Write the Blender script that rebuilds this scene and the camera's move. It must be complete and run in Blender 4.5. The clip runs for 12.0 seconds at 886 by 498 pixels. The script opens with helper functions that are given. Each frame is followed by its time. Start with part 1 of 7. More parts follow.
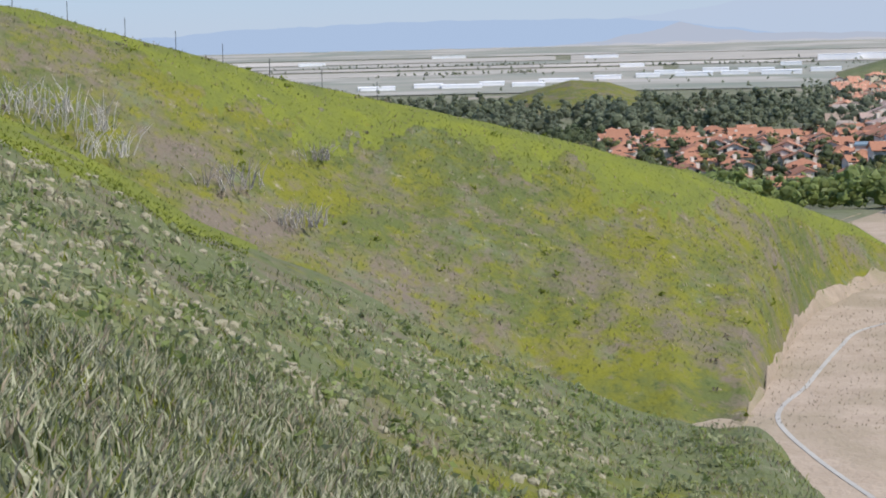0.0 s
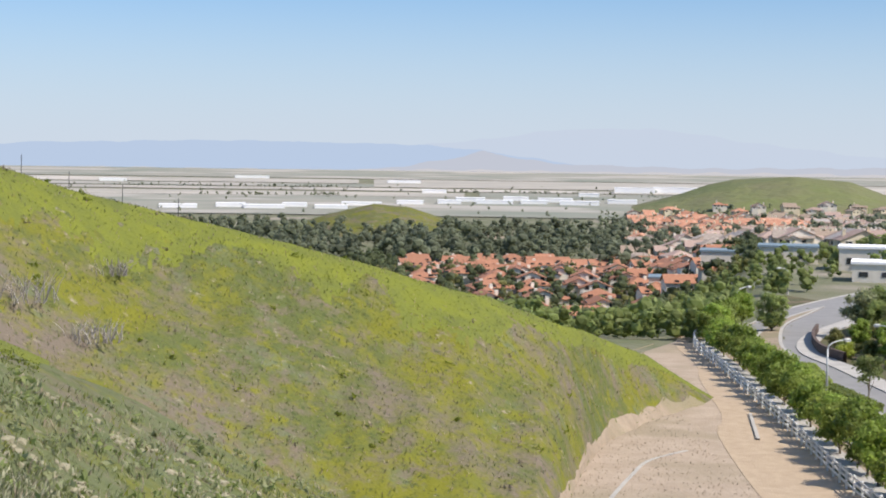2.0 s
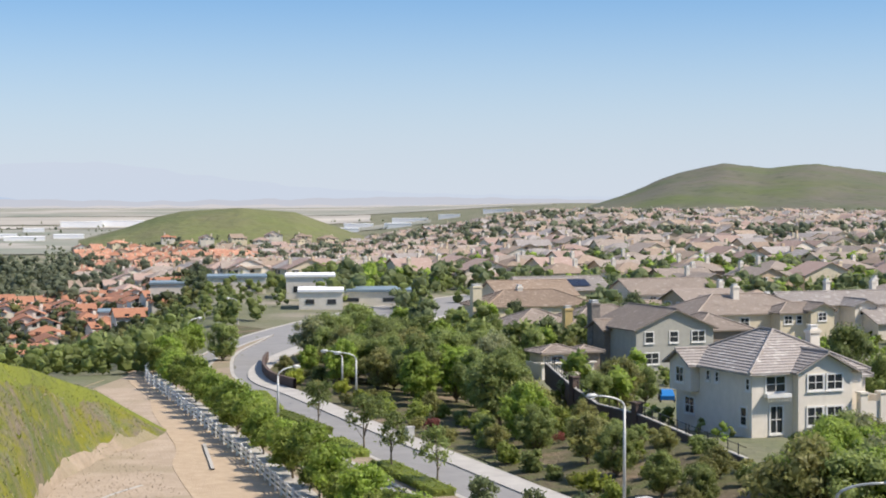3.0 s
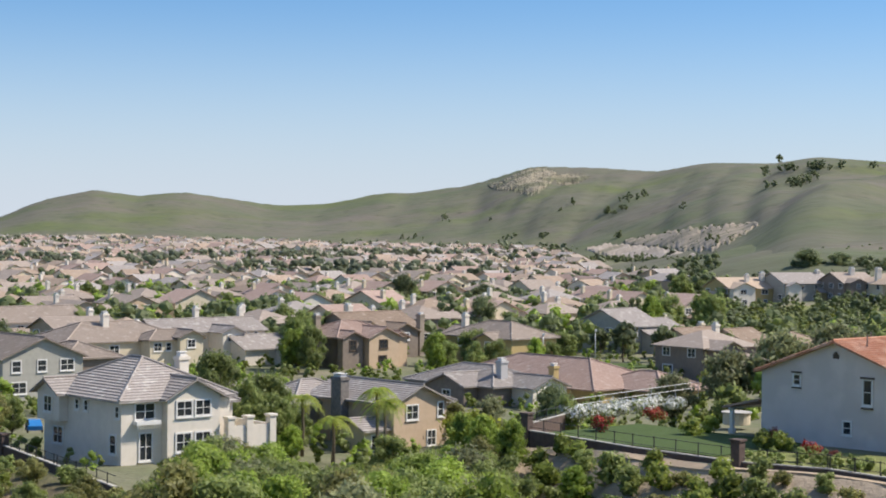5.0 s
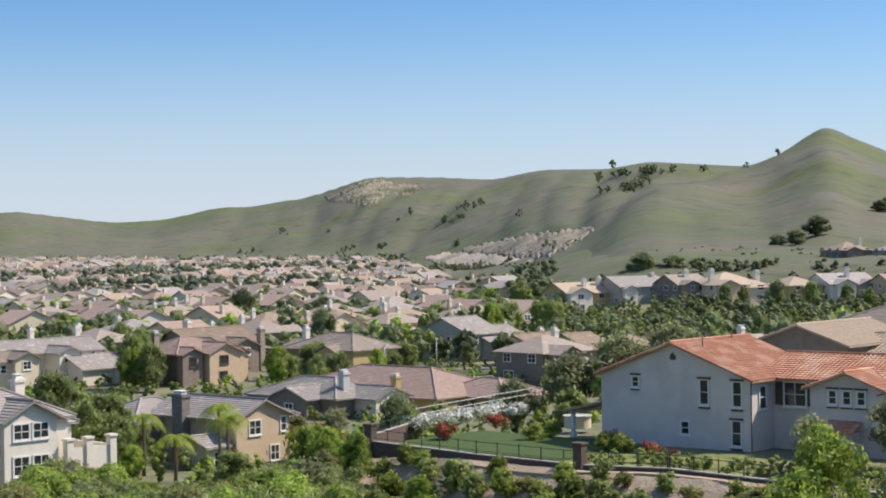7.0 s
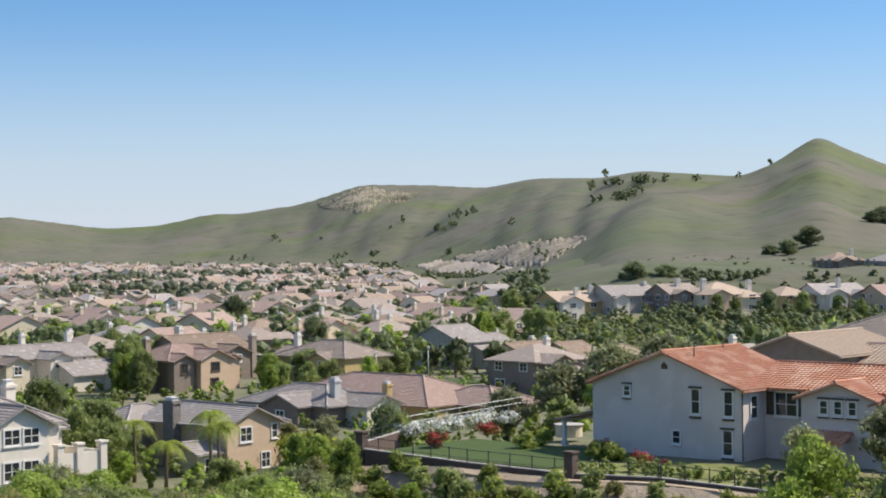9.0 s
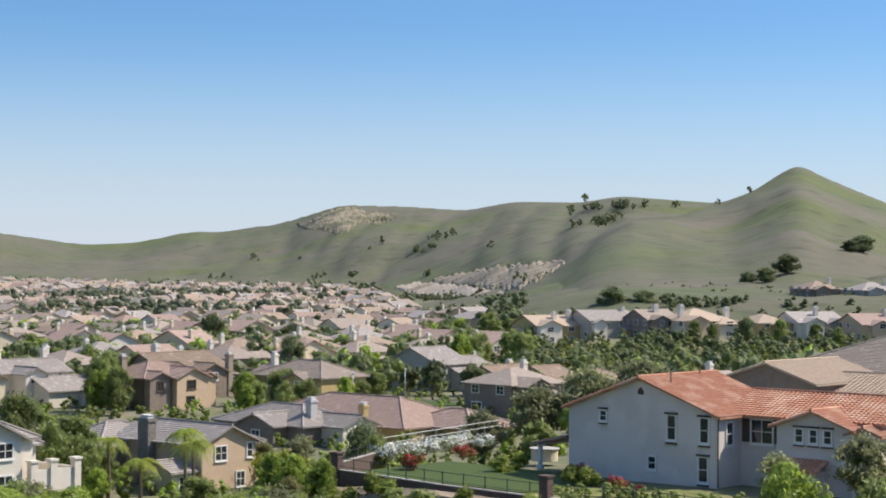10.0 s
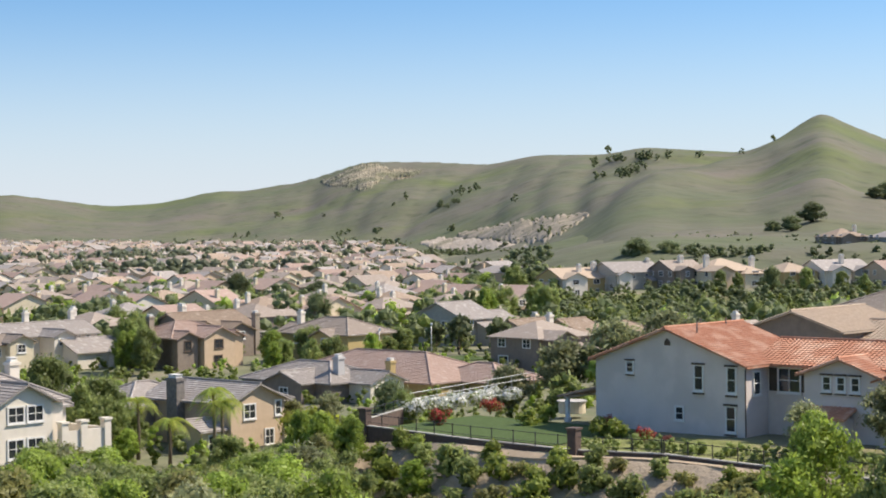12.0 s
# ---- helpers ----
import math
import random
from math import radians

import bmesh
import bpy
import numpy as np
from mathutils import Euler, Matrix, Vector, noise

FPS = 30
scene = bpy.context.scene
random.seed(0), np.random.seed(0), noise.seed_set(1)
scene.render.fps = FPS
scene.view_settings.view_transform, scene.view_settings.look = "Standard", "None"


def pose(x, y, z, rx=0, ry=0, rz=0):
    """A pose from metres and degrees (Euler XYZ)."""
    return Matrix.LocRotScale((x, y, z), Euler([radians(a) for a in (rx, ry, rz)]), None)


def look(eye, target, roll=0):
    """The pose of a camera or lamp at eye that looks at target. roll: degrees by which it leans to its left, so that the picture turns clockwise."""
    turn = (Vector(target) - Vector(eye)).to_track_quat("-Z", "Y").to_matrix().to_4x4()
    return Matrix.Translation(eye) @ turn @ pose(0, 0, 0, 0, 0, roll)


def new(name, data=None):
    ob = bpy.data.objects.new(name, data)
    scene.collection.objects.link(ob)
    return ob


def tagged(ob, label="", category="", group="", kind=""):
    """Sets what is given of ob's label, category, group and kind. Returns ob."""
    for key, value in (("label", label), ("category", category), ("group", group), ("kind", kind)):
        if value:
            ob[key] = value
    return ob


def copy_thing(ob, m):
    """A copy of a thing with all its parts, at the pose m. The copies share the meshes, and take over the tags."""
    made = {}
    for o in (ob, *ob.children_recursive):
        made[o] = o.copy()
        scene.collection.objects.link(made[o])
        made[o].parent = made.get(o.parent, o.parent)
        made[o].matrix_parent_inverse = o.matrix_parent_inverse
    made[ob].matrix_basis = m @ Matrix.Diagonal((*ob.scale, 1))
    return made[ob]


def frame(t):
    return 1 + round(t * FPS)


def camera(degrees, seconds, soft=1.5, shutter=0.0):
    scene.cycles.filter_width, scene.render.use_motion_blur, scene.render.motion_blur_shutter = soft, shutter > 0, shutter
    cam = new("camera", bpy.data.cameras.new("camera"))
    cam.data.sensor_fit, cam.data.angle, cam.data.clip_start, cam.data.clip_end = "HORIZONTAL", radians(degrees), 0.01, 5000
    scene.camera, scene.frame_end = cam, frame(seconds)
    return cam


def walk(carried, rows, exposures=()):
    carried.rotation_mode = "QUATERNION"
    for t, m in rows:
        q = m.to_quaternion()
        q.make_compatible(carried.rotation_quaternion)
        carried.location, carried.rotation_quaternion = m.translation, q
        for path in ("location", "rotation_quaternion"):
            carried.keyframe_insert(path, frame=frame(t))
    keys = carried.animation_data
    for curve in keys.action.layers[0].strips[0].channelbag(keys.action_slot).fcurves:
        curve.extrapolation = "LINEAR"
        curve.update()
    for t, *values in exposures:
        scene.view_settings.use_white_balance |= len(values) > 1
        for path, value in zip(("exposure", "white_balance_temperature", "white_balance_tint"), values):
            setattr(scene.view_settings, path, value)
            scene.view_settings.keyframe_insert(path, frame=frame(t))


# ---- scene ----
# The viewpoint stands on a hillside 22 m above a suburban road; bearings run clockwise from +Y.
EYE = (0.0, 0.0, 22.0)


def aim(bearing, pitch, roll):
    a, p = radians(bearing), radians(pitch)
    target = (EYE[0] + math.sin(a) * math.cos(p), EYE[1] + math.cos(a) * math.cos(p), EYE[2] + math.sin(p))
    return look(EYE, target, roll)


cam = camera(28.69, 12.0, soft=1.9)
walk(cam, [(t, aim(b, p, r)) for t, b, p, r in [
    (0, 1.653, -6.731, -1.376),
    (0.5, -0.976, -4.326, -1.915),
    (1, -2.219, -2.508, -1.398),
    (1.5, -2.090, -2.012, -0.155),
    (1.8, 2.551, -2.720, 0.450),
    (2, 8.314, -2.719, 0.833),
    (2.1, 11.753, -3.032, 0.700),
    (2.2, 14.419, -3.349, 0.450),
    (2.3, 16.797, -3.676, 0.100),
    (2.5, 21.247, -3.452, -0.412),
    (3, 26.390, -1.536, -0.118),
    (3.5, 31.132, -1.634, 0.488),
    (3.6, 32.275, -1.367, 0.290),
    (3.7, 33.683, -1.251, -0.162),
    (5.3, 48.141, -0.441, 0.355),
    (5.5, 48.421, -0.415, -0.298),
    (6, 50.367, -0.229, 0.344),
    (6.5, 51.674, -0.278, -0.595),
    (7, 52.320, -0.193, -0.926),
    (7.2, 52.874, 0.260, -0.256),
    (8.8, 52.434, -0.074, -0.414),
    (9, 52.579, 0.066, -0.581),
    (9.5, 52.278, 0.389, 0.067),
    (10, 53.276, 0.791, 0.406),
    (10.5, 55.847, -1.025, 1.348),
    (11, 54.184, -1.838, 1.861),
    (11.5, 53.056, -0.424, 0.491),
    (12, 52.472, -0.696, -0.691),
]], exposures=[(0.0, 0.10, 6350, 12), (0.4, 0.12, 6180, 12), (1.5, 0.20, 6200, 12), (2.0, 0.28, 6850, 13), (3.2, 0.33, 7000, 13), (10.6, 0.35, 7050, 13), (11.4, 0.62, 7400, 13), (12.0, 0.50, 7350, 13)])

# ---- light ----
SUN_BEARING, SUN_HEIGHT = 128.0, 47.0
world = bpy.data.worlds.new("world")
scene.world = world
world.use_nodes = True
wn = world.node_tree.nodes
sky = wn.new("ShaderNodeTexSky")
sky.sky_type, sky.sun_disc = "NISHITA", False
sky.sun_elevation, sky.sun_rotation = radians(SUN_HEIGHT), radians(SUN_BEARING)
sky.air_density, sky.dust_density, sky.ozone_density, sky.altitude = 0.9, 0.3, 4.0, 300
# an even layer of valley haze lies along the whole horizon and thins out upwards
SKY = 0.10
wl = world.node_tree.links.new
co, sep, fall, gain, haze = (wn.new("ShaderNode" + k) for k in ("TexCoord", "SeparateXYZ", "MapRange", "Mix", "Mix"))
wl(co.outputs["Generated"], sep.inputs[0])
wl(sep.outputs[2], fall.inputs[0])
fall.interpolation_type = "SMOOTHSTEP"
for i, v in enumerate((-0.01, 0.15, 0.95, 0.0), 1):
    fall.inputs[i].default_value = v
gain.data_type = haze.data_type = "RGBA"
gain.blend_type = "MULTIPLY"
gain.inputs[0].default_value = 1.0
# added fill: the unseen upper sky is brightened and warmed to lift the shade
zenith_fill, tone = wn.new("ShaderNodeMapRange"), wn.new("ShaderNodeMix")
zenith_fill.interpolation_type, tone.data_type = "SMOOTHSTEP", "RGBA"
zenith_fill.inputs[1].default_value, zenith_fill.inputs[2].default_value = 0.28, 0.9
wl(sep.outputs[2], zenith_fill.inputs[0])
wl(zenith_fill.outputs[0], tone.inputs[0])
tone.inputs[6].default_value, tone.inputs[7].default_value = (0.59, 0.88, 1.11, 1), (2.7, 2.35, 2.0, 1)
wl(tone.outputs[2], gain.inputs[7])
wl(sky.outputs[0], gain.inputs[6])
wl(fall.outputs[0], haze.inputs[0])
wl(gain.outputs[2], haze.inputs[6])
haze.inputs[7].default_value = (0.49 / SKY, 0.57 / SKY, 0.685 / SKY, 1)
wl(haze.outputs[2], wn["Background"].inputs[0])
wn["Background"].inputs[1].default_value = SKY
sun = new("sun", bpy.data.lights.new("sun", "SUN"))
sun.data.energy, sun.data.angle, sun.data.color = 4.5, radians(0.55), (1.0, 0.95, 0.87)
sa, se = radians(SUN_BEARING), radians(SUN_HEIGHT)
sun.matrix_world = look((math.sin(sa) * math.cos(se) * 300, math.cos(sa) * math.cos(se) * 300, math.sin(se) * 300 + 22), (0, 0, 22))

# ---- materials ----
MATS = {}


def material(name, a, b, scale=1.0, rough=0.85, bump=0.0, fine=8.0, c=None, c_scale=0.1, c_edge=(0.5, 0.62), metal=0.0, island=0.0, leaf=0.0, spec=0.3, stretch=(1, 1, 1), fleck=None):
    """Two colours mixed by fractal noise, a third in larger patches, variation per piece, fine relief."""
    m = bpy.data.materials.new(name)
    m.use_nodes = True
    nt = m.node_tree
    N, L = nt.nodes.new, nt.links.new
    bs = nt.nodes["Principled BSDF"]
    tc = N("ShaderNodeTexCoord")
    mp = N("ShaderNodeMapping")
    mp.inputs["Scale"].default_value = stretch
    L(tc.outputs["Object"], mp.inputs[0])
    n1 = N("ShaderNodeTexNoise")
    n1.inputs["Scale"].default_value, n1.inputs["Detail"].default_value, n1.inputs["Roughness"].default_value = scale, 7, 0.65
    L(mp.outputs[0], n1.inputs[0])
    rp = N("ShaderNodeMapRange")
    rp.inputs[1].default_value, rp.inputs[2].default_value = 0.34, 0.66
    L(n1.outputs[0], rp.inputs[0])
    mx = N("ShaderNodeMix")
    mx.data_type = "RGBA"
    mx.inputs[6].default_value, mx.inputs[7].default_value = (*a, 1), (*b, 1)
    L(rp.outputs[0], mx.inputs[0])
    col = mx.outputs[2]
    if c:
        n2 = N("ShaderNodeTexNoise")
        n2.inputs["Scale"].default_value, n2.inputs["Detail"].default_value = c_scale, 6
        L(tc.outputs["Object"], n2.inputs[0])
        r2 = N("ShaderNodeMapRange")
        r2.inputs[1].default_value, r2.inputs[2].default_value = c_edge
        L(n2.outputs[0], r2.inputs[0])
        m2 = N("ShaderNodeMix")
        m2.data_type = "RGBA"
        m2.inputs[7].default_value = (*c, 1)
        L(r2.outputs[0], m2.inputs[0])
        L(col, m2.inputs[6])
        col = m2.outputs[2]
    if fleck:
        n4, r4, m4 = N("ShaderNodeTexNoise"), N("ShaderNodeMapRange"), N("ShaderNodeMix")
        n4.inputs["Scale"].default_value, n4.inputs["Detail"].default_value = scale * 9, 8
        L(tc.outputs["Object"], n4.inputs[0])
        r4.inputs[1].default_value, r4.inputs[2].default_value, r4.inputs[4].default_value = 0.56, 0.70, 0.75
        L(n4.outputs[0], r4.inputs[0])
        m4.data_type = "RGBA"
        m4.inputs[7].default_value = (*fleck, 1)
        L(r4.outputs[0], m4.inputs[0])
        L(col, m4.inputs[6])
        col = m4.outputs[2]
    if island:
        ge, oi, ad, mr = N("ShaderNodeNewGeometry"), N("ShaderNodeObjectInfo"), N("ShaderNodeMath"), N("ShaderNodeMapRange")
        L(ge.outputs["Random Per Island"], ad.inputs[0])
        L(oi.outputs["Random"], ad.inputs[1])
        mr.inputs[1].default_value, mr.inputs[2].default_value = 0.0, 2.0
        mr.inputs[3].default_value, mr.inputs[4].default_value = 1 - island, 1 + island
        L(ad.outputs[0], mr.inputs[0])
        hs = N("ShaderNodeHueSaturation")
        L(mr.outputs[0], hs.inputs["Value"])
        L(col, hs.inputs["Color"])
        col = hs.outputs[0]
    L(col, bs.inputs["Base Color"])
    bs.inputs["Roughness"].default_value, bs.inputs["Metallic"].default_value = rough, metal
    bs.inputs["Specular IOR Level"].default_value = spec
    if bump:
        n3 = N("ShaderNodeTexNoise")
        n3.inputs["Scale"].default_value, n3.inputs["Detail"].default_value = fine, 5
        L(tc.outputs["Object"], n3.inputs[0])
        bu = N("ShaderNodeBump")
        bu.inputs["Strength"].default_value, bu.inputs["Distance"].default_value = bump, 1.0 / fine
        L(n3.outputs[0], bu.inputs["Height"])
        L(bu.outputs[0], bs.inputs["Normal"])
    if leaf:
        tr, ms = N("ShaderNodeBsdfTranslucent"), N("ShaderNodeMixShader")
        L(col, tr.inputs[0])
        ms.inputs[0].default_value = leaf
        L(bs.outputs[0], ms.inputs[1])
        L(tr.outputs[0], ms.inputs[2])
        L(ms.outputs[0], nt.nodes["Material Output"].inputs[0])
    MATS[name] = m
    return m


def slope_material(name, bright):
    """Hillside turf: green and yellow-green grass, grey-green weeds, purple-brown dry stalks and bare dirt in patches."""
    m = bpy.data.materials.new(name)
    m.use_nodes = True
    nt = m.node_tree
    N, L = nt.nodes.new, nt.links.new
    bs = nt.nodes["Principled BSDF"]
    tc = N("ShaderNodeTexCoord")
    col = None
    layers = [((0.11, 0.135, 0.045), 0.5, (0.3, 0.7)), ((0.168, 0.168, 0.025), 0.085, (0.45, 0.57)), ((0.172, 0.142, 0.108), 0.07, (0.49, 0.59)),
              ((0.145, 0.165, 0.09), 0.16, (0.55, 0.66)), ((0.176, 0.175, 0.027), 0.5, (0.50, 0.64)), ((0.178, 0.145, 0.108), 0.36, (0.52, 0.66)),
              ((0.31, 0.27, 0.195), 0.8, (0.60, 0.70)), ((0.062, 0.082, 0.03), 1.9, (0.54, 0.68))]
    for i, (c, sc, edge) in enumerate(layers):
        if not bright and i in (1, 2, 4, 5):
            edge = (edge[0] + 0.05, edge[1] + 0.05)
        n = N("ShaderNodeTexNoise")
        n.inputs["Scale"].default_value, n.inputs["Detail"].default_value, n.inputs["Roughness"].default_value = sc, 9, 0.72
        mp = N("ShaderNodeMapping")
        mp.inputs["Location"].default_value = (i * 37.0, i * 11.0, i * 5.0)
        L(tc.outputs["Object"], mp.inputs[0])
        L(mp.outputs[0], n.inputs[0])
        r = N("ShaderNodeMapRange")
        r.inputs[1].default_value, r.inputs[2].default_value = edge
        L(n.outputs[0], r.inputs[0])
        x = N("ShaderNodeMix")
        x.data_type = "RGBA"
        x.inputs[6].default_value, x.inputs[7].default_value = (0.106, 0.117, 0.040, 1) if bright else (0.15, 0.162, 0.09, 1), (*c, 1)
        if col:
            L(col, x.inputs[6])
        L(r.outputs[0], x.inputs[0])
        col = x.outputs[2]
    L(col, bs.inputs["Base Color"])
    bs.inputs["Roughness"].default_value, bs.inputs["Specular IOR Level"].default_value = 0.95, 0.1
    n = N("ShaderNodeTexNoise")
    n.inputs["Scale"].default_value, n.inputs["Detail"].default_value = 3.0, 6
    L(tc.outputs["Object"], n.inputs[0])
    bu = N("ShaderNodeBump")
    bu.inputs["Strength"].default_value, bu.inputs["Distance"].default_value = 0.45, 0.3
    L(n.outputs[0], bu.inputs["Height"])
    L(bu.outputs[0], bs.inputs["Normal"])
    MATS[name] = m
    return m


slope_material("turf_far", True)
slope_material("turf_near", False)
material("valley_soil", (0.21, 0.195, 0.135), (0.125, 0.145, 0.07), 0.06, 0.95, 0.3, 0.6, c=(0.30, 0.265, 0.21), c_scale=0.02, c_edge=(0.56, 0.68))
material("hill_grass", (0.100, 0.120, 0.062), (0.148, 0.132, 0.104), 0.0075, 0.95, 0.10, 0.05, c=(0.108, 0.130, 0.050), c_scale=0.006, c_edge=(0.50, 0.66), fleck=(0.068, 0.076, 0.042))
material("knoll_grass", (0.15, 0.172, 0.062), (0.165, 0.15, 0.09), 0.008, 0.95, 0.3, 0.08, c=(0.12, 0.145, 0.055), c_scale=0.006)
material("groundcover", (0.13, 0.155, 0.05), (0.20, 0.215, 0.075), 0.12, 0.95, 0.6, 0.6, c=(0.24, 0.20, 0.13), c_scale=0.05, c_edge=(0.55, 0.66))
material("dirt", (0.36, 0.29, 0.215), (0.27, 0.215, 0.155), 0.6, 0.95, 0.5, 3.0, c=(0.25, 0.215, 0.135), c_scale=0.12)
material("slope_dirt", (0.40, 0.325, 0.245), (0.31, 0.25, 0.18), 0.5, 0.95, 0.5, 3.0, c=(0.22, 0.20, 0.11), c_scale=0.16, c_edge=(0.56, 0.68))
material("mulch", (0.125, 0.10, 0.065), (0.095, 0.11, 0.04), 0.35, 0.95, 0.7, 2.5, c=(0.21, 0.16, 0.11), c_scale=0.13, c_edge=(0.54, 0.66))
material("trail_gravel", (0.48, 0.375, 0.265), (0.40, 0.305, 0.21), 0.8, 0.95, 0.4, 6.0)
material("asphalt", (0.235, 0.23, 0.225), (0.28, 0.275, 0.265), 0.3, 0.9, 0.2, 20.0)
material("concrete", (0.47, 0.45, 0.41), (0.38, 0.36, 0.33), 0.5, 0.85, 0.2, 10.0)
material("road_paint", (0.75, 0.75, 0.72), (0.55, 0.55, 0.53), 3.0, 0.7)
material("white_paint", (0.78, 0.78, 0.76), (0.68, 0.68, 0.66), 2.0, 0.55, 0.05, 12)
material("pole_metal", (0.55, 0.56, 0.55), (0.45, 0.46, 0.45), 3.0, 0.5, 0.0, metal=0.3)
material("lamp_lens", (0.7, 0.7, 0.66), (0.6, 0.6, 0.58), 4.0, 0.3)
material("bark", (0.13, 0.10, 0.07), (0.20, 0.165, 0.12), 4.0, 0.9, 0.6, 14, stretch=(1, 1, 0.25))
# far: paler and greyer, the haze over distant trees put into the leaf colour
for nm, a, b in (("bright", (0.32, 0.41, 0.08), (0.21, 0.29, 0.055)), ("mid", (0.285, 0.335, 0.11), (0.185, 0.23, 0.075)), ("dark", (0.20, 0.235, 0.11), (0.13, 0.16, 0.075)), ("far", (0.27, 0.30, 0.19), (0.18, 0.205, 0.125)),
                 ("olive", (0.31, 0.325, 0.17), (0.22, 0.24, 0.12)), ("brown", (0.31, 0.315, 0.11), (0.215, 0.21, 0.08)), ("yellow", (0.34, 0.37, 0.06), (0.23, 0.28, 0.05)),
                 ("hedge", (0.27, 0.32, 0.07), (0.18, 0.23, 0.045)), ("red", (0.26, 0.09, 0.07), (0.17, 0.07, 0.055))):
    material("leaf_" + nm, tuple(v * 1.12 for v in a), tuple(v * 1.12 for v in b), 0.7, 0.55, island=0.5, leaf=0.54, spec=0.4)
material("blade_green", (0.155, 0.188, 0.05), (0.11, 0.14, 0.045), 0.2, 0.7, island=0.4, leaf=0.5, c=(0.245, 0.262, 0.03), c_scale=0.15, c_edge=(0.42, 0.66))
material("blade_crest", (0.275, 0.315, 0.04), (0.20, 0.24, 0.035), 0.3, 0.7, island=0.25, leaf=0.6)
material("blade_grey", (0.13, 0.155, 0.065), (0.23, 0.245, 0.13), 0.5, 0.75, island=0.6, leaf=0.2)
material("blade_pale", (0.42, 0.41, 0.28), (0.27, 0.275, 0.165), 0.5, 0.8, island=0.4, leaf=0.2)
material("blade_dry", (0.40, 0.34, 0.24), (0.27, 0.22, 0.155), 0.4, 0.85, island=0.3, leaf=0.4)
material("twig_grey", (0.52, 0.48, 0.44), (0.32, 0.28, 0.26), 1.0, 0.9, island=0.3)
material("petal_yellow", (0.55, 0.50, 0.03), (0.45, 0.40, 0.03), 1.0, 0.7, leaf=0.2)
material("petal_white", (0.80, 0.80, 0.76), (0.7, 0.7, 0.66), 1.0, 0.7, leaf=0.15)
material("petal_red", (0.42, 0.05, 0.04), (0.3, 0.03, 0.03), 1.0, 0.7, leaf=0.15)
material("stucco_white", (0.75, 0.69, 0.595), (0.68, 0.625, 0.535), 1.2, 0.92, 0.15, 25)
material("stucco_grey", (0.50, 0.49, 0.48), (0.45, 0.44, 0.43), 0.6, 0.92, 0.15, 25)
material("stucco_tan", (0.58, 0.44, 0.31), (0.52, 0.39, 0.27), 1.2, 0.92, 0.15, 25)
material("stucco_cream", (0.68, 0.60, 0.44), (0.60, 0.52, 0.38), 1.2, 0.92, 0.15, 25)
material("stucco_brown", (0.26, 0.215, 0.175), (0.21, 0.17, 0.14), 1.2, 0.92, 0.15, 25)
material("stucco_yellow", (0.50, 0.38, 0.18), (0.44, 0.33, 0.15), 1.2, 0.92, 0.15, 25)
material("siding_blue", (0.42, 0.41, 0.36), (0.36, 0.35, 0.31), 1.2, 0.85, 0.1, 25)
material("trim_white", (0.76, 0.75, 0.72), (0.68, 0.67, 0.64), 2.0, 0.6)
material("trim_brown", (0.11, 0.08, 0.06), (0.08, 0.06, 0.045), 2.0, 0.7)
material("glass", (0.025, 0.03, 0.035), (0.04, 0.045, 0.05), 0.5, 0.08, spec=0.6)
material("tile_grey", (0.36, 0.325, 0.30), (0.27, 0.243, 0.222), 4.5, 0.85, 0.2, 12, island=0.22, c=(0.47, 0.44, 0.41), c_scale=1.1, c_edge=(0.56, 0.70))
material("tile_brown", (0.325, 0.272, 0.228), (0.255, 0.21, 0.176), 4.5, 0.85, 0.2, 12, island=0.22, c=(0.40, 0.345, 0.295), c_scale=1.1, c_edge=(0.56, 0.70))
material("tile_tan", (0.345, 0.265, 0.20), (0.265, 0.20, 0.15), 2.5, 0.85, 0.2, 12, island=0.22, c=(0.43, 0.35, 0.28), c_scale=1.0, c_edge=(0.56, 0.70))
material("tile_red", (0.50, 0.25, 0.16), (0.40, 0.18, 0.11), 2.2, 0.85, 0.2, 12, island=0.22, c=(0.56, 0.34, 0.24), c_scale=0.5)
material("tile_rose", (0.40, 0.292, 0.242), (0.32, 0.228, 0.19), 2.5, 0.85, 0.2, 12, island=0.25, c=(0.43, 0.34, 0.29), c_scale=1.0, c_edge=(0.56, 0.70))
material("brick_wall", (0.14, 0.10, 0.085), (0.10, 0.075, 0.065), 3.0, 0.9, 0.3, 12)
material("block_tan", (0.36, 0.30, 0.24), (0.29, 0.24, 0.19), 2.0, 0.9, 0.3, 12)
material("stone", (0.26, 0.235, 0.21), (0.16, 0.145, 0.13), 3.0, 0.9, 0.6, 6)
material("rock_scar", (0.19, 0.17, 0.115), (0.38, 0.33, 0.235), 0.045, 0.95, 0.9, 0.12, c=(0.155, 0.155, 0.095), c_scale=0.018, c_edge=(0.44, 0.56))
material("scree", (0.38, 0.32, 0.25), (0.17, 0.155, 0.105), 0.05, 0.95, 0.3, 0.2)
material("graded_earth", (0.46, 0.395, 0.325), (0.36, 0.30, 0.235), 0.03, 0.95, 0.5, 0.2, c=(0.24, 0.215, 0.15), c_scale=0.02, c_edge=(0.58, 0.66))
material("metal_dark", (0.05, 0.05, 0.05), (0.04, 0.04, 0.04), 4.0, 0.5)
material("roof_blue", (0.22, 0.29, 0.33), (0.18, 0.24, 0.28), 0.3, 0.6)
material("lawn", (0.065, 0.105, 0.026), (0.048, 0.08, 0.02), 0.8, 0.9, 0.4, 8.0)
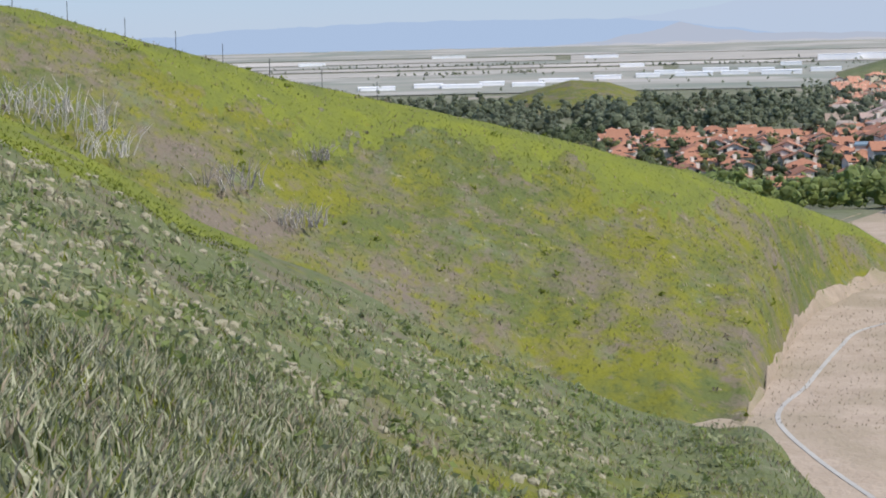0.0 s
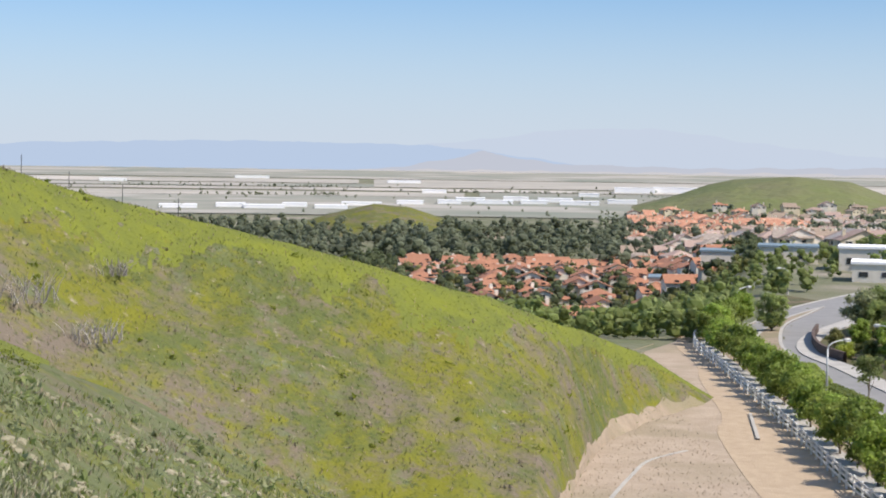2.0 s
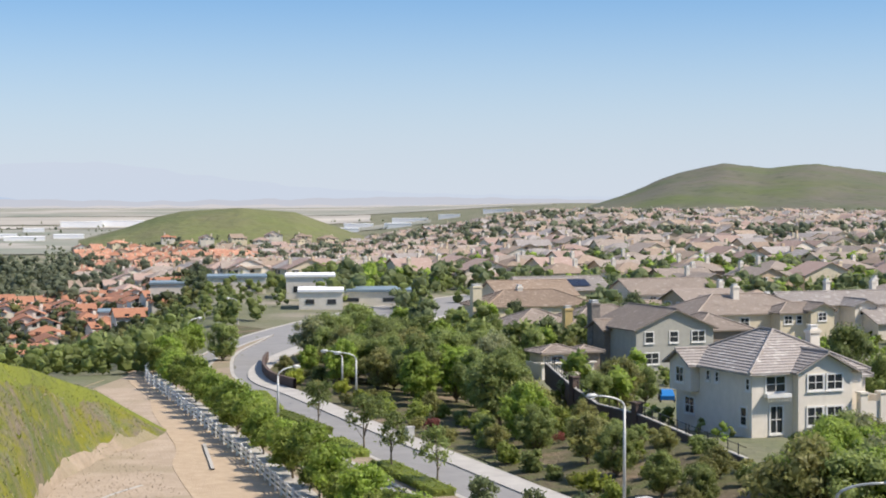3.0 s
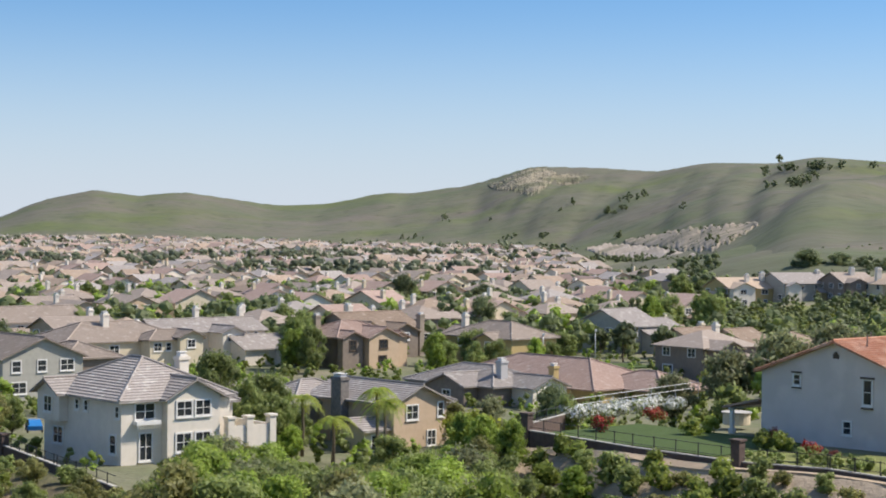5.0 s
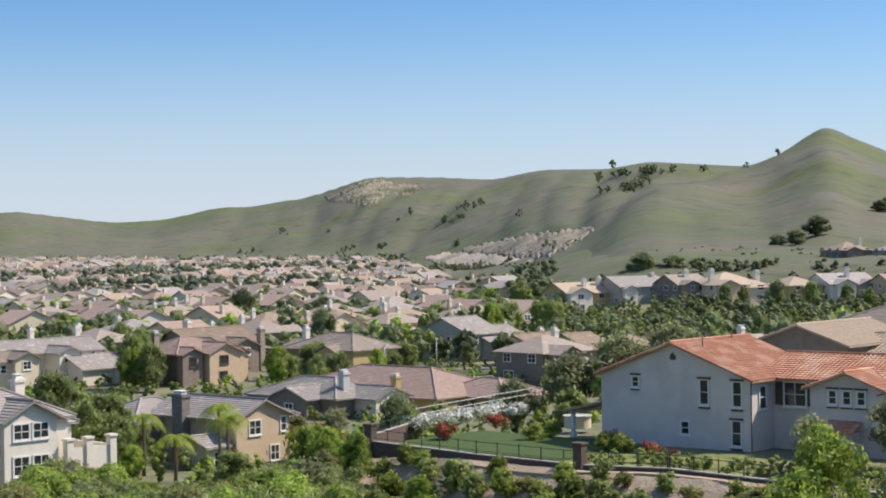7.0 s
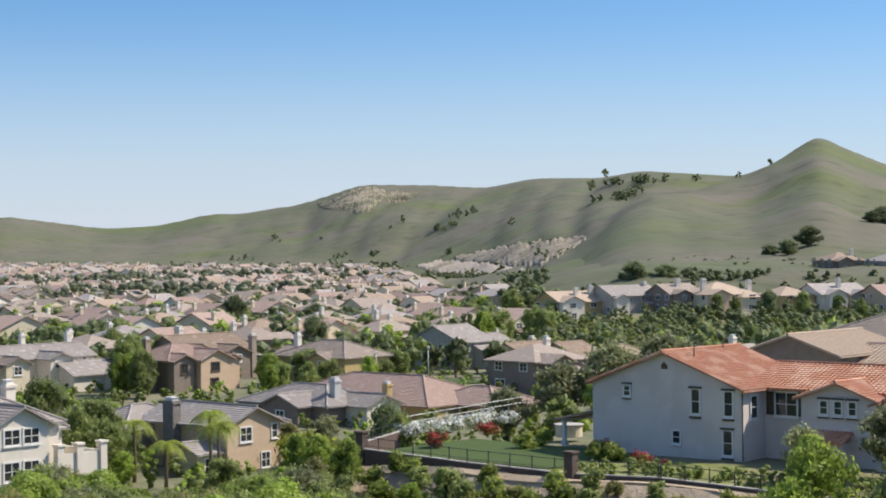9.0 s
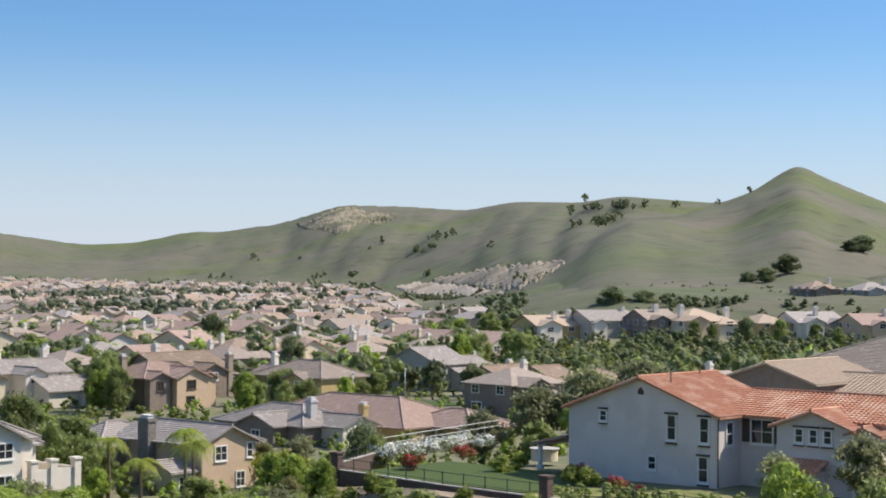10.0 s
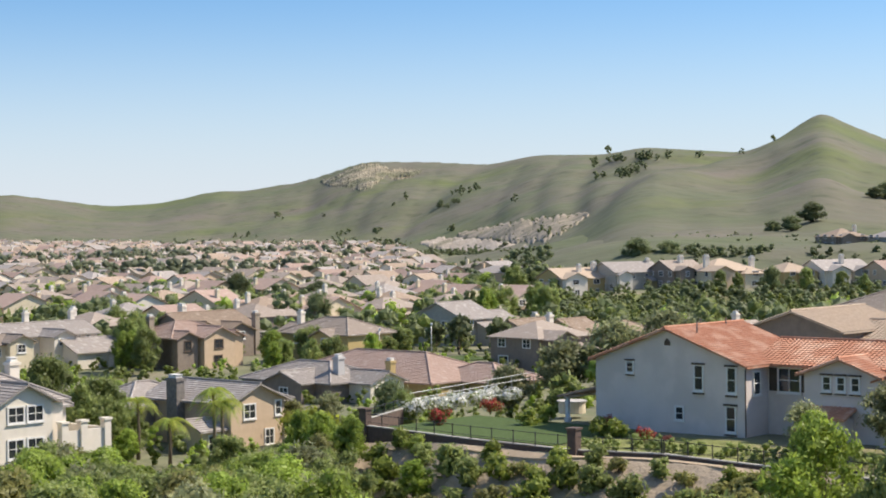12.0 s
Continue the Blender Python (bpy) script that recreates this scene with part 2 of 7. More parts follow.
material("car_blue", (0.02, 0.20, 0.50), (0.02, 0.17, 0.45), 1.0, 0.2, spec=0.6)
material("solar", (0.012, 0.016, 0.03), (0.02, 0.025, 0.045), 2.0, 0.15, spec=0.6)
material("warehouse", (0.92, 0.92, 0.91), (0.80, 0.80, 0.80), 0.01, 0.8)
material("stucco_pale", (0.70, 0.625, 0.58), (0.65, 0.58, 0.535), 0.5, 0.92, 0.15, 25, c=(0.61, 0.55, 0.51), c_scale=0.25)
material("tile_terra", (0.43, 0.205, 0.125), (0.32, 0.15, 0.09), 1.6, 0.85, 0.2, 12, island=0.25)
material("tile_sand", (0.50, 0.395, 0.30), (0.41, 0.32, 0.24), 2.2, 0.85, 0.2, 12, island=0.22)
material("far_field", (0.44, 0.40, 0.34), (0.33, 0.315, 0.27), 0.006, 0.95, c=(0.50, 0.46, 0.40), c_scale=0.002)
material("far_crops", (0.21, 0.23, 0.18), (0.33, 0.31, 0.26), 0.004, 0.95, c=(0.40, 0.37, 0.32), c_scale=0.003, c_edge=(0.52, 0.6))
material("crest_turf", (0.185, 0.205, 0.032), (0.13, 0.15, 0.04), 0.35, 0.95, 0.4, 3.0, spec=0.1)
material("twig_pale", (0.64, 0.60, 0.53), (0.46, 0.42, 0.37), 1.0, 0.9, island=0.25)
material("bare_earth", (0.45, 0.36, 0.275), (0.36, 0.285, 0.21), 0.35, 0.95, 0.4, 3.0, c=(0.33, 0.27, 0.19), c_scale=0.09)
material("clod_earth", (0.34, 0.305, 0.215), (0.25, 0.235, 0.15), 0.8, 0.95, 0.5, 6.0)

# ---- building helpers ----
rng = random.Random(7)
nrng = np.random.default_rng(11)


class Shape:
    """Gathers vertices and faces for one mesh."""

    def __init__(self):
        self.v, self.f = [], []

    def add(self, verts, faces):
        o = len(self.v)
        self.v.extend(verts)
        self.f.extend([tuple(i + o for i in q) for q in faces])
        return self

    def box(self, x0, y0, z0, x1, y1, z1, m=None):
        p = [(x, y, z) for z in (z0, z1) for y in (y0, y1) for x in (x0, x1)]
        if m is not None:
            p = [tuple(m @ Vector(q)) for q in p]
        return self.add(p, [(0, 2, 3, 1), (4, 5, 7, 6), (0, 1, 5, 4), (2, 6, 7, 3), (0, 4, 6, 2), (1, 3, 7, 5)])

    def tube(self, pts, radii, n=8):
        rings = []
        for i, p in enumerate(pts):
            p = Vector(p)
            d = (Vector(pts[min(i + 1, len(pts) - 1)]) - Vector(pts[max(i - 1, 0)])).normalized()
            a = d.orthogonal().normalized()
            b = d.cross(a)
            rings.append([tuple(p + (a * math.cos(t) + b * math.sin(t)) * radii[i]) for t in [2 * math.pi * k / n for k in range(n)]])
        fs = [(i * n + k, i * n + (k + 1) % n, (i + 1) * n + (k + 1) % n, (i + 1) * n + k) for i in range(len(pts) - 1) for k in range(n)]
        fs += [tuple(range(n))[::-1], tuple(range((len(pts) - 1) * n, len(pts) * n))]
        return self.add([q for r in rings for q in r], fs)

    def weld(self):
        """Joins vertices that lie at one place."""
        ids, v, f = {}, [], []
        new_id = []
        for p in self.v:
            key = (round(p[0], 3), round(p[1], 3), round(p[2], 3))
            if key not in ids:
                ids[key] = len(v)
                v.append(p)
            new_id.append(ids[key])
        for q in self.f:
            w = list(dict.fromkeys(new_id[i] for i in q))
            if len(w) > 2:
                f.append(tuple(w))
        self.v, self.f = v, f
        return self

    def mesh(self, name, mat, smooth=False):
        me = bpy.data.meshes.new(name)
        me.from_pydata(self.v, [], self.f)
        me.materials.append(MATS[mat])
        if smooth:
            me.shade_smooth()
        me.update()
        return me


def part(name, shape, mat, parent=None, label="", at=None, smooth=False):
    """Links a shape or a ready mesh as one object, under a parent where one is given."""
    me = shape if isinstance(shape, bpy.types.Mesh) else shape.mesh(name, mat, smooth)
    ob = new(name, me)
    if at is not None:
        ob.matrix_basis = at
    if parent is not None:
        ob.parent = parent
    if label:
        tagged(ob, label)
    return ob


def thing(name, at, label, category, group="", kind=""):
    ob = new(name)
    ob.matrix_basis = at
    return tagged(ob, label, category, group, kind)


def grid_mesh(name, X, Y, Z, mat, close=False):
    """A sheet from arrays of rows by columns."""
    nr, nc = X.shape
    V = np.stack([X, Y, Z], -1).reshape(-1, 3)
    i = np.arange(nr - 1)[:, None] * nc
    j = np.arange(nc if close else nc - 1)[None, :]
    k = (j + 1) % nc
    F = np.stack([i + j, i + k, i + nc + k, i + nc + j], -1).reshape(-1, 4)
    me = bpy.data.meshes.new(name)
    me.from_pydata(V.tolist(), [], F.tolist())
    me.materials.append(MATS[mat])
    me.shade_smooth()
    me.update()
    return me


def lumps(X, Y, size, seed=0.0):
    """Smooth height noise between about -1 and 1, from sums of waves."""
    g = np.random.default_rng(int(seed * 10) + 3)
    out = np.zeros_like(X, dtype=float)
    amp = 1.0
    for o in range(4):
        for _ in range(5):
            a, ph = g.uniform(0, 6.283), g.uniform(0, 6.283)
            k = 6.283 / size * (1.9 ** o) * g.uniform(0.75, 1.3)
            out += amp * np.sin(k * (X * np.cos(a) + Y * np.sin(a)) + ph) / 3.2
        amp *= 0.5
    return out


def polar(x, y):
    return np.degrees(np.arctan2(x, y)), np.hypot(x, y)


def P(bearing, dist, z=None):
    a = radians(bearing)
    x, y = dist * math.sin(a), dist * math.cos(a)
    return (x, y, float(ground(np.array(x), np.array(y))) if z is None else z)


# ---- the lie of the land ----
BANK_B = [18, 20.9, 23, 25.3, 26.8, 29.8, 34.6, 40.6, 49, 62, 90]
BANK_R = [215, 203, 177, 160, 149, 128, 111, 95, 80, 66, 50]
WALL_B = [18, 25, 29.8, 30.7, 32.1, 34.5, 36.4, 42, 46, 49.8, 53.3, 56.7, 63.4, 75, 90]
WALL_R = [330, 260, 213, 185, 166, 148, 136, 134, 146, 155.3, 144, 136.5, 128, 115, 100]
PAD_B = [14, 20, 25, 31, 37.5, 41, 47, 49.6, 53, 64, 90]
PAD_Z = [0, 0, 0.2, 1.6, 1.6, -1.2, -1.3, 3.2, 4.0, 4.2, 5.0]
FADE_B, FADE_R = [36, 40, 49, 51, 58, 62], [168, 172, 172, 168, 200, 265]
LEFT_R, LEFT_Z = [0, 300, 450, 620, 1000, 2000, 3200, 5000], [0, 0, -13, -18, -21, -22, -14, 9]
RIGHT_R, RIGHT_Z = [0, 150, 205, 600, 1000, 1700, 2500, 5000], [0, 0, -1.2, -1.5, 0, 9, 14, 20]
MID_R, MID_Z = [0, 430, 700, 1000, 2000, 3200, 5000], [0, 0, -9, -17, -22, -14, 9]
EAST_R, EAST_Z = [0, 150, 205, 375, 440, 480, 530, 570, 620, 680, 900, 1500, 5000], [0, 0, -1.0, -1.2, 0.8, 3.4, 3.7, 4.6, 10, 14, 20, 26, 30]


def ground(x, y):
    b, r = polar(x, y)
    left, right, east = np.interp(r, LEFT_R, LEFT_Z), np.interp(r, RIGHT_R, RIGHT_Z), np.interp(r, EAST_R, EAST_Z)
    mid = np.interp(r, MID_R, MID_Z)
    v = np.clip((b - 14.5) / 4.5, 0, 1)
    v = v * v * (3 - 2 * v)
    left = (left - 8 * np.clip((r - 225) / 90, 0, 1) * np.clip((560 - r) / 120, 0, 1)) * (1 - v) + mid * v
    w = np.clip((b - 22) / 9, 0, 1)
    e = np.clip((b - 52) / 8, 0, 1)
    w, e = w * w * (3 - 2 * w), e * e * (3 - 2 * e)
    base = (left * (1 - w) + right * w) * (1 - e) + east * e
    s = np.clip((r - np.interp(b, BANK_B, BANK_R)) / np.maximum(np.interp(b, WALL_B, WALL_R) - np.interp(b, BANK_B, BANK_R) - 3, 5), 0, 1)
    pad = np.interp(b, PAD_B, PAD_Z) * s * s * (3 - 2 * s) * np.clip((np.interp(b, FADE_B, FADE_R) + 20 - r) / 40, 0, 1)
    # a steep bank falls away below the garden wall on the east side
    k = np.clip((b - 46.8) / 2.7, 0, 1)
    low = np.clip((np.interp(b, WALL_B, WALL_R) - 2.4 - r) / 19, 0, 1) * np.clip((r - 60) / 15, 0, 1)
    pad = pad * (1 - k) + k * np.where(low > 0, np.interp(b, PAD_B, PAD_Z) - 9.0 * low, np.maximum(pad, np.interp(b, PAD_B, PAD_Z) * np.clip((np.interp(b, FADE_B, FADE_R) + 20 - r) / 40, 0, 1)))
    return base + np.where((b > 14) & (b < 120), pad, 0)


def sheet_axes(fine_from, fine_to, step):
    return np.concatenate([np.arange(fine_to + 4, 360 + fine_from, 4.0) - 360, np.arange(fine_from, fine_to + 0.01, step)])


bear = sheet_axes(-24, 80, 0.3)
dist = np.concatenate([[2.0], np.geomspace(20, 4960, 190)])
BB, RR = np.meshgrid(np.radians(bear), dist)
GX, GY = RR * np.sin(BB), RR * np.cos(BB)
tagged(new("ground", grid_mesh("ground", GX, GY, ground(GX, GY) - 0.05, "valley_soil", True)), "dry soil and low weeds across the valley floor", "ground", kind="structure")

# the slope underfoot, falling into a gully
NEAR_B = [-180, -60, -30, -18, -13, -9, -6.6, -2.7, 2.3, 7.4, 10, 12, 12.7, 14, 16, 20, 30, 70, 110, 180]
NEAR_E = [6, 5, 2.5, 0.4, -1.8, -3.8, -5.5, -7.4, -9.9, -12.0, -12.6, -12.9, -13.3, -14.9, -17, -21, -26, -26, -12, 6]
NEAR_R = [60, 60, 58, 56, 55, 55, 56, 58, 60, 62, 62, 60, 58, 52, 45, 38, 32, 32, 40, 60]


def near_slope(x, y):
    b, r = polar(x, y)
    rc = np.interp(b, NEAR_B, NEAR_R)
    zc = 22 + rc * np.tan(np.radians(np.interp(b, NEAR_B, NEAR_E)))
    q = np.clip(r / rc, 0, 1)
    z = 20.3 + (zc - 20.3) * q - 2.0 * np.sin(np.pi * q)
    over = np.maximum(r - rc, 0)
    return z - over * 0.55 * np.clip(over / 6, 0, 1) + 0.14 * lumps(x, y, 9, 1) * np.clip(r / 8, 0, 1) * np.where(np.abs(b) < 90, 1, 0.3)


bear_n = sheet_axes(-26, 40, 0.25)
BB, RR = np.meshgrid(np.radians(bear_n), np.concatenate([[0.0], np.geomspace(1.5, 120, 130)]))
NX, NY = RR * np.sin(BB), RR * np.cos(BB)
tagged(new("hillside_near", grid_mesh("hillside_near", NX, NY, near_slope(NX, NY), "turf_near", True)), "grassy slope with weeds and bare dirt patches", "hillside", kind="structure")

# the spur across the gully; its crest is the skyline
SPUR_B = [-60, -24, -16.6, -14, -11.2, -9.4, -7.5, -5.7, -3.8, -0.6, 1.8, 5.5, 9.3, 12.2, 15, 16.8, 18.1, 18.6, 20]
SPUR_E = [5.5, 3.6, 2.38, 1.84, 1.35, 0.74, 0.17, -0.34, -0.96, -1.73, -2.29, -3.2, -4.25, -5.15, -6.1, -7.16, -7.85, -8.35, -8.9]
SPUR_R = [110, 115, 118, 119, 120, 121, 122, 123, 124, 126, 127, 128, 131, 141, 163, 168, 171, 172, 173]


def spur(x, y):
    b, r = polar(x, y)
    rs = np.interp(b, SPUR_B, SPUR_R)
    zs = 22 + rs * np.tan(np.radians(np.interp(b, SPUR_B, SPUR_E)))
    d = rs - r
    z = np.where(d > 0, zs - np.interp(b, [5, 10, 11.6, 12.4, 13, 13.6, 14, 15.6, 17, 18.6], [0.5, 0.34, 0.25, 0.28, 0.33, 0.43, 0.44, 0.30, 0.25, 0.2]) * d * np.clip(0.35 + d / 14, 0, 1), zs + 0.5 * d * np.clip(-d / 10, 0, 1))
    return z + (0.35 * lumps(x, y, 17, 2) + 0.12 * lumps(x, y, 4, 3)) * np.clip(np.abs(d) / 4, 0.15, 1)


BB, RR = np.meshgrid(np.radians(np.arange(-60, 24, 0.2)), np.linspace(66, 190, 150))
SX, SY = RR * np.sin(BB), RR * np.cos(BB)
tagged(new("hillside_spur", grid_mesh("hillside_spur", SX, SY, spur(SX, SY), "turf_far")), "bright green and yellow grassy spur with dry patches", "hillside", kind="structure")

# the range behind the town
RIDGE_B = [28, 30.3, 32.6, 33.8, 35.55, 37, 38.4, 41.5, 43.3, 45.1, 45.9, 48, 49.9, 52.15, 54, 55.6, 57.8, 59.1, 62.4, 63.7, 64.85, 66.05, 67.1, 69.4, 72, 78, 90]
RIDGE_E = [-0.9, -0.42, 0.33, 0.88, 1.30, 1.09, 1.26, 0.84, 0.93, 1.33, 1.28, 1.62, 2.23, 2.19, 2.07, 2.37, 2.35, 2.57, 2.33, 2.85, 3.56, 3.02, 2.57, 1.6, 1.3, 2.0, 2.5]
RIDGE_R = [2300, 2300, 2300, 2350, 2350, 2400, 2400, 2500, 2500, 2450, 2450, 2450, 2350, 2300, 2250, 2150, 2100, 2000, 1800, 1650, 1600, 1600, 1650, 1750, 1800, 1800, 1800]
FOOT_R = [1750, 1750, 1750, 1700, 1700, 1700, 1700, 1750, 1750, 1750, 1700, 1600, 1480, 1300, 1100, 900, 740, 690, 670, 660, 650, 650, 650, 650, 650, 650, 650]

# bearing at the ridge, bearing at the foot, depth and width of each gully
GULLIES = [(54.1, 50.3, 7.5, 0.5), (48.7, 47.3, 5, 0.42), (51.4, 49.0, 4.5, 0.36), (57.8, 56.6, 7, 0.45), (59.9, 57.3, 4.5, 0.42), (45.9, 44.5, 5, 0.45), (43.2, 42.3, 4, 0.42), (41.3, 40.7, 3, 0.4), (39.7, 39.2, 3, 0.4), (37.1, 36.1, 3.5, 0.42), (34.9, 34.3, 2, 0.4), (55.6, 53.5, 2.2, 0.28), (56.6, 55.0, 2.6, 0.3), (52.6, 50.9, 2.6, 0.26), (50.4, 48.3, 2.6, 0.26), (47.2, 45.9, 2.4, 0.3), (62.0, 60.3, 1.6, 0.5), (63.6, 62.4, 1.4, 0.45), (66.6, 65.6, 3, 0.5), (68.0, 67.5, 3, 0.5)]


def rounded(values, width):
    """A profile along the bearings with its corners rounded off."""
    k = np.exp(-np.linspace(-2.5, 2.5, 2 * int(2.5 * width / 0.05) + 1) ** 2 / 2)
    v = np.interp(FINE_B, RIDGE_B, values)
    return np.convolve(np.pad(v, len(k) // 2, mode="edge"), k / k.sum(), "valid")


FINE_B = np.arange(28, 90.01, 0.05)
FINE_E, FINE_R, FINE_F = rounded(RIDGE_E, 0.28), rounded(RIDGE_R, 0.8), rounded(FOOT_R, 0.8)


def hills(x, y):
    b, r = polar(x, y)
    rr, rf = np.interp(b, FINE_B, FINE_R), np.interp(b, FINE_B, FINE_F)
    zr = 22 + rr * np.tan(np.radians(np.interp(b, FINE_B, FINE_E)))
    zf = ground(x, y) - 1
    q = np.clip((r - rf) / (rr - rf), 0, 1)
    up = zf + (zr - zf) * (0.75 * q ** 1.15 + 0.25 * q * q * (3 - 2 * q))
    env = np.sin(np.pi * np.clip(q, 0, 1)) ** 0.7 * np.clip((zr - zf) / 90, 0.1, 1.4)
    fold = 2.5 * lumps(b * 26 + r * 0.06, r * 0.05, 190, 4) + 3 * lumps(x, y, 300, 5) + 1.3 * lumps(x, y, 170, 6)
    for top, foot, deep, wide in GULLIES:
        off = (b - (foot + (top - foot) * q) - 0.10 * np.sin(q * 9 + top)) / (wide * (1.25 - 0.6 * q))
        fold = fold - 0.55 * deep * np.exp(-off * off)
    up += fold * env
    # the front spur that runs down from the peak to the graded ground
    rs = np.interp(b, [55.6, 57.2, 59.8, 62, 64.9, 66], [720, 880, 1130, 1340, 1590, 1600])
    up += 7 * np.exp(-((r - rs) / np.where(r < rs, 190, 110)) ** 2) * np.clip((b - 56.0) / 3.5, 0, 1) ** 1.5 * np.clip((65.5 - b) / 2, 0, 1)
    back = np.maximum(r - rr, 0)
    return np.where(r < rf, zf - (rf - r) * 0.1, up - back * 0.35)


BB, RR = np.meshgrid(np.radians(np.concatenate([np.arange(28, 71, 0.085), np.arange(71, 90, 0.4)])), np.geomspace(600, 2750, 210))
HX, HY = RR * np.sin(BB), RR * np.cos(BB)
tagged(new("hill_range", grid_mesh("hill_range", HX, HY, hills(HX, HY), "hill_grass")), "green and brown grassy hill range behind the town", "hills", kind="structure")

FB, FR = np.meshgrid(np.arange(52, 90, 0.25), np.linspace(540, 1420, 80))
FX, FY = FR * np.sin(np.radians(FB)), FR * np.cos(np.radians(FB))
tagged(new("hill_foot", grid_mesh("hill_foot", FX, FY, ground(FX, FY) - 0.3 + (2.5 + 1.6 * lumps(FX, FY, 120, 3)) * np.clip((FR - 545) / 70, 0, 1) * np.clip((FB - 52.2) / 3, 0, 1), "hill_grass")), "grassy foot of the hills behind the shelf houses", "hills", kind="structure")

# nearer shoulder of hill on the east side
def shoulder(x, y):
    b, r = polar(x, y)
    top = np.interp(b, [60, 64, 65.4, 67.9, 69.4, 70.1, 72, 76, 84], [-0.9, -0.35, -0.03, 0.76, 1.55, 1.8, 2.7, 4.3, 5.3])
    rr = 1150.0
    zr = 22 + rr * np.tan(np.radians(top))
    q = np.clip((r - 640) / (rr - 640), 0, 1)
    zf = ground(x, y) - 0.5
    return zf + (zr - zf) * (q ** 1.2) + 3.0 * lumps(x, y, 130, 8) * np.sin(np.pi * q) - np.maximum(r - rr, 0) * 0.4


BB, RR = np.meshgrid(np.radians(np.arange(61, 90, 0.2)), np.linspace(645, 1400, 70))
HX, HY = RR * np.sin(BB), RR * np.cos(BB)
tagged(new("hill_shoulder", grid_mesh("hill_shoulder", HX, HY, shoulder(HX, HY), "hill_grass")), "low grassy shoulder of the hills above the houses", "hills", kind="structure")


def knoll(name, b0, b1, r0, prof_b, prof_e, label, mat="hill_grass", depth=260.0):
    bs = np.arange(b0, b1 + 0.01, (b1 - b0) / 80)
    rs = np.linspace(r0 - depth, r0 + depth, 40)
    B, R = np.meshgrid(bs, rs)
    X, Y = R * np.sin(np.radians(B)), R * np.cos(np.radians(B))
    zt = 22 + r0 * np.tan(np.radians(np.interp(B, prof_b, prof_e)))
    q = np.clip(1 - np.abs(R - r0) / depth, 0, 1)
    zf = ground(X, Y) - 2
    Z = zf + np.maximum(zt - zf, 0) * (q * q * (3 - 2 * q)) + 1.2 * lumps(X, Y, 120, 6) * q * (1 - q) * 4
    tagged(new(name, grid_mesh(name, X, Y, Z, mat)), label, "hill", kind="structure")

    def surface(x, y):
        b, r = polar(x, y)
        k = np.clip(1 - np.abs(r - r0) / depth, 0, 1)
        low = ground(x, y) - 2
        return np.maximum(low + np.maximum(22 + r0 * np.tan(np.radians(np.interp(b, prof_b, prof_e))) - low, 0) * (k * k * (3 - 2 * k)), low + 2)
    return surface


knoll_top = knoll("knoll", 14.5, 24.0, 1650, [14.5, 16, 17, 17.8, 19.7, 21.5, 22.7, 24], [-1.2, -0.8, -0.45, -0.27, -0.16, -0.30, -0.74, -1.2], "rounded green knoll above the red-roofed homes", "knoll_grass")
knoll("knoll_west", 2.0, 9.5, 1150, [2, 3.5, 4.6, 6, 7.2, 8.4, 9.5], [-2.3, -1.95, -1.6, -1.25, -1.35, -1.75, -2.3], "small green and tan knoll among dark trees", "turf_far", depth=150)

# far mountains and plain: glowing flat sheets with the haze put into their colour
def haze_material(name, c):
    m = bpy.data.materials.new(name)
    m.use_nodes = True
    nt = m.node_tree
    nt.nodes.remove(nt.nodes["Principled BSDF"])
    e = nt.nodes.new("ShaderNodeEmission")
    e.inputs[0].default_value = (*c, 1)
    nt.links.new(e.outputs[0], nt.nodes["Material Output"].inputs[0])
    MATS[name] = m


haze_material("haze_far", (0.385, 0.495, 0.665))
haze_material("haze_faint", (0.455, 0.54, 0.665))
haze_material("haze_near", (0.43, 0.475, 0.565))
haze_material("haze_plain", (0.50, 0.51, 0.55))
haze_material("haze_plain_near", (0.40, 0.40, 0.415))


def skyline(name, r, bs, es, mat, label, low=-1.0):
    b = np.arange(bs[0], bs[-1], 0.05)
    e = np.interp(b, bs, es) + 0.03 * lumps(b * 10, b * 0, 14, 7)
    X, Y = np.sin(np.radians(b)) * r, np.cos(np.radians(b)) * r
    top = 22 + r * np.tan(np.radians(e))
    bottom = np.full_like(top, 22 + r * math.tan(radians(low)))
    tagged(new(name, grid_mesh(name, np.stack([X, X]), np.stack([Y, Y]), np.stack([bottom, top]), mat)), label, "mountains", kind="structure")


# upright sheets without shading; their paleness is painted haze
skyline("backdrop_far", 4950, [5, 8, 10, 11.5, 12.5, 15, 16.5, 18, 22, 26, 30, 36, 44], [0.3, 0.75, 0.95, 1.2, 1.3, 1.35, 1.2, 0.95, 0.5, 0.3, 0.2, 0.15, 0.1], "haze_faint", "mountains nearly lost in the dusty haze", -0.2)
skyline("backdrop_far", 4940, [-20, -7, -5.2, -3, 0, 2.4, 5, 7, 9, 11, 13], [0.3, 0.45, 0.62, 0.65, 0.75, 0.78, 0.74, 0.72, 0.6, 0.35, 0.1], "haze_far", "mountains far across the valley, haze painted in pale blue", -0.2)
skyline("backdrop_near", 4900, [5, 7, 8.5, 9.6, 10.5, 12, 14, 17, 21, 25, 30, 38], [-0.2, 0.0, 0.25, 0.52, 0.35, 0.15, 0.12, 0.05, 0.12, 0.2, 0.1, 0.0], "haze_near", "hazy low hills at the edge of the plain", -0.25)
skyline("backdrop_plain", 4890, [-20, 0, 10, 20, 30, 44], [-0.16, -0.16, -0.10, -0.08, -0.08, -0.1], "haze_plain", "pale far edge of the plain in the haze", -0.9)
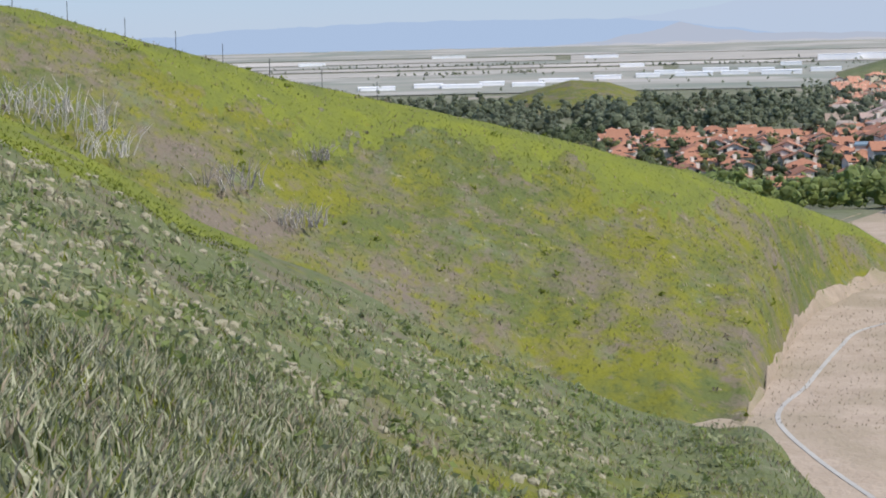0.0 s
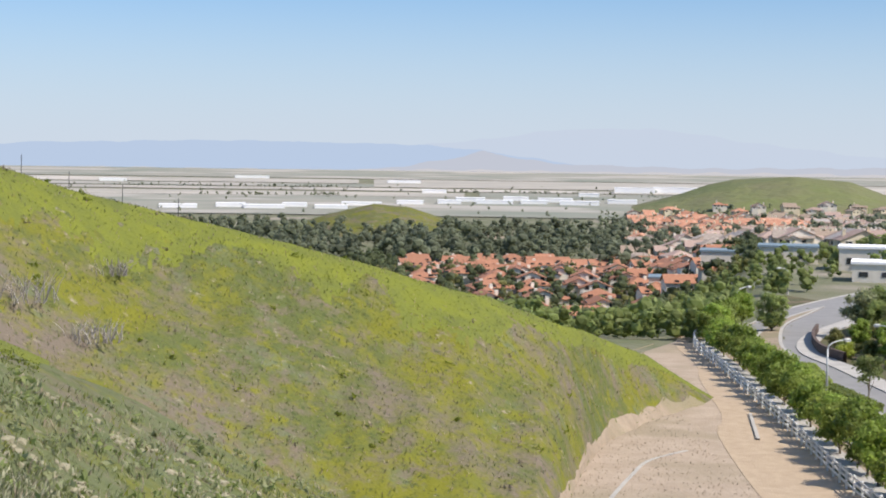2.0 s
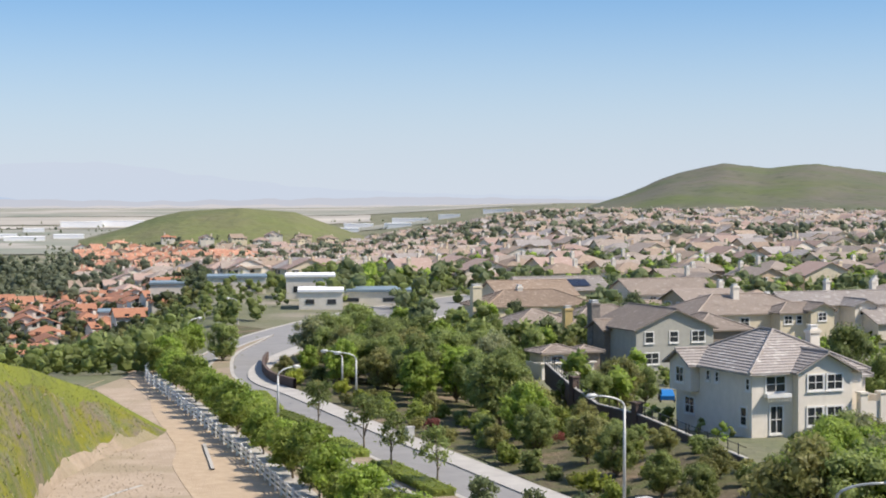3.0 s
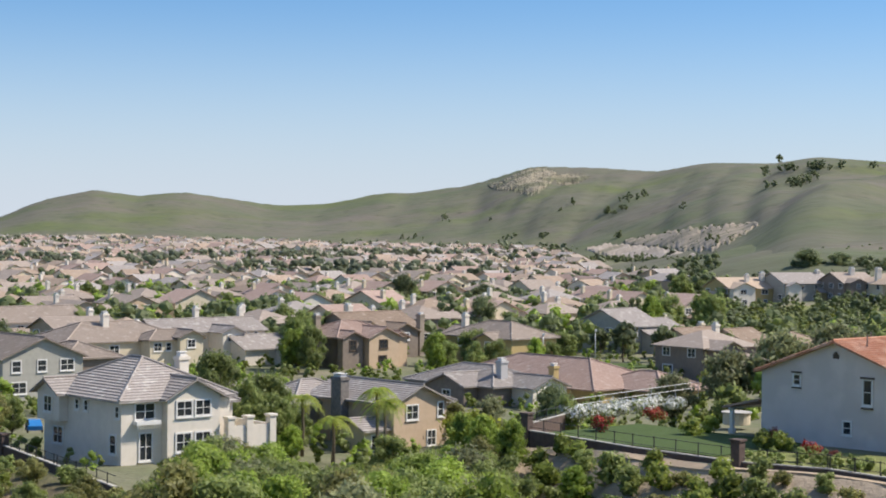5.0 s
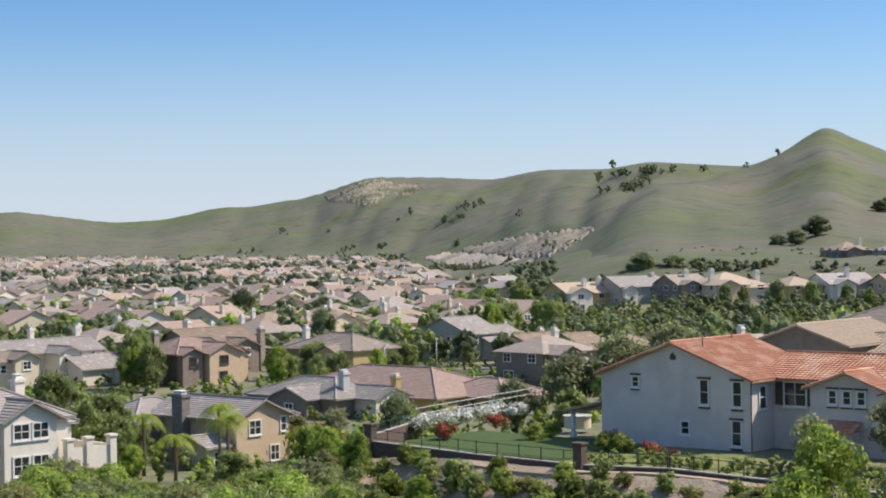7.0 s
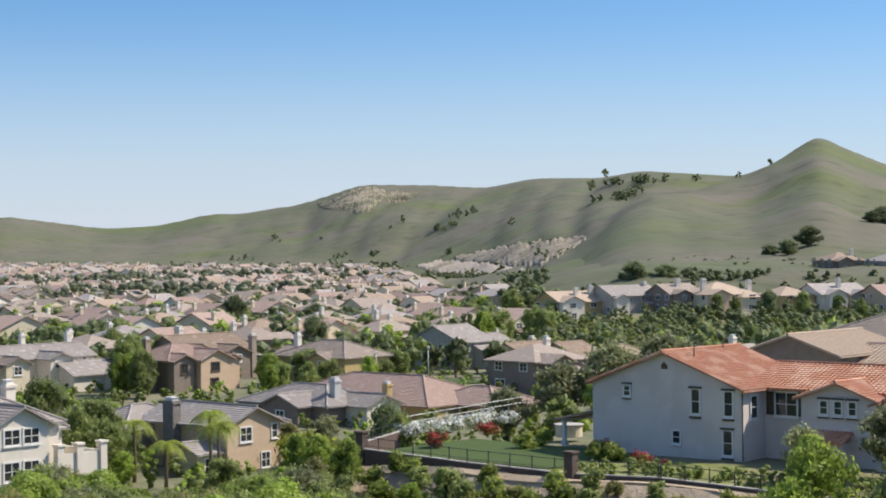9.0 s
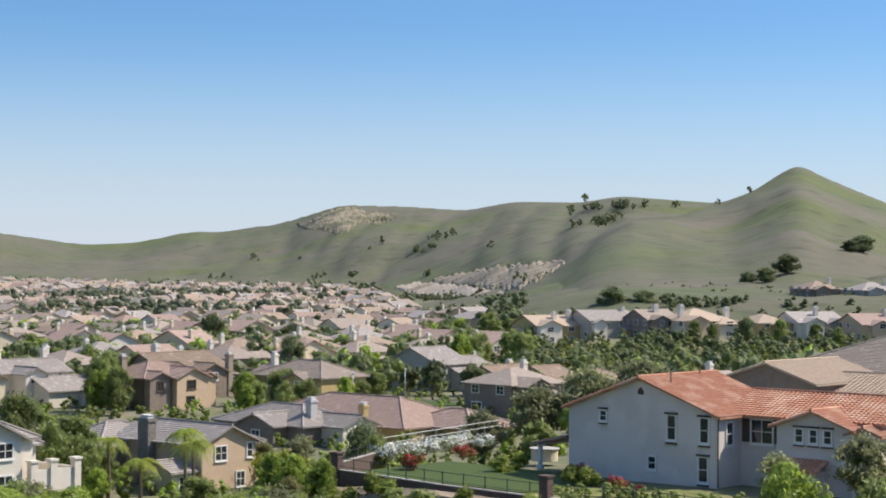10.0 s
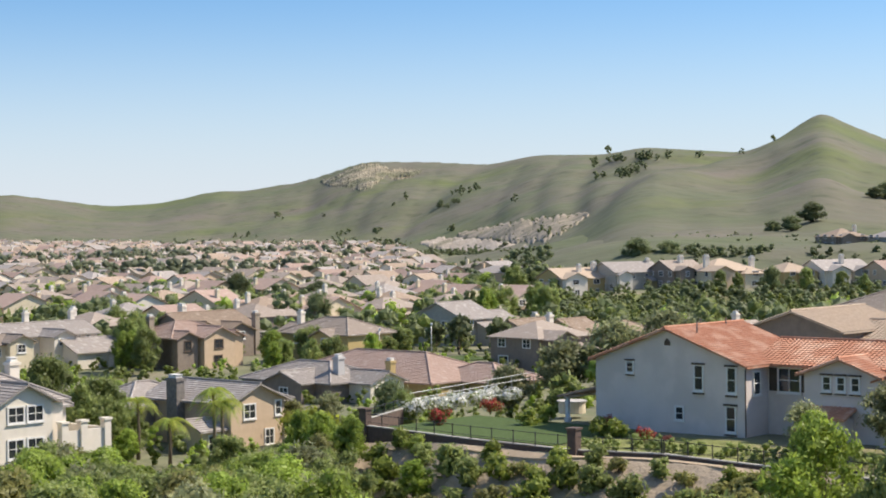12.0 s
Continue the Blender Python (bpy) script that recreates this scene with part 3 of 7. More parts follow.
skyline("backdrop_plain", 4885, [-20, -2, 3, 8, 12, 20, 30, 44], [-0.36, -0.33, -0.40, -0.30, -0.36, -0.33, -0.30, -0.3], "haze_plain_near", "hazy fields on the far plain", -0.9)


# ---- road, paths and verges ----
def smooth(pts, n=8):
    """A curve through the points."""
    p = np.array([pts[0], *pts, pts[-1]], float)
    out = []
    for i in range(1, len(p) - 2):
        for t in np.arange(n) / n:
            a, b, c, d = p[i - 1], p[i], p[i + 1], p[i + 2]
            out.append(0.5 * (2 * b + (c - a) * t + (2 * a - 5 * b + 4 * c - d) * t * t + (3 * b - a - 3 * c + d) * t ** 3))
    out.append(p[-2])
    return np.array(out)


def shift(c, d):
    """The curve moved sideways by d metres, to the right as it runs."""
    g = np.gradient(c, axis=0)
    g /= np.linalg.norm(g, axis=1)[:, None]
    return c + np.stack([g[:, 1], -g[:, 0]], -1) * d


def strip(name, a, b, z, h, mat, label, category, kind="structure"):
    """A slab between two curves, its top at z and h thick."""
    n = min(len(a), len(b))
    idx = lambda c: c[np.linspace(0, len(c) - 1, n).astype(int)]
    a, b = idx(a), idx(b)
    za = np.maximum(ground(a[:, 0], a[:, 1]), -5) + z
    zb = np.maximum(ground(b[:, 0], b[:, 1]), -5) + z
    X = np.stack([a[:, 0], a[:, 0], b[:, 0], b[:, 0]])
    Y = np.stack([a[:, 1], a[:, 1], b[:, 1], b[:, 1]])
    Z = np.stack([za - h, za, zb, zb - h])
    me = grid_mesh(name, X, Y, Z, mat)
    me.shade_flat()
    return tagged(new(name, me), label, category, kind=kind)


FENCE = smooth([(41, 76), (42.9, 96.4), (45.2, 113.8), (50.5, 141.7), (57.5, 180.8), (62.5, 209.3), (70, 228), (78, 243)])
LEFT_KERB = shift(FENCE, 4.0)
MED_L = smooth([(52.2, 72), (52.9, 92.7), (53.8, 105), (55.0, 116.1), (59.3, 147.6), (64.8, 181.6), (67.5, 196), (71, 210), (77, 227), (88, 248), (101, 268)])
MED_R = smooth([(55.5, 72), (56.4, 92.7), (57.3, 105), (58.4, 116.1), (62.0, 147.6), (67.4, 181.6), (71.0, 197), (75, 212), (84, 236), (95, 256), (102, 268.5)])
RIGHT_KERB = smooth([(61, 50), (61, 72), (61.2, 89.3), (62.0, 106), (64.6, 129), (66.5, 145), (69.0, 166), (71.3, 184), (73.0, 200), (78.8, 216), (88.5, 233), (109, 262), (135, 289), (170, 325), (215, 368)])
ROAD_L = smooth([(45, 50), (45.0, 76), (46.9, 96.2), (49.3, 113.8), (54.6, 141), (61.5, 180), (66.3, 207), (73.5, 226), (82, 243), (98, 270), (126, 307), (160, 345), (205, 390)])
strip("road", ROAD_L, RIGHT_KERB, 0.13, 0.3, "asphalt", "grey asphalt road curving through the neighbourhood", "road")
strip("median", MED_L, MED_R, 0.22, 0.3, "dirt", "planted median strip between the carriageways", "median")
for nm, c, s in (("kerb", MED_L, 0.45), ("kerb", MED_R, -0.45), ("kerb", RIGHT_KERB, 0.3), ("kerb", ROAD_L, -0.3)):
    strip(nm, c, shift(c, s), 0.24, 0.4, "concrete", "pale concrete kerb along the road", "kerb")
strip("pavement", shift(RIGHT_KERB, 0.3), shift(RIGHT_KERB, 2.6), 0.23, 0.4, "concrete", "pale concrete pavement beside the road", "pavement")
strip("pavement", shift(FENCE, 0.9), shift(FENCE, 2.6), 0.2, 0.4, "concrete", "pale concrete pavement behind the rail fence", "pavement")
strip("verge", shift(FENCE, 2.65), shift(FENCE, 3.8), 0.15, 0.4, "dirt", "planting strip beside the pavement", "verge")
TRAIL_EDGE = smooth([(33, 76), (36.0, 96), (38.6, 113.8), (43.5, 138), (47.5, 150), (53.0, 175), (57.0, 190), (60.2, 209), (67, 230), (75, 246)])
strip("trail", TRAIL_EDGE, shift(FENCE, 0.6), 0.05, 0.3, "trail_gravel", "sandy riding trail beside the white fence", "trail")
strip("bare_ground", smooth([(8, 76), (14, 96), (20, 108), (24, 128), (29, 146), (37, 160), (45, 182), (50, 198), (58, 212)]), shift(TRAIL_EDGE, 0.5), 0.02, 0.3, "bare_earth", "bare mown dirt with dry stubble at the slope's foot", "bare ground")
DITCH = smooth([(22.4, 79.9), (21.7, 87.8), (21.6, 96), (22.8, 101), (25.5, 106.5), (28.2, 113), (31.2, 120), (34.3, 126.5), (38.6, 131)])
strip("drain", DITCH, shift(DITCH, 0.3), 0.05, 0.2, "concrete", "shallow concrete drain at the slope's foot", "drain")
EDGE2 = smooth([(45.9, 135.5), (47.2, 140), (48.6, 145), (50.0, 149.9)])
strip("edging", EDGE2, shift(EDGE2, 0.3), 0.2, 0.4, "concrete", "pale stone edging where trail meets slope", "edging")


# ---- plants ----
def leaf_cloud(shape, centres, per, size, g, flat=0.6):
    """Many small folded sprigs scattered through clumps."""
    cs = np.array(centres)
    n = len(cs) * per
    c = np.repeat(cs, per, axis=0)
    d = g.normal(size=(n, 3))
    d /= np.linalg.norm(d, axis=1)[:, None]
    rad = c[:, 3:4] * (0.35 + 0.85 * g.random((n, 1)))
    p = c[:, :3] + d * rad * [1, 1, flat + 0.25]
    a = g.normal(size=(n, 3))
    a -= d * (a * d).sum(1)[:, None] * 0.5
    a /= np.linalg.norm(a, axis=1)[:, None]
    b = np.cross(a, d + 0.3 * g.normal(size=(n, 3)))
    b /= np.linalg.norm(b, axis=1)[:, None] + 1e-6
    s = size * g.uniform(0.6, 1.4, (n, 1))
    tip, side = a * s, b * s * 0.42
    q = np.stack([p - tip, p + side, p + tip, p - side], 1).reshape(-1, 3)
    o = len(shape.v)
    shape.v.extend(map(tuple, q.tolist()))
    shape.f.extend([(o + 4 * i, o + 4 * i + 1, o + 4 * i + 2, o + 4 * i + 3) for i in range(n)])


def core_lumps(shape, centres, k, g):
    """Rough inner masses, so that crowns are not see-through."""
    ico = [(0, 0, 1), (0.894, 0, 0.447), (0.276, 0.851, 0.447), (-0.724, 0.526, 0.447), (-0.724, -0.526, 0.447), (0.276, -0.851, 0.447),
           (0.724, 0.526, -0.447), (-0.276, 0.851, -0.447), (-0.894, 0, -0.447), (-0.276, -0.851, -0.447), (0.724, -0.526, -0.447), (0, 0, -1)]
    fs = [(0, 1, 2), (0, 2, 3), (0, 3, 4), (0, 4, 5), (0, 5, 1), (1, 6, 2), (2, 7, 3), (3, 8, 4), (4, 9, 5), (5, 10, 1), (2, 6, 7), (3, 7, 8), (4, 8, 9), (5, 9, 10), (1, 10, 6), (6, 11, 7), (7, 11, 8), (8, 11, 9), (9, 11, 10), (10, 11, 6)]
    for x, y, z, r in centres:
        w = r * k
        shape.add([(x + v[0] * w * g.uniform(0.7, 1.2), y + v[1] * w * g.uniform(0.7, 1.2), z + v[2] * w * 0.8 * g.uniform(0.7, 1.2)) for v in ico], fs)


TREE_MESHES = {}


def tree_meshes(key, seed, height, width, bare, clumps, per, size, mat, trunk=0.12, core=0.62, drop=0.0, spread=1.0):
    """Trunk and crown meshes of one kind of tree: bare is the clear stem, clumps the number of leaf masses."""
    g = np.random.default_rng(seed)
    wood, crown = Shape(), Shape()
    ch = height - bare
    centres = []
    for i in range(clumps):
        u = g.random() ** 0.6
        th, zz = g.uniform(0, 6.283), g.uniform(-0.85, 1.0)
        rr = math.sqrt(max(0.05, 1 - zz * zz)) * u
        cr = width * g.uniform(0.15, 0.25) * spread
        centres.append((math.cos(th) * rr * width * 0.42, math.sin(th) * rr * width * 0.42, bare + ch * 0.5 + zz * ch * 0.42 - drop * rr, cr))
    lean = g.uniform(-0.15, 0.15, 2)
    top = (lean[0], lean[1], bare + ch * 0.45)
    wood.tube([(0, 0, -0.4), (lean[0] * 0.4, lean[1] * 0.4, bare * 0.6), top], [trunk * 1.25, trunk, trunk * 0.5], 7)
    for c in centres[:max(4, clumps // 3)]:
        s0 = Vector((lean[0] * 0.6, lean[1] * 0.6, bare * g.uniform(0.75, 1.1)))
        e0 = Vector(c[:3])
        wood.tube([s0, s0.lerp(e0, 0.5) + Vector((0, 0, -0.08 * height * 0.3)), e0], [trunk * 0.5, trunk * 0.3, trunk * 0.12], 5)
    leaf_cloud(crown, centres, per, size, g)
    if core:
        core_lumps(crown, centres, core, g)
    TREE_MESHES[key] = (wood.mesh("trunk", "bark", True), crown.mesh("crown", mat))


def tree(key, x, y, z=None, scale=1.0, turn=None, label="", category="tree", group="", name="tree", tall=1.0):
    z = float(ground(np.array(x), np.array(y))) if z is None else z
    m = pose(x, y, z, 0, 0, rng.uniform(0, 360) if turn is None else turn)
    t = thing(name, m, label, category, group)
    t.scale = (scale, scale, scale * tall)
    w, c = TREE_MESHES[key]
    part("trunk", w, "", t)
    part("crown", c, "", t)
    return t


tree_meshes("street", 1, 4.1, 4.2, 0.5, 34, 90, 0.18, "leaf_hedge", 0.09, spread=0.8)
tree_meshes("street_b", 2, 4.4, 4.4, 0.6, 34, 90, 0.18, "leaf_bright", 0.09, spread=0.8)
tree_meshes("median", 3, 5.2, 3.6, 1.6, 18, 60, 0.17, "leaf_mid", 0.08, 0.30)
tree_meshes("median_b", 4, 4.6, 3.0, 1.5, 15, 60, 0.16, "leaf_mid", 0.08, 0.30)
tree_meshes("small_dark", 5, 2.8, 2.3, 0.6, 13, 80, 0.16, "leaf_dark", 0.07, 0.5)
tree_meshes("bank", 6, 7.5, 7.2, 0.5, 66, 120, 0.2, "leaf_mid", 0.2, 0.62, spread=0.68)
tree_meshes("bank_b", 7, 8.5, 6.8, 0.6, 66, 120, 0.2, "leaf_mid", 0.2, 0.62, spread=0.68)
tree_meshes("bank_bright", 8, 7.5, 6.4, 0.4, 66, 120, 0.2, "leaf_bright", 0.18, 0.62, spread=0.68)
tree_meshes("bank_brown", 9, 5.5, 5.8, 0.7, 50, 90, 0.2, "leaf_brown", 0.15, 0.5, spread=0.66)
tree_meshes("oak", 10, 7.5, 8.8, 0.5, 60, 90, 0.28, "leaf_dark", 0.25, spread=0.75)
tree_meshes("olive", 11, 5.5, 5.0, 1.3, 46, 90, 0.17, "leaf_olive", 0.14, 0.45, spread=0.68)
tree_meshes("young", 12, 3.6, 2.8, 1.0, 12, 60, 0.18, "leaf_olive", 0.06, 0.25)
tree_meshes("cypress", 13, 5.0, 1.1, 0.2, 22, 40, 0.18, "leaf_dark", 0.08, 0.8, spread=1.6)
tree_meshes("tall", 14, 13.0, 6.5, 3.0, 30, 60, 0.45, "leaf_dark", 0.28)
tree_meshes("shrub", 15, 1.7, 2.4, 0.1, 12, 70, 0.17, "leaf_mid", 0.05, 0.7)
tree_meshes("shrub_b", 16, 1.5, 2.6, 0.1, 12, 70, 0.17, "leaf_hedge", 0.05, 0.7)
tree_meshes("shrub_brown", 17, 1.3, 2.2, 0.1, 10, 60, 0.17, "leaf_brown", 0.05, 0.6)
tree_meshes("shrub_yellow", 18, 1.8, 3.0, 0.1, 12, 70, 0.2, "leaf_yellow", 0.05, 0.7)
tree_meshes("shrub_red", 19, 1.1, 1.7, 0.1, 10, 60, 0.13, "leaf_red", 0.04, 0.7)
tree_meshes("feather", 23, 7.5, 5.4, 0.8, 64, 80, 0.16, "leaf_bright", 0.12, 0.3, spread=0.62)
tree_meshes("town", 20, 6.5, 6.0, 0.8, 16, 26, 0.6, "leaf_mid", 0.2, 0.8)
tree_meshes("town_dark", 21, 8.0, 6.2, 0.8, 16, 26, 0.6, "leaf_dark", 0.2, 0.8)
tree_meshes("town_bright", 22, 6.0, 5.6, 0.8, 15, 26, 0.55, "leaf_bright", 0.2, 0.8)


def wood_stuff(name, spots, label, sizes=(5, 10), mat="leaf_dark", leaves=22):
    """Distant woods and scrub: many rough crowns in one mesh."""
    g = np.random.default_rng(len(spots))
    s = Shape()
    for x, y, z in spots:
        h = g.uniform(*sizes)
        cs = [(x + g.uniform(-0.3, 0.3) * h, y + g.uniform(-0.3, 0.3) * h, z + h * q, h * g.uniform(0.16, 0.30)) for q in (0.22, 0.4, 0.5, 0.65, 0.8)]
        leaf_cloud(s, cs, leaves // 5 + 1, h * 0.11, g)
        core_lumps(s, cs, 0.85, g)
    return tagged(part(name, s, mat), label, "trees", kind="stuff")


def palm(x, y, z, h, label):
    t = thing("palm_tree", pose(x, y, z), label, "palm", "palms in the garden")
    s = Shape().tube([(0, 0, -0.3), (0.1, 0, h * 0.5), (0, 0.05, h)], [0.22, 0.16, 0.13], 9)
    part("trunk", s, "bark", t, smooth=True)
    for k in range(17):
        a, up = k * 2.399, rng.uniform(0.1, 1.1)
        f = Shape()
        pts = []
        for i in range(7):
            u = i / 6
            pts.append(Vector((math.cos(a) * 2.7 * u, math.sin(a) * 2.7 * u, h + up * 1.6 * u - 2.5 * u * u)))
        side = Vector((-math.sin(a), math.cos(a), 0))
        for i in range(6):
            for sgn in (-1, 1):
                for j in range(3):
                    p = pts[i].lerp(pts[i + 1], j / 3)
                    L = 0.75 * math.sin(math.pi * min(0.15 + (i + j / 3) / 7, 1))
                    q = p + side * sgn * L + Vector((0, 0, -0.35 * L)) + (pts[i + 1] - pts[i]) * 0.5
                    d = (pts[i + 1] - pts[i]).normalized() * 0.07
                    f.add([tuple(p - d), tuple(p + d), tuple(q)], [(0, 1, 2)])
        part("frond", f, "leaf_yellow" if k % 3 else "leaf_bright", t)
    return t


# ---- houses ----
def roof_plane(shape, a, b, c, d, rows, barrel=0.0, thick=0.16):
    """A tiled slope: a-b is the eave, d-c the ridge; courses overlap like steps, on a slab."""
    a, b, c, d = (Vector(p) for p in (a, b, c, d))
    n = (b - a).cross(d - a).normalized()
    dn = Vector((0, 0, -thick))
    shape.add([tuple(p) for p in (a, b, c, d, a + dn, b + dn, c + dn, d + dn)], [(7, 6, 5, 4), (0, 4, 5, 1), (1, 5, 6, 2), (2, 6, 7, 3), (3, 7, 4, 0)])
    if rows < 2:
        shape.add([tuple(p) for p in (a, b, c, d)], [(0, 1, 2, 3)])
        return
    k = max(2, int((b - a).length / barrel)) if barrel else 1
    last = None
    for i in range(rows):
        t0, t1 = i / rows, (i + 1) / rows
        l0, r0, l1, r1 = a.lerp(d, t0), b.lerp(c, t0), a.lerp(d, t1), b.lerp(c, t1)
        if not barrel:
            up = n * 0.06
            shape.add([tuple(p) for p in (l0, r0, r0 + up, l0 + up, r1, l1)], [(0, 1, 2, 3), (3, 2, 4, 5)])
            continue
        us = [(j + q) / k for j in range(k) for q in (0, 0.43, 0.86)] + [1.0]
        hs = [0.02, 0.13, 0.02] * k + [0.02]
        lo = [tuple(l0.lerp(r0, u) + n * (h + 0.03)) for u, h in zip(us, hs)]
        hi = [tuple(l1.lerp(r1, u) + n * h * 0.6) for u, h in zip(us, hs)]
        m = len(us)
        shape.add(lo + hi, [(j, j + 1, m + j + 1, m + j) for j in range(m - 1)])
        under = last or [tuple(l0.lerp(r0, u)) for u in us]
        shape.add(under + lo, [(j, j + 1, m + j + 1, m + j) for j in range(m - 1)])
        last = hi


def block_shapes(x0, y0, x1, y1, z0, ze, kind, pitch, o, rows, barrel):
    """Walls and roof of one oblong block. kind: gx, gy gable with the ridge along x or y; h hip."""
    wall, roof = Shape(), Shape()
    wall.box(x0, y0, z0, x1, y1, ze)
    w, d = x1 - x0, y1 - y0
    X0, X1, Y0, Y1, zo = x0 - o, x1 + o, y0 - o, y1 + o, ze - o * pitch
    hip = kind == "h"
    along_x = kind == "gx" or (hip and w >= d)
    half = (Y1 - Y0) / 2 if along_x else (X1 - X0) / 2
    zr = zo + half * pitch
    n = rows if rows < 2 else max(2, int(half * 1.1 / 0.42))
    ins = half if hip else 0.0
    if along_x:
        ym = (Y0 + Y1) / 2
        A, B = (X0 + ins, ym, zr), (X1 - ins, ym, zr)
        roof_plane(roof, (X0, Y0, zo), (X1, Y0, zo), B, A, n, barrel)
        roof_plane(roof, (X1, Y1, zo), (X0, Y1, zo), A, B, n, barrel)
        if hip:
            roof_plane(roof, (X0, Y1, zo), (X0, Y0, zo), A, A, n, barrel)
            roof_plane(roof, (X1, Y0, zo), (X1, Y1, zo), B, B, n, barrel)
        else:
            zt = ze + d / 2 * pitch - 0.14
            for xx in (x0, x1):
                wall.add([(xx, y0, ze - 0.01), (xx, y1, ze - 0.01), (xx, (y0 + y1) / 2, zt)], [(0, 1, 2)])
    else:
        xm = (X0 + X1) / 2
        A, B = (xm, Y0 + ins, zr), (xm, Y1 - ins, zr)
        roof_plane(roof, (X0, Y1, zo), (X0, Y0, zo), A, B, n, barrel)
        roof_plane(roof, (X1, Y0, zo), (X1, Y1, zo), B, A, n, barrel)
        if hip:
            roof_plane(roof, (X0, Y0, zo), (X1, Y0, zo), A, A, n, barrel)
            roof_plane(roof, (X1, Y1, zo), (X0, Y1, zo), B, B, n, barrel)
        else:
            zt = ze + w / 2 * pitch - 0.14
            for yy in (y0, y1):
                wall.add([(x0, yy, ze - 0.01), (x1, yy, ze - 0.01), ((x0 + x1) / 2, yy, zt)], [(0, 1, 2)])
    ridge = Shape()
    caps = [(A, B)]
    if hip:
        caps += ([((X0, Y0, zo), A), ((X0, Y1, zo), A), ((X1, Y0, zo), B), ((X1, Y1, zo), B)] if along_x else [((X0, Y0, zo), A), ((X1, Y0, zo), A), ((X0, Y1, zo), B), ((X1, Y1, zo), B)])
    if rows >= 2:
        for p, q in caps:
            p, q = Vector(p) + Vector((0, 0, 0.08)), Vector(q) + Vector((0, 0, 0.08))
            if (q - p).length > 0.3:
                ridge.tube([p, q], [0.13, 0.13], 6)
    return wall, roof, ridge


WINDOWS = {}


def lattice(xs, zs, y0, y1, hollow):
    """A connected frame: the cells of a grid filled to a depth, but for the hollow ones."""
    s, ids = Shape(), {}
    full = {(i, j) for i in range(len(xs) - 1) for j in range(len(zs) - 1)} - set(hollow)

    def vid(i, j, k):
        if (i, j, k) not in ids:
            ids[(i, j, k)] = len(s.v)
            s.v.append((xs[i], (y0, y1)[k], zs[j]))
        return ids[(i, j, k)]
    for i, j in full:
        s.f.append((vid(i, j, 0), vid(i + 1, j, 0), vid(i + 1, j + 1, 0), vid(i, j + 1, 0)))
        s.f.append((vid(i, j + 1, 1), vid(i + 1, j + 1, 1), vid(i + 1, j, 1), vid(i, j, 1)))
        for di, dj, p, q in ((-1, 0, (i, j + 1), (i, j)), (1, 0, (i + 1, j), (i + 1, j + 1)), (0, -1, (i, j), (i + 1, j)), (0, 1, (i + 1, j + 1), (i, j + 1))):
            if (i + di, j + dj) not in full:
                s.f.append((vid(*p, 0), vid(*p, 1), vid(*q, 1), vid(*q, 0)))
    return s


def window_meshes(w, h, trim, cols):
    key = (w, h, trim, cols)
    if key not in WINDOWS:
        t = 0.15
        xs, hollow = [-w / 2 - t, -w / 2], []
        for k in range(cols):
            x = -w / 2 + w * (k + 1) / cols
            hollow += [(len(xs) - 1, 1), (len(xs) - 1, 3)]
            xs += [x - 0.03, x + 0.03] if k < cols - 1 else [x, x + t]
        f = lattice(xs, [-h / 2 - t, -h / 2, -0.03, 0.03, h / 2, h / 2 + t], -0.09, 0.02, hollow)
        p = Shape().box(-w / 2, -0.03, -h / 2, w / 2, 0.015, h / 2)
        s = Shape().box(-w / 2 - 0.2, -0.16, -h / 2 - t - 0.1, w / 2 + 0.2, 0.02, -h / 2 - t)
        WINDOWS[key] = (f.mesh("window_frame", trim), p.mesh("pane", "glass"), s.mesh("sill", trim))
    return WINDOWS[key]


def add_window(house, face, box, s, z, w, h, trim="trim_white", cols=2, name="window", sill=True):
    """face: W, S, E or N side of the block box (x0, y0, x1, y1); s metres along it."""
    x0, y0, x1, y1 = box
    m = {"S": pose(x0 + s, y0, z), "E": pose(x1, y0 + s, z, 0, 0, 90), "N": pose(x1 - s, y1, z, 0, 0, 180), "W": pose(x0, y1 - s, z, 0, 0, 270)}[face]
    f, p, sl = window_meshes(w, h, trim, cols)
    ob = part(name, f, "", house, at=m)
    part("pane", p, "", ob)
    if sill:
        part("sill", sl, "", ob)
    return ob


def chimney(house, x, y, z0, z1, w=1.1, d=0.8, mat="stucco_white", cap="trim_white"):
    s = Shape().box(x - w / 2, y - d / 2, z0, x + w / 2, y + d / 2, z1).box(x - w / 2 - 0.12, y - d / 2 - 0.12, z1 - 0.35, x + w / 2 + 0.12, y + d / 2 + 0.12, z1 - 0.1)
    c = part("chimney", s, mat, house)
    k = Shape().box(x - w * 0.36, y - d * 0.36, z1, x + w * 0.36, y + d * 0.36, z1 + 0.22).box(x - w * 0.42, y - d * 0.42, z1 + 0.3, x + w * 0.42, y + d * 0.42, z1 + 0.38)
    for sx in (-0.3, 0.3):
        k.box(x + sx * w - 0.05, y - 0.05, z1 + 0.2, x + sx * w + 0.05, y + 0.05, z1 + 0.32)
    part("chimney_cap", k, cap, c)


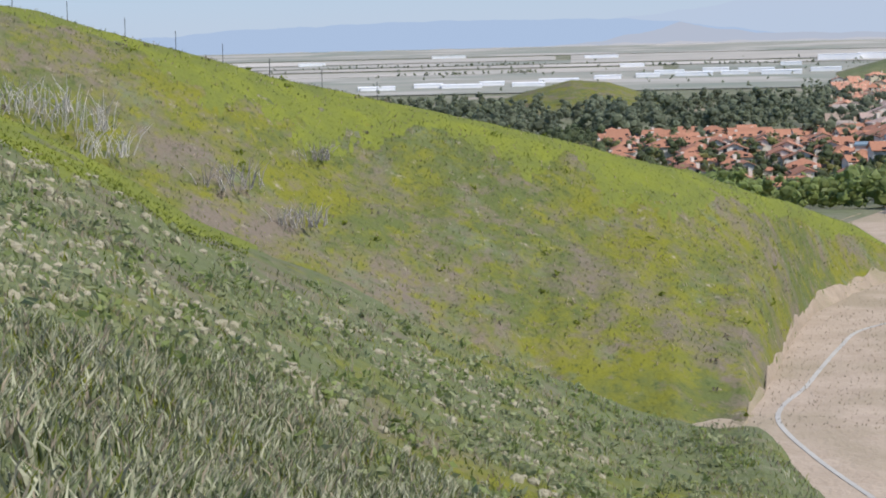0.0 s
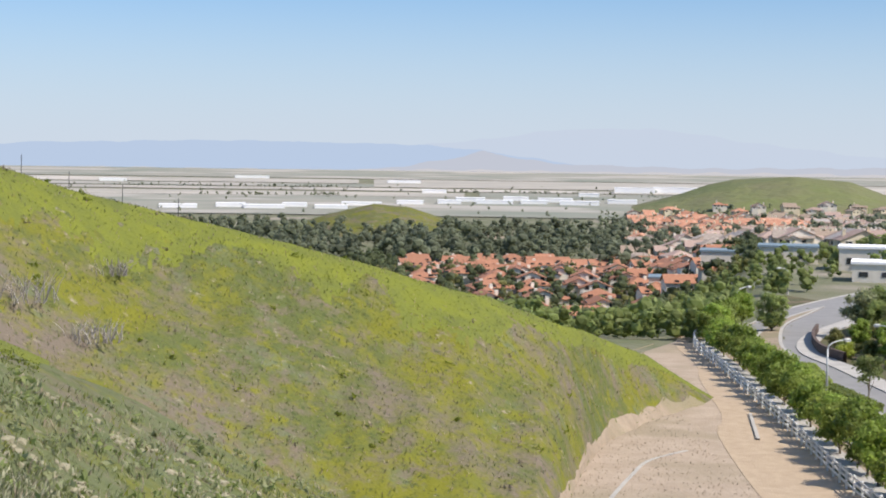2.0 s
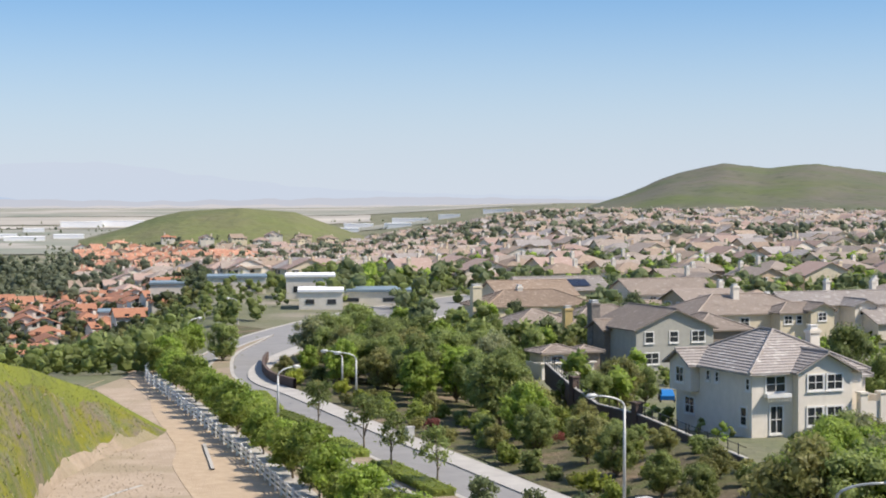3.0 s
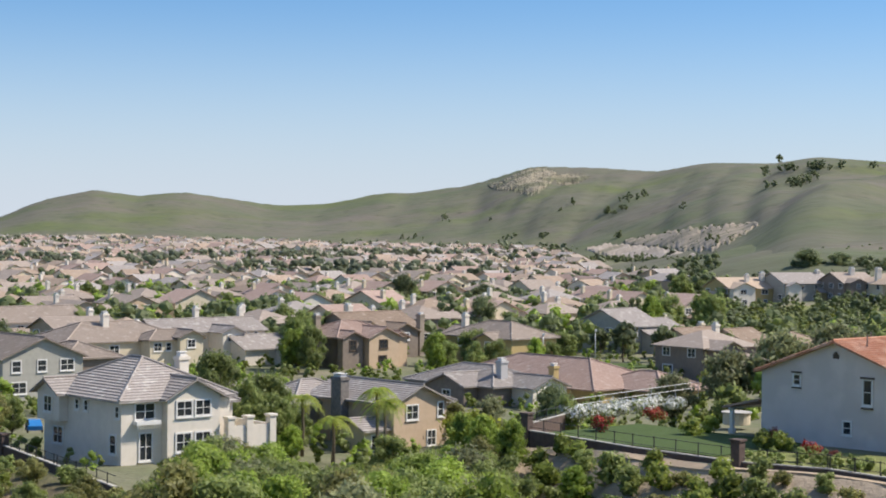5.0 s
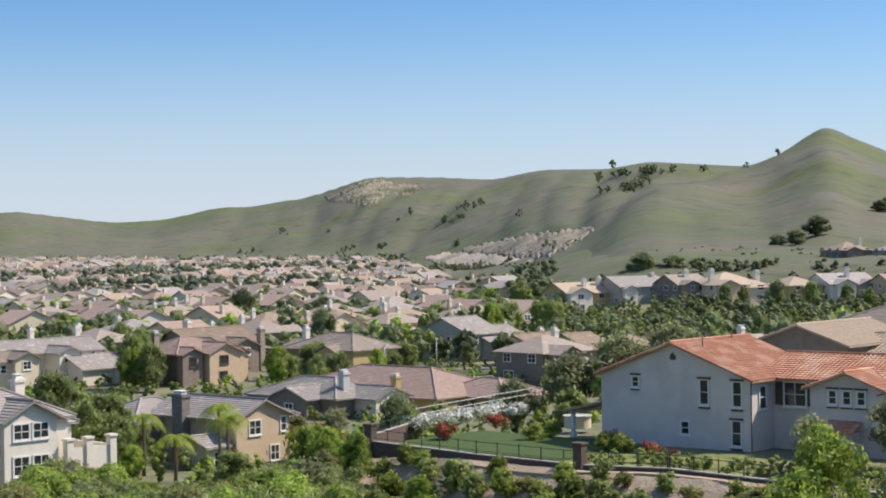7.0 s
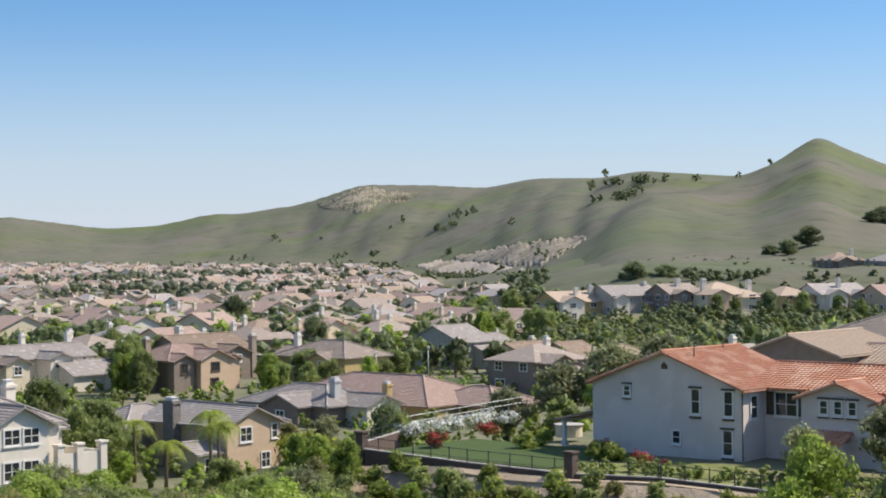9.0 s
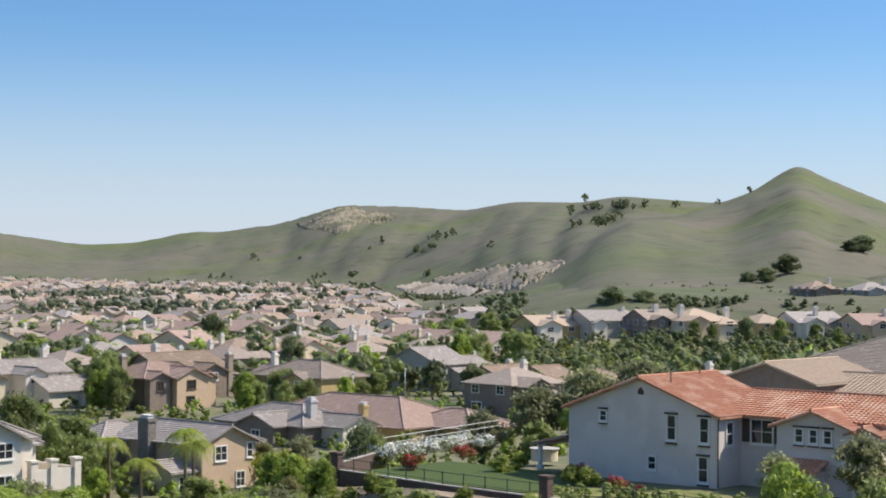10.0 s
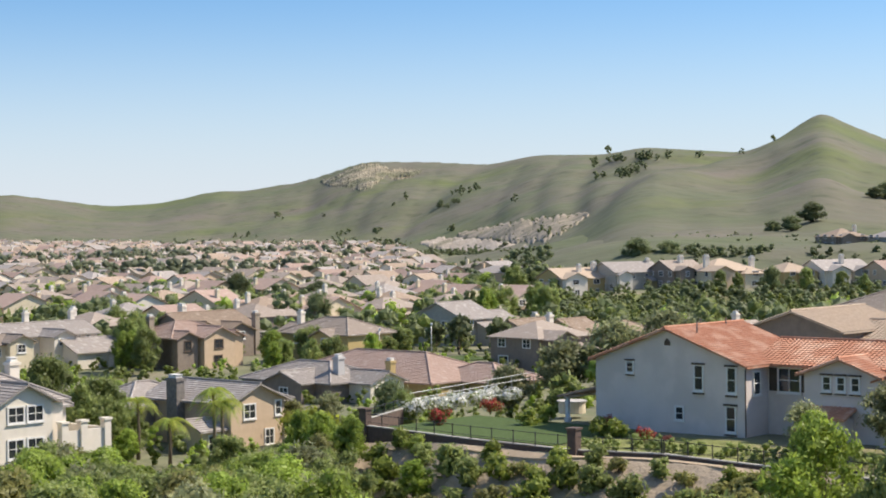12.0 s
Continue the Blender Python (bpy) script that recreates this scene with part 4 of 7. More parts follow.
def house(x, y, z, rot, blocks, wall, roof, label, windows=(), chimneys=(), trim="trim_white", rows=2, barrel=0.0, group="houses of the neighbourhood", pitch=0.42, sides=None, name="house"):
    """blocks: (x0, y0, x1, y1, z0, eave, kind[, wall material]); windows: (block, face, s, z, w, h[, cols])."""
    t = thing(name, pose(x, y, z, 0, 0, rot), label, "house", group)
    for b in blocks:
        wl, rf, rd = block_shapes(*b[:4], b[4] - (2.5 if b[4] == 0 else 0), *b[5:7], pitch, 0.55, rows, barrel)
        part("wall", wl, b[7] if len(b) > 7 else wall, t)
        r = part("roof", rf.weld(), roof, t)
        if rd.v:
            tagged(part("ridge_tiles", rd, roof, r), kind="stuff")
    for w in windows:
        add_window(t, w[1], blocks[w[0]][:4], *w[2:6], trim=trim, cols=w[6] if len(w) > 6 else 2, sill=rows > 1)
    for c in chimneys:
        chimney(t, *c)
    return t


def auto_windows(blocks, g, faces="WS"):
    out = []
    for i, b in enumerate(blocks):
        for f in faces:
            L = (b[2] - b[0]) if f in "SN" else (b[3] - b[1])
            for fl in range(2 if b[5] - b[4] > 4.5 else 1):
                n = max(1, int(L / 4.2))
                for k in range(n):
                    if g.random() < 0.8:
                        out.append((i, f, L * (k + 0.5) / n + g.uniform(-0.4, 0.4), b[4] + 1.5 + 2.85 * fl, g.choice([1.0, 1.5, 2.0]), 1.25, 2))
    return out


# white two-storey house at the bend of the wall
H1 = house(91.8, 124.0, 1.5, -5, [
    (0, 0, 11.5, 13.5, 0, 5.7, "h"), (4.2, -0.9, 9.8, 6, 0, 5.7, "gy"), (-0.9, 9.2, 6, 13.2, 2.9, 5.7, "gx"), (11.4, 4.5, 15.0, 11.5, 0, 4.6, "h")],
    "stucco_white", "tile_grey", "white stucco two-storey house with grey tiled hip roof",
    [(1, "S", 1.75, 4.5, 1.5, 1.25, 2), (1, "S", 3.75, 4.5, 1.5, 1.25, 2), (1, "S", 1.7, 1.5, 1.5, 1.5, 2), (1, "S", 3.75, 1.5, 1.5, 1.5, 2), (0, "S", 2.4, 4.4, 1.9, 1.3, 2),
     (0, "S", 2.5, 1.25, 1.2, 2.3, 2), (2, "W", 2.0, 4.4, 1.3, 1.3, 2), (0, "W", 2.6, 1.5, 1.6, 1.4, 2), (0, "W", 6.0, 4.6, 0.5, 0.8, 1), (0, "W", 7.6, 4.6, 0.5, 0.8, 1), (0, "W", 12.2, 1.5, 0.9, 1.5, 1), (0, "W", 12.9, 4.4, 0.5, 0.9, 1)],
    [(9.2, 4.5, 0, 8.8, 1.0, 0.9)], pitch=0.52)
bal = Shape().box(1.15, -0.75, 3.25, 3.65, 0.0, 3.6)
for k in range(9):
    bal.box(1.25 + k * 0.28, -0.72, 2.9, 1.3 + k * 0.28, -0.67, 3.25)
part("balcony", bal, "trim_white", H1, "small white balcony box below the window")
ter = Shape().box(10.6, -1.3, 0, 15.6, -1.0, 2.6).box(15.3, -1.0, 0, 15.6, 4.5, 2.6)
for px in (10.7, 12.8, 15.4):
    ter.box(px - 0.35, -1.5, 0, px + 0.35, -0.8, 3.3).box(px - 0.45, -1.6, 3.3, px + 0.45, -0.7, 3.5)
part("terrace_wall", ter, "stucco_white", H1, "white terrace parapet with square pillars")

# tan house with the stone chimney
H2 = house(130.3, 128.4, -1.4, -4, [
    (0, 0, 7.6, 14, 0, 5.4, "gy"), (-3.5, 12.5, 7.0, 21, 0, 4.7, "h", "stucco_brown"), (-3.4, 0.8, 0.2, 4.6, 0, 2.8, "gx", "stucco_cream"), (7.2, 4, 12, 13, 0, 4.8, "h", "stucco_tan")], "stucco_tan", "tile_grey", "tan stucco two-storey house with grey tiled gable roof",
    [(0, "S", 2.6, 4.2, 1.5, 1.4, 2), (0, "S", 6.7, 4.3, 0.7, 1.4, 1), (0, "S", 5.4, 1.3, 1.1, 1.5, 2), (2, "S", 1.8, 1.2, 1.6, 1.5, 2), (1, "W", 3, 2.8, 1.6, 1.2, 2)],
    [(-0.55, 8.3, 0, 7.6, 1.1, 1.7, "stone")], pitch=0.44)
# brown and tan house behind
house(207.0, 210.0, -1.2, -4, [
    (-5.0, 2.5, 8.5, 13, 0, 5.5, "h", "stucco_brown"), (0, 0, 7.0, 7, 0, 5.4, "gy"), (-5.0, 1.0, -0.6, 6, 0, 5.4, "gy", "stucco_brown"), (5.5, 0.8, 9.4, 8, 0, 5.2, "gy")], "stucco_tan", "tile_rose", "brown and tan two-storey house with rose-brown tiled roof",
    [(1, "S", 3.2, 4.0, 1.7, 1.3, 2), (2, "S", 2.2, 3.9, 1.3, 1.5, 2), (1, "S", 3.0, 1.3, 1.6, 1.3, 2)], [(-3.5, 10, 4, 8.7, 1.1, 1.0, "block_tan")], trim="trim_brown")
# white house with the grey roof and garage
house(194.0, 233.0, -1.2, -6, [
    (-10, 4.5, 12, 13.5, 0, 5.6, "gx"), (0, 0, 4.2, 6, 0, 5.6, "gy"), (1.6, -4.5, 12.5, 5, 0, 2.9, "gx"), (8.0, -7.5, 12.6, 0, 0, 2.9, "gy")], "stucco_white", "tile_grey", "white house with grey tiled roofs and a garage",
    [(1, "S", 1.4, 4.4, 0.7, 1.0, 1), (1, "S", 2.8, 4.4, 0.7, 1.0, 1), (0, "S", 16.0, 4.6, 0.7, 0.9, 1), (0, "S", 18.0, 4.6, 0.7, 0.9, 1), (0, "S", 20.0, 4.6, 0.7, 0.9, 1), (0, "S", 4.0, 4.2, 1.2, 1.2, 2), (0, "W", 4.0, 4.2, 1.2, 1.2, 2), (3, "S", 2.3, 1.5, 1.1, 1.4, 2)],
    [(0.5, 9.5, 0, 9.4, 0.9, 0.9), (10.0, 9.5, 0, 9.2, 0.9, 0.9)])
house(177.5, 232.0, -0.4, -6, [(-14, 3, 9, 16, 0, 4.0, "h"), (0, 0, 10, 6, 0, 4.2, "h"), (5.0, -1.4, 9.5, 4, 0, 4.6, "gy")], "stucco_cream", "tile_brown", "cream house with wide brown tiled hip roof",
    [(1, "S", 1.5, 2.8, 1.4, 1.2, 2), (1, "S", 3.6, 2.8, 0.9, 1.2, 1), (2, "S", 2.2, 3.3, 1.4, 1.2, 2), (0, "W", 4, 2.4, 1.6, 1.3, 2), (0, "S", 4, 2.4, 1.6, 1.3, 2), (0, "S", 9, 2.4, 1.6, 1.3, 2)], [(-4, 8, 2, 8.2, 1.1, 1.0)])
house(181.0, 282.0, -1.2, -6, [(0, 0, 18, 12, 0, 5.6, "gx"), (2, -3, 9, 4, 0, 3.2, "gx")], "stucco_white", "tile_brown", "off-white house with brown tiled roof", [(0, "S", 13, 4.2, 1.4, 1.2, 2), (0, "S", 4, 4.2, 1.2, 1.2, 2), (0, "W", 4, 4.2, 1.2, 1.2, 2)], [])
# grey-green house by the wall
house(129.0, 200.5, -0.8, -6, [(0, 0, 12, 14, 0, 5.5, "gy"), (10.5, 2.0, 19, 13, 0, 5.0, "h", "stucco_brown"), (-1.0, 8, 3, 13, 0, 5.0, "gx", "stucco_brown")], "siding_blue", "tile_brown", "grey-green two-storey house with brown gable roof",
    [(0, "S", 2.0, 4.2, 1.2, 1.4, 1), (0, "S", 5.8, 4.2, 1.2, 1.4, 1), (0, "S", 9.6, 4.2, 1.9, 1.4, 2), (0, "S", 2.4, 1.3, 2.0, 1.4, 2), (0, "W", 4, 4.2, 1.2, 1.3, 1)], [(-0.5, 12.5, 0, 8.4, 1.3, 1.6, "stone")])
# low pool house with a pale terrace above the bank
PH = house(113.5, 199.0, -0.4, -6, [(0, 0, 5.5, 4.5, 0, 2.6, "h", "stucco_cream"), (5.8, 1.5, 9.0, 5.0, 0, 2.5, "h")], "stucco_brown", "tile_brown", "low cream pool house with brown roofs above the bank", [(0, "S", 2.0, 1.4, 1.6, 1.1, 2)], [], pitch=0.3)
part("terrace_wall", Shape().box(-1.5, -3.0, -1.5, 6.0, -2.7, 1.3).box(-1.8, -3.3, 1.3, 6.3, -2.4, 1.45).box(-1.5, -2.7, -1.5, -1.2, 4, 1.3), "stucco_white", PH, "white terrace wall with a pale coping")
# low houses beyond it
house(141.0, 238.0, -0.8, -6, [(0, 0, 16, 12, 0, 3.4, "h"), (8, -2, 15, 4, 0, 3.2, "gy"), (-8, 4, 3, 14, 0, 3.2, "h")], "stucco_cream", "tile_brown", "low cream house with brown tiled roofs and chimneys",
    [(1, "S", 2, 1.6, 1.2, 1.2, 2), (0, "S", 4, 1.6, 1.6, 1.3, 2)], [(-0.4, 0.8, 0, 5.9, 1.3, 1.2, "stucco_yellow"), (9.0, -2.2, 0, 5.9, 1.2, 1.2, "stucco_yellow")])
house(150.0, 284.0, -0.8, -6, [(0, 0, 22, 12, 0, 3.6, "h"), (6, 8, 22, 20, 0, 5.0, "gx")], "stucco_cream", "tile_tan", "low house with pale orange tiled roof", [(0, "S", 5, 1.6, 1.6, 1.3, 2), (0, "S", 12, 1.6, 1.6, 1.3, 2)], [(-1.0, 3, 0, 7.2, 1.8, 1.5, "stucco_cream"), (9, 6, 2, 6.8, 1.0, 1.0, "stucco_white")])
SOLAR = house(178.0, 320.0, -0.8, -6, [(0, 0, 20, 12, 0, 4.2, "gx")], "stucco_cream", "tile_grey", "low house with dark solar panels on its roof", [(0, "S", 5, 1.8, 1.6, 1.3, 2)], [])
for k in range(5):
    part("solar_panel", Shape().box(0, 0, 0, 2.2, 3.4, 0.06), "solar", SOLAR, at=pose(4.5 + k * 2.3, 0.9, 4.85, math.degrees(math.atan(0.42)), 0, 0))
# one-storey houses behind the tan house
# brown stucco puts the shade into the west walls; south gable is white
house(173.0, 152.0, -1.2, -4, [(0, 0, 11, 17, 0, 2.9, "h", "stucco_brown"), (-2.5, 3, 6, 10, 0, 2.9, "gx", "stucco_brown"), (3.5, -4, 10, 4, 0, 2.8, "gy")], "stucco_white", "tile_grey", "single-storey grey-roofed house with white gables",
    [(2, "S", 2.4, 1.4, 1.6, 1.3, 2), (1, "W", 3.6, 1.4, 1.4, 1.2, 2)], [(3.6, 2.0, 2, 6.0, 1.2, 1.0, "stucco_grey")], pitch=0.38)
house(187.0, 146.0, -2.0, -4, [(0, 0, 16, 30, 0, 2.9, "h"), (6, -7, 16, 6, 0, 2.8, "h")], "stucco_yellow", "tile_rose", "single-storey house with rose-brown tiled hip roof",
    [(1, "S", 3, 1.4, 1.4, 1.2, 2)], [(-0.6, 7.0, 0, 5.6, 1.0, 1.0, "stucco_yellow")], pitch=0.40)
# yellow house and neighbours
house(222.0, 191.0, -1.2, -4, [(0, 0, 11, 16.5, 0, 5.5, "h"), (-1.6, 2.5, 5, 7, 0, 5.2, "gx"), (2, 15, 10, 20, 0, 5.0, "gy", "stucco_brown")], "stucco_yellow", "tile_brown", "yellow stucco house with brown tiled hip roof",
    [(0, "W", 4, 4.2, 1.0, 1.2, 1), (0, "W", 8, 4.2, 1.0, 1.2, 1), (1, "W", 3, 4.0, 1.4, 1.2, 2)], [(3.5, 15, 3, 8.8, 1.0, 1.0, "stucco_white")])
house(222.0, 229.0, -1.2, -4, [(0, 0, 16, 12, 0, 5.5, "gx"), (6, -3.5, 12.5, 6, 0, 4.9, "gy", "stucco_brown"), (0, -1.5, 5, 4, 0, 5.5, "gy", "stucco_yellow")], "stucco_brown", "tile_tan", "brown house with tan tiled gable roofs",
    [(1, "S", 3.5, 3.8, 1.4, 1.2, 2), (2, "S", 2.5, 4.2, 1.2, 1.2, 2)], [(13.5, -3.0, 0, 7.8, 1.1, 1.1, "block_tan"), (6, 9, 4, 9.2, 1.0, 1.0)])
# blue-grey and tan houses past the gardens
house(272.0, 204.0, -1.2, -4, [(0, 0, 10, 14, 0, 5.4, "gx"), (4, -4, 12, 4, 0, 2.9, "gx"), (8, 2, 20, 12, 0, 4.0, "gx", "stucco_cream")], "siding_blue", "tile_grey", "blue-grey house with dark shutters and grey roof", [(0, "W", 5, 4.0, 1.4, 1.3, 2), (0, "W", 9, 4.0, 1.4, 1.3, 2), (0, "S", 2, 4.0, 1.2, 1.2, 2)], [(12, 10, 0, 7.6, 1.1, 1.0)])
house(266.0, 184.0, -1.2, -4, [(0, 0, 11, 10, 0, 3.6, "gx"), (6, -8, 14, 4, 0, 3.2, "gx"), (9, -16, 20, -6, 0, 3.2, "h")], "stucco_tan", "tile_tan", "long low tan house with tan tile roofs", [(0, "W", 4, 1.8, 1.4, 1.2, 2)], [(9, 6, 0, 6.4, 1.1, 1.0, "stucco_cream")])
# large stucco house with the red tiled roof
# the last block's whiter stucco paints in sunlight on its south strip
HB = [(0, 0, 11.5, 15.6, 0, 6.1, "gx"), (3.6, -13.2, 13, 1.0, 0, 6.1, "gy"), (1.4, -11.6, 9, -4.8, 0, 5.6, "gx"), (1.9, -13.7, 8, -11.4, 0, 5.3, "gx", "stucco_white")]
H4 = house(130.0, 68.2, 4.2, -4.8, HB, "stucco_pale", "tile_red", "large pale stucco house with red barrel-tile roof",
    [(0, "W", 3.8, 5.35, 0.6, 0.8, 1), (0, "W", 11.0, 4.75, 0.75, 2.0, 1), (0, "W", 14.3, 4.7, 0.75, 2.0, 1), (0, "W", 14.2, 1.4, 0.8, 2.0, 1), (0, "W", 9.0, 1.6, 0.7, 1.0, 1), (0, "S", 1.8, 4.4, 0.9, 1.8, 1),
     (1, "W", 3.1, 4.6, 2.0, 1.9, 2), (2, "W", 2.1, 4.75, 0.6, 1.0, 1), (2, "W", 3.4, 4.75, 0.6, 1.0, 1), (2, "W", 4.7, 4.75, 0.6, 1.0, 1), (3, "S", 3, 3.9, 1.4, 1.5, 2), (2, "S", 3, 3.9, 1.2, 1.3, 2)],
    [], trim="trim_white", barrel=0.42, pitch=0.36)
for sy in (-0.55, -3.65):
    sh = Shape().box(3.5, sy - 0.36, 3.65, 3.6, sy + 0.36, 5.6)
    for k in range(9):
        sh.box(3.46, sy - 0.3, 3.75 + 0.2 * k, 3.52, sy + 0.3, 3.89 + 0.2 * k)
    part("shutter", sh, "trim_brown", H4, "dark louvred wooden shutter")
for s, z in ((11.0, 4.75), (14.3, 4.7), (14.2, 1.4)):
    part("window_hood", Shape().box(-0.2, 15.6 - s - 0.65, z + 1.12, 0.0, 15.6 - s + 0.65, z + 1.28), "trim_brown", H4)
    part("window_ledge", Shape().box(-0.2, 15.6 - s - 0.55, z - 1.42, 0.0, 15.6 - s + 0.55, z - 1.27), "trim_brown", H4)
part("window_hood", Shape().box(-0.2, 11.3, 5.92, 0.0, 12.3, 6.06), "trim_brown", H4)
part("window_ledge", Shape().box(-0.2, 11.35, 4.6, 0.0, 12.25, 4.72), "trim_brown", H4)
for s in (2.1, 3.4, 4.7):
    part("window_hood", Shape().box(1.2, -4.8 - s - 0.55, 5.42, 1.4, -4.8 - s + 0.55, 5.56), "trim_brown", H4)
    part("window_ledge", Shape().box(1.2, -4.8 - s - 0.5, 3.87, 1.4, -4.8 - s + 0.5, 3.97), "trim_brown", H4)
part("gable_vent", Shape().box(-0.06, 7.5, 7.4, 0.0, 8.1, 7.75).add([(-0.06, 7.5, 7.75), (-0.06, 8.1, 7.75), (-0.06, 7.8, 8.05)], [(0, 1, 2)]), "trim_brown", H4, "small arched attic vent")
part("drainpipe", Shape().tube([(-0.12, -0.12, 0), (-0.12, -0.12, 5.6), (-0.4, -0.5, 5.95)], [0.06] * 3, 8), "trim_brown", H4, "dark drainpipe at the corner")
for bx, by in ((2.2, 6.2), (6.0, 8.4), (8.6, 7.4)):
    part("roof_vent", Shape().tube([(bx, by, 7.2), (bx, by, 9.45)], [0.07, 0.07], 8), "stone", H4)
for rx0, ry0, rx1, ry1 in ((-0.6, -9.6, 1.5, -5.4), (-0.2, -15.4, 2.2, -11.9)):
    rf = Shape()
    roof_plane(rf, (rx0, ry1, 2.1), (rx0, ry0, 2.1), (rx1, ry0, 2.9), (rx1, ry1, 2.9), 5, 0.42)
    part("porch_roof", rf.weld(), "tile_red", H4)
    part("porch_wall", Shape().box(rx0 + 0.5, ry0 + 0.3, 0, rx1, ry1 - 0.3, 2.05), "stucco_pale", H4)
# dark house behind it and the big hip roof beyond
house(158.0, 72.3, 4.6, -4.8, [(0, 0, 14, 10.8, 0, 6.9, "gx"), (3.0, -36, 14, 1, 0, 5.7, "gy")], "stucco_brown", "tile_sand", "dark brown stucco house with pale tan tile roof",
    [(0, "W", 2.2, 4.6, 1.0, 0.9, 1), (1, "W", 6.0, 4.0, 0.9, 1.7, 1), (1, "W", 13, 4.0, 0.9, 1.7, 1), (1, "W", 9.5, 1.4, 2.2, 1.8, 2), (1, "W", 20, 4.0, 0.9, 1.2, 1)], [], barrel=0.5, pitch=0.33)
house(200.0, 74.6, 5.0, -4.8, [(0, 0, 26, 22, 0, 5.6, "h")], "stucco_brown", "tile_brown", "house with a large grey-brown hip roof", [(0, "W", 5, 4.2, 1.2, 1.2, 2), (0, "W", 12, 4.2, 1.2, 1.2, 2)], [], pitch=0.40)


# ---- the rest of the neighbourhood ----
def town_house(seed, wall, roof, label, storeys=2, rows=0, at=(0, 0, -900)):
    g = random.Random(seed)
    w, d, e = g.uniform(11, 14.5), g.uniform(9, 12), 5.5 if storeys == 2 else 3.1
    bl = [(-w / 2, -d / 2, w / 2, d / 2, -2.0, e, g.choice(["h", "gx", "gy"]))]
    bl.append((-w / 2 + g.uniform(0.5, 3), -d / 2 - 2.5, -w / 2 + g.uniform(6, 8), 0, -2.0, e - g.choice([0.2, 0.6, 2.4]) if storeys == 2 else e - 0.2, "gy"))
    if g.random() < 0.7:
        bl.append((w / 2 - 6, -d / 2 - 3.5, w / 2 + 0.4, 0, -2.0, 2.9, g.choice(["h", "gx"])))
    wn_ = [(i, f, s, z + 2.0, ww, hh, c) for i, f, s, z, ww, hh, c in auto_windows(bl, g) if z + 2.0 < bl[i][5] - 0.4]
    return house(*at, 0, bl, wall, roof, label, wn_[:6], [(g.choice([-1, 1]) * w * 0.32, g.uniform(-1, 3), 1, e + 3.0, 1.0, 0.9, g.choice(["stucco_white", wall]))], rows=rows)


KINDS = [("stucco_white", "tile_grey", "white two-storey house with grey tile roof"), ("stucco_cream", "tile_brown", "cream two-storey house with brown tile roof"), ("stucco_tan", "tile_brown", "tan two-storey house with brown tile roof"),
         ("stucco_yellow", "tile_tan", "yellow stucco house with tan tile roof"), ("stucco_brown", "tile_brown", "brown stucco house with brown tile roof"), ("stucco_white", "tile_tan", "white house with tan tile roof"),
         ("stucco_cream", "tile_rose", "cream house with rose tile roof"), ("siding_blue", "tile_grey", "blue-grey house with grey tile roof"), ("stucco_white", "tile_rose", "white house with rose tile roof")]
models = [town_house(40 + i, w, r, l, 1 if i % 4 == 3 else 2) for i, (w, r, l) in enumerate(KINDS)]
TAKEN = [(o.matrix_basis.translation.x + 6, o.matrix_basis.translation.y + 6, 15) for o in scene.objects if o.get("category") == "house" and o.matrix_basis.translation.z > -100]
ROAD_PTS = np.concatenate([ROAD_L, RIGHT_KERB, FENCE])


def clear(x, y, gap=0.0, road=14.0):
    return all((x - a) ** 2 + (y - b) ** 2 > (r + gap) ** 2 for a, b, r in TAKEN) and float(np.min(np.hypot(ROAD_PTS[:, 0] - x, ROAD_PTS[:, 1] - y))) > road


far_spots, town_spots = [], []
used = [0] * len(models)
grow = random.Random(5)
for row in range(60):
    v = 60 + row * 31 + (row % 2) * 4
    for k in range(70):
        u = 60 + k * 21.5 + (row % 3) * 6
        x, y = u * 0.985 + v * 0.12 + grow.uniform(-2, 2), v - u * 0.10 + grow.uniform(-2, 2)
        b, r = math.degrees(math.atan2(x, y)), math.hypot(x, y)
        edge = np.interp(b, [10, 24, 30, 38, 46, 50, 51.3, 52.2, 55, 58, 64, 70], [0, 1700, 1750, 1650, 1480, 1400, 1150, 820, 700, 400, 400, 400])
        low = np.interp(b, [14, 24, 28, 34, 40, 48, 56, 64, 70], [900, 430, 345, 320, 310, 290, 265, 265, 270])
        if not (low < r < edge) or (b > 55 and r > 292) or b > 71 or b < 13 or grow.random() < 0.2:
            continue
        if clear(x, y, 1.0, 18):
            (far_spots if r > 560 else town_spots).append((x, y, r))
for x, y, r in town_spots:
    i = grow.randrange(len(models))
    copy_thing(models[i], pose(x, y, float(ground(np.array(x), np.array(y))), 0, 0, -6 + grow.choice([0, 0, 90, 180, 0]) + grow.uniform(-4, 4)))
# houses on the shelf below the hills, their fronts towards the valley
def shelf_house(b, r, blocks, wall, roof, label, chimneys=(), windows=()):
    x, y, z = P(b, r)
    g_ = random.Random(int(b * 10))
    blocks = [(q[0], q[1], q[2], q[3] + (3.5 if k == 0 else 0), *q[4:]) for k, q in enumerate(blocks)]
    return house(x, y, z, -b + 34, blocks, wall, roof, label, list(windows) or auto_windows(blocks, g_, "SW"), chimneys, rows=0, group="houses on the shelf")


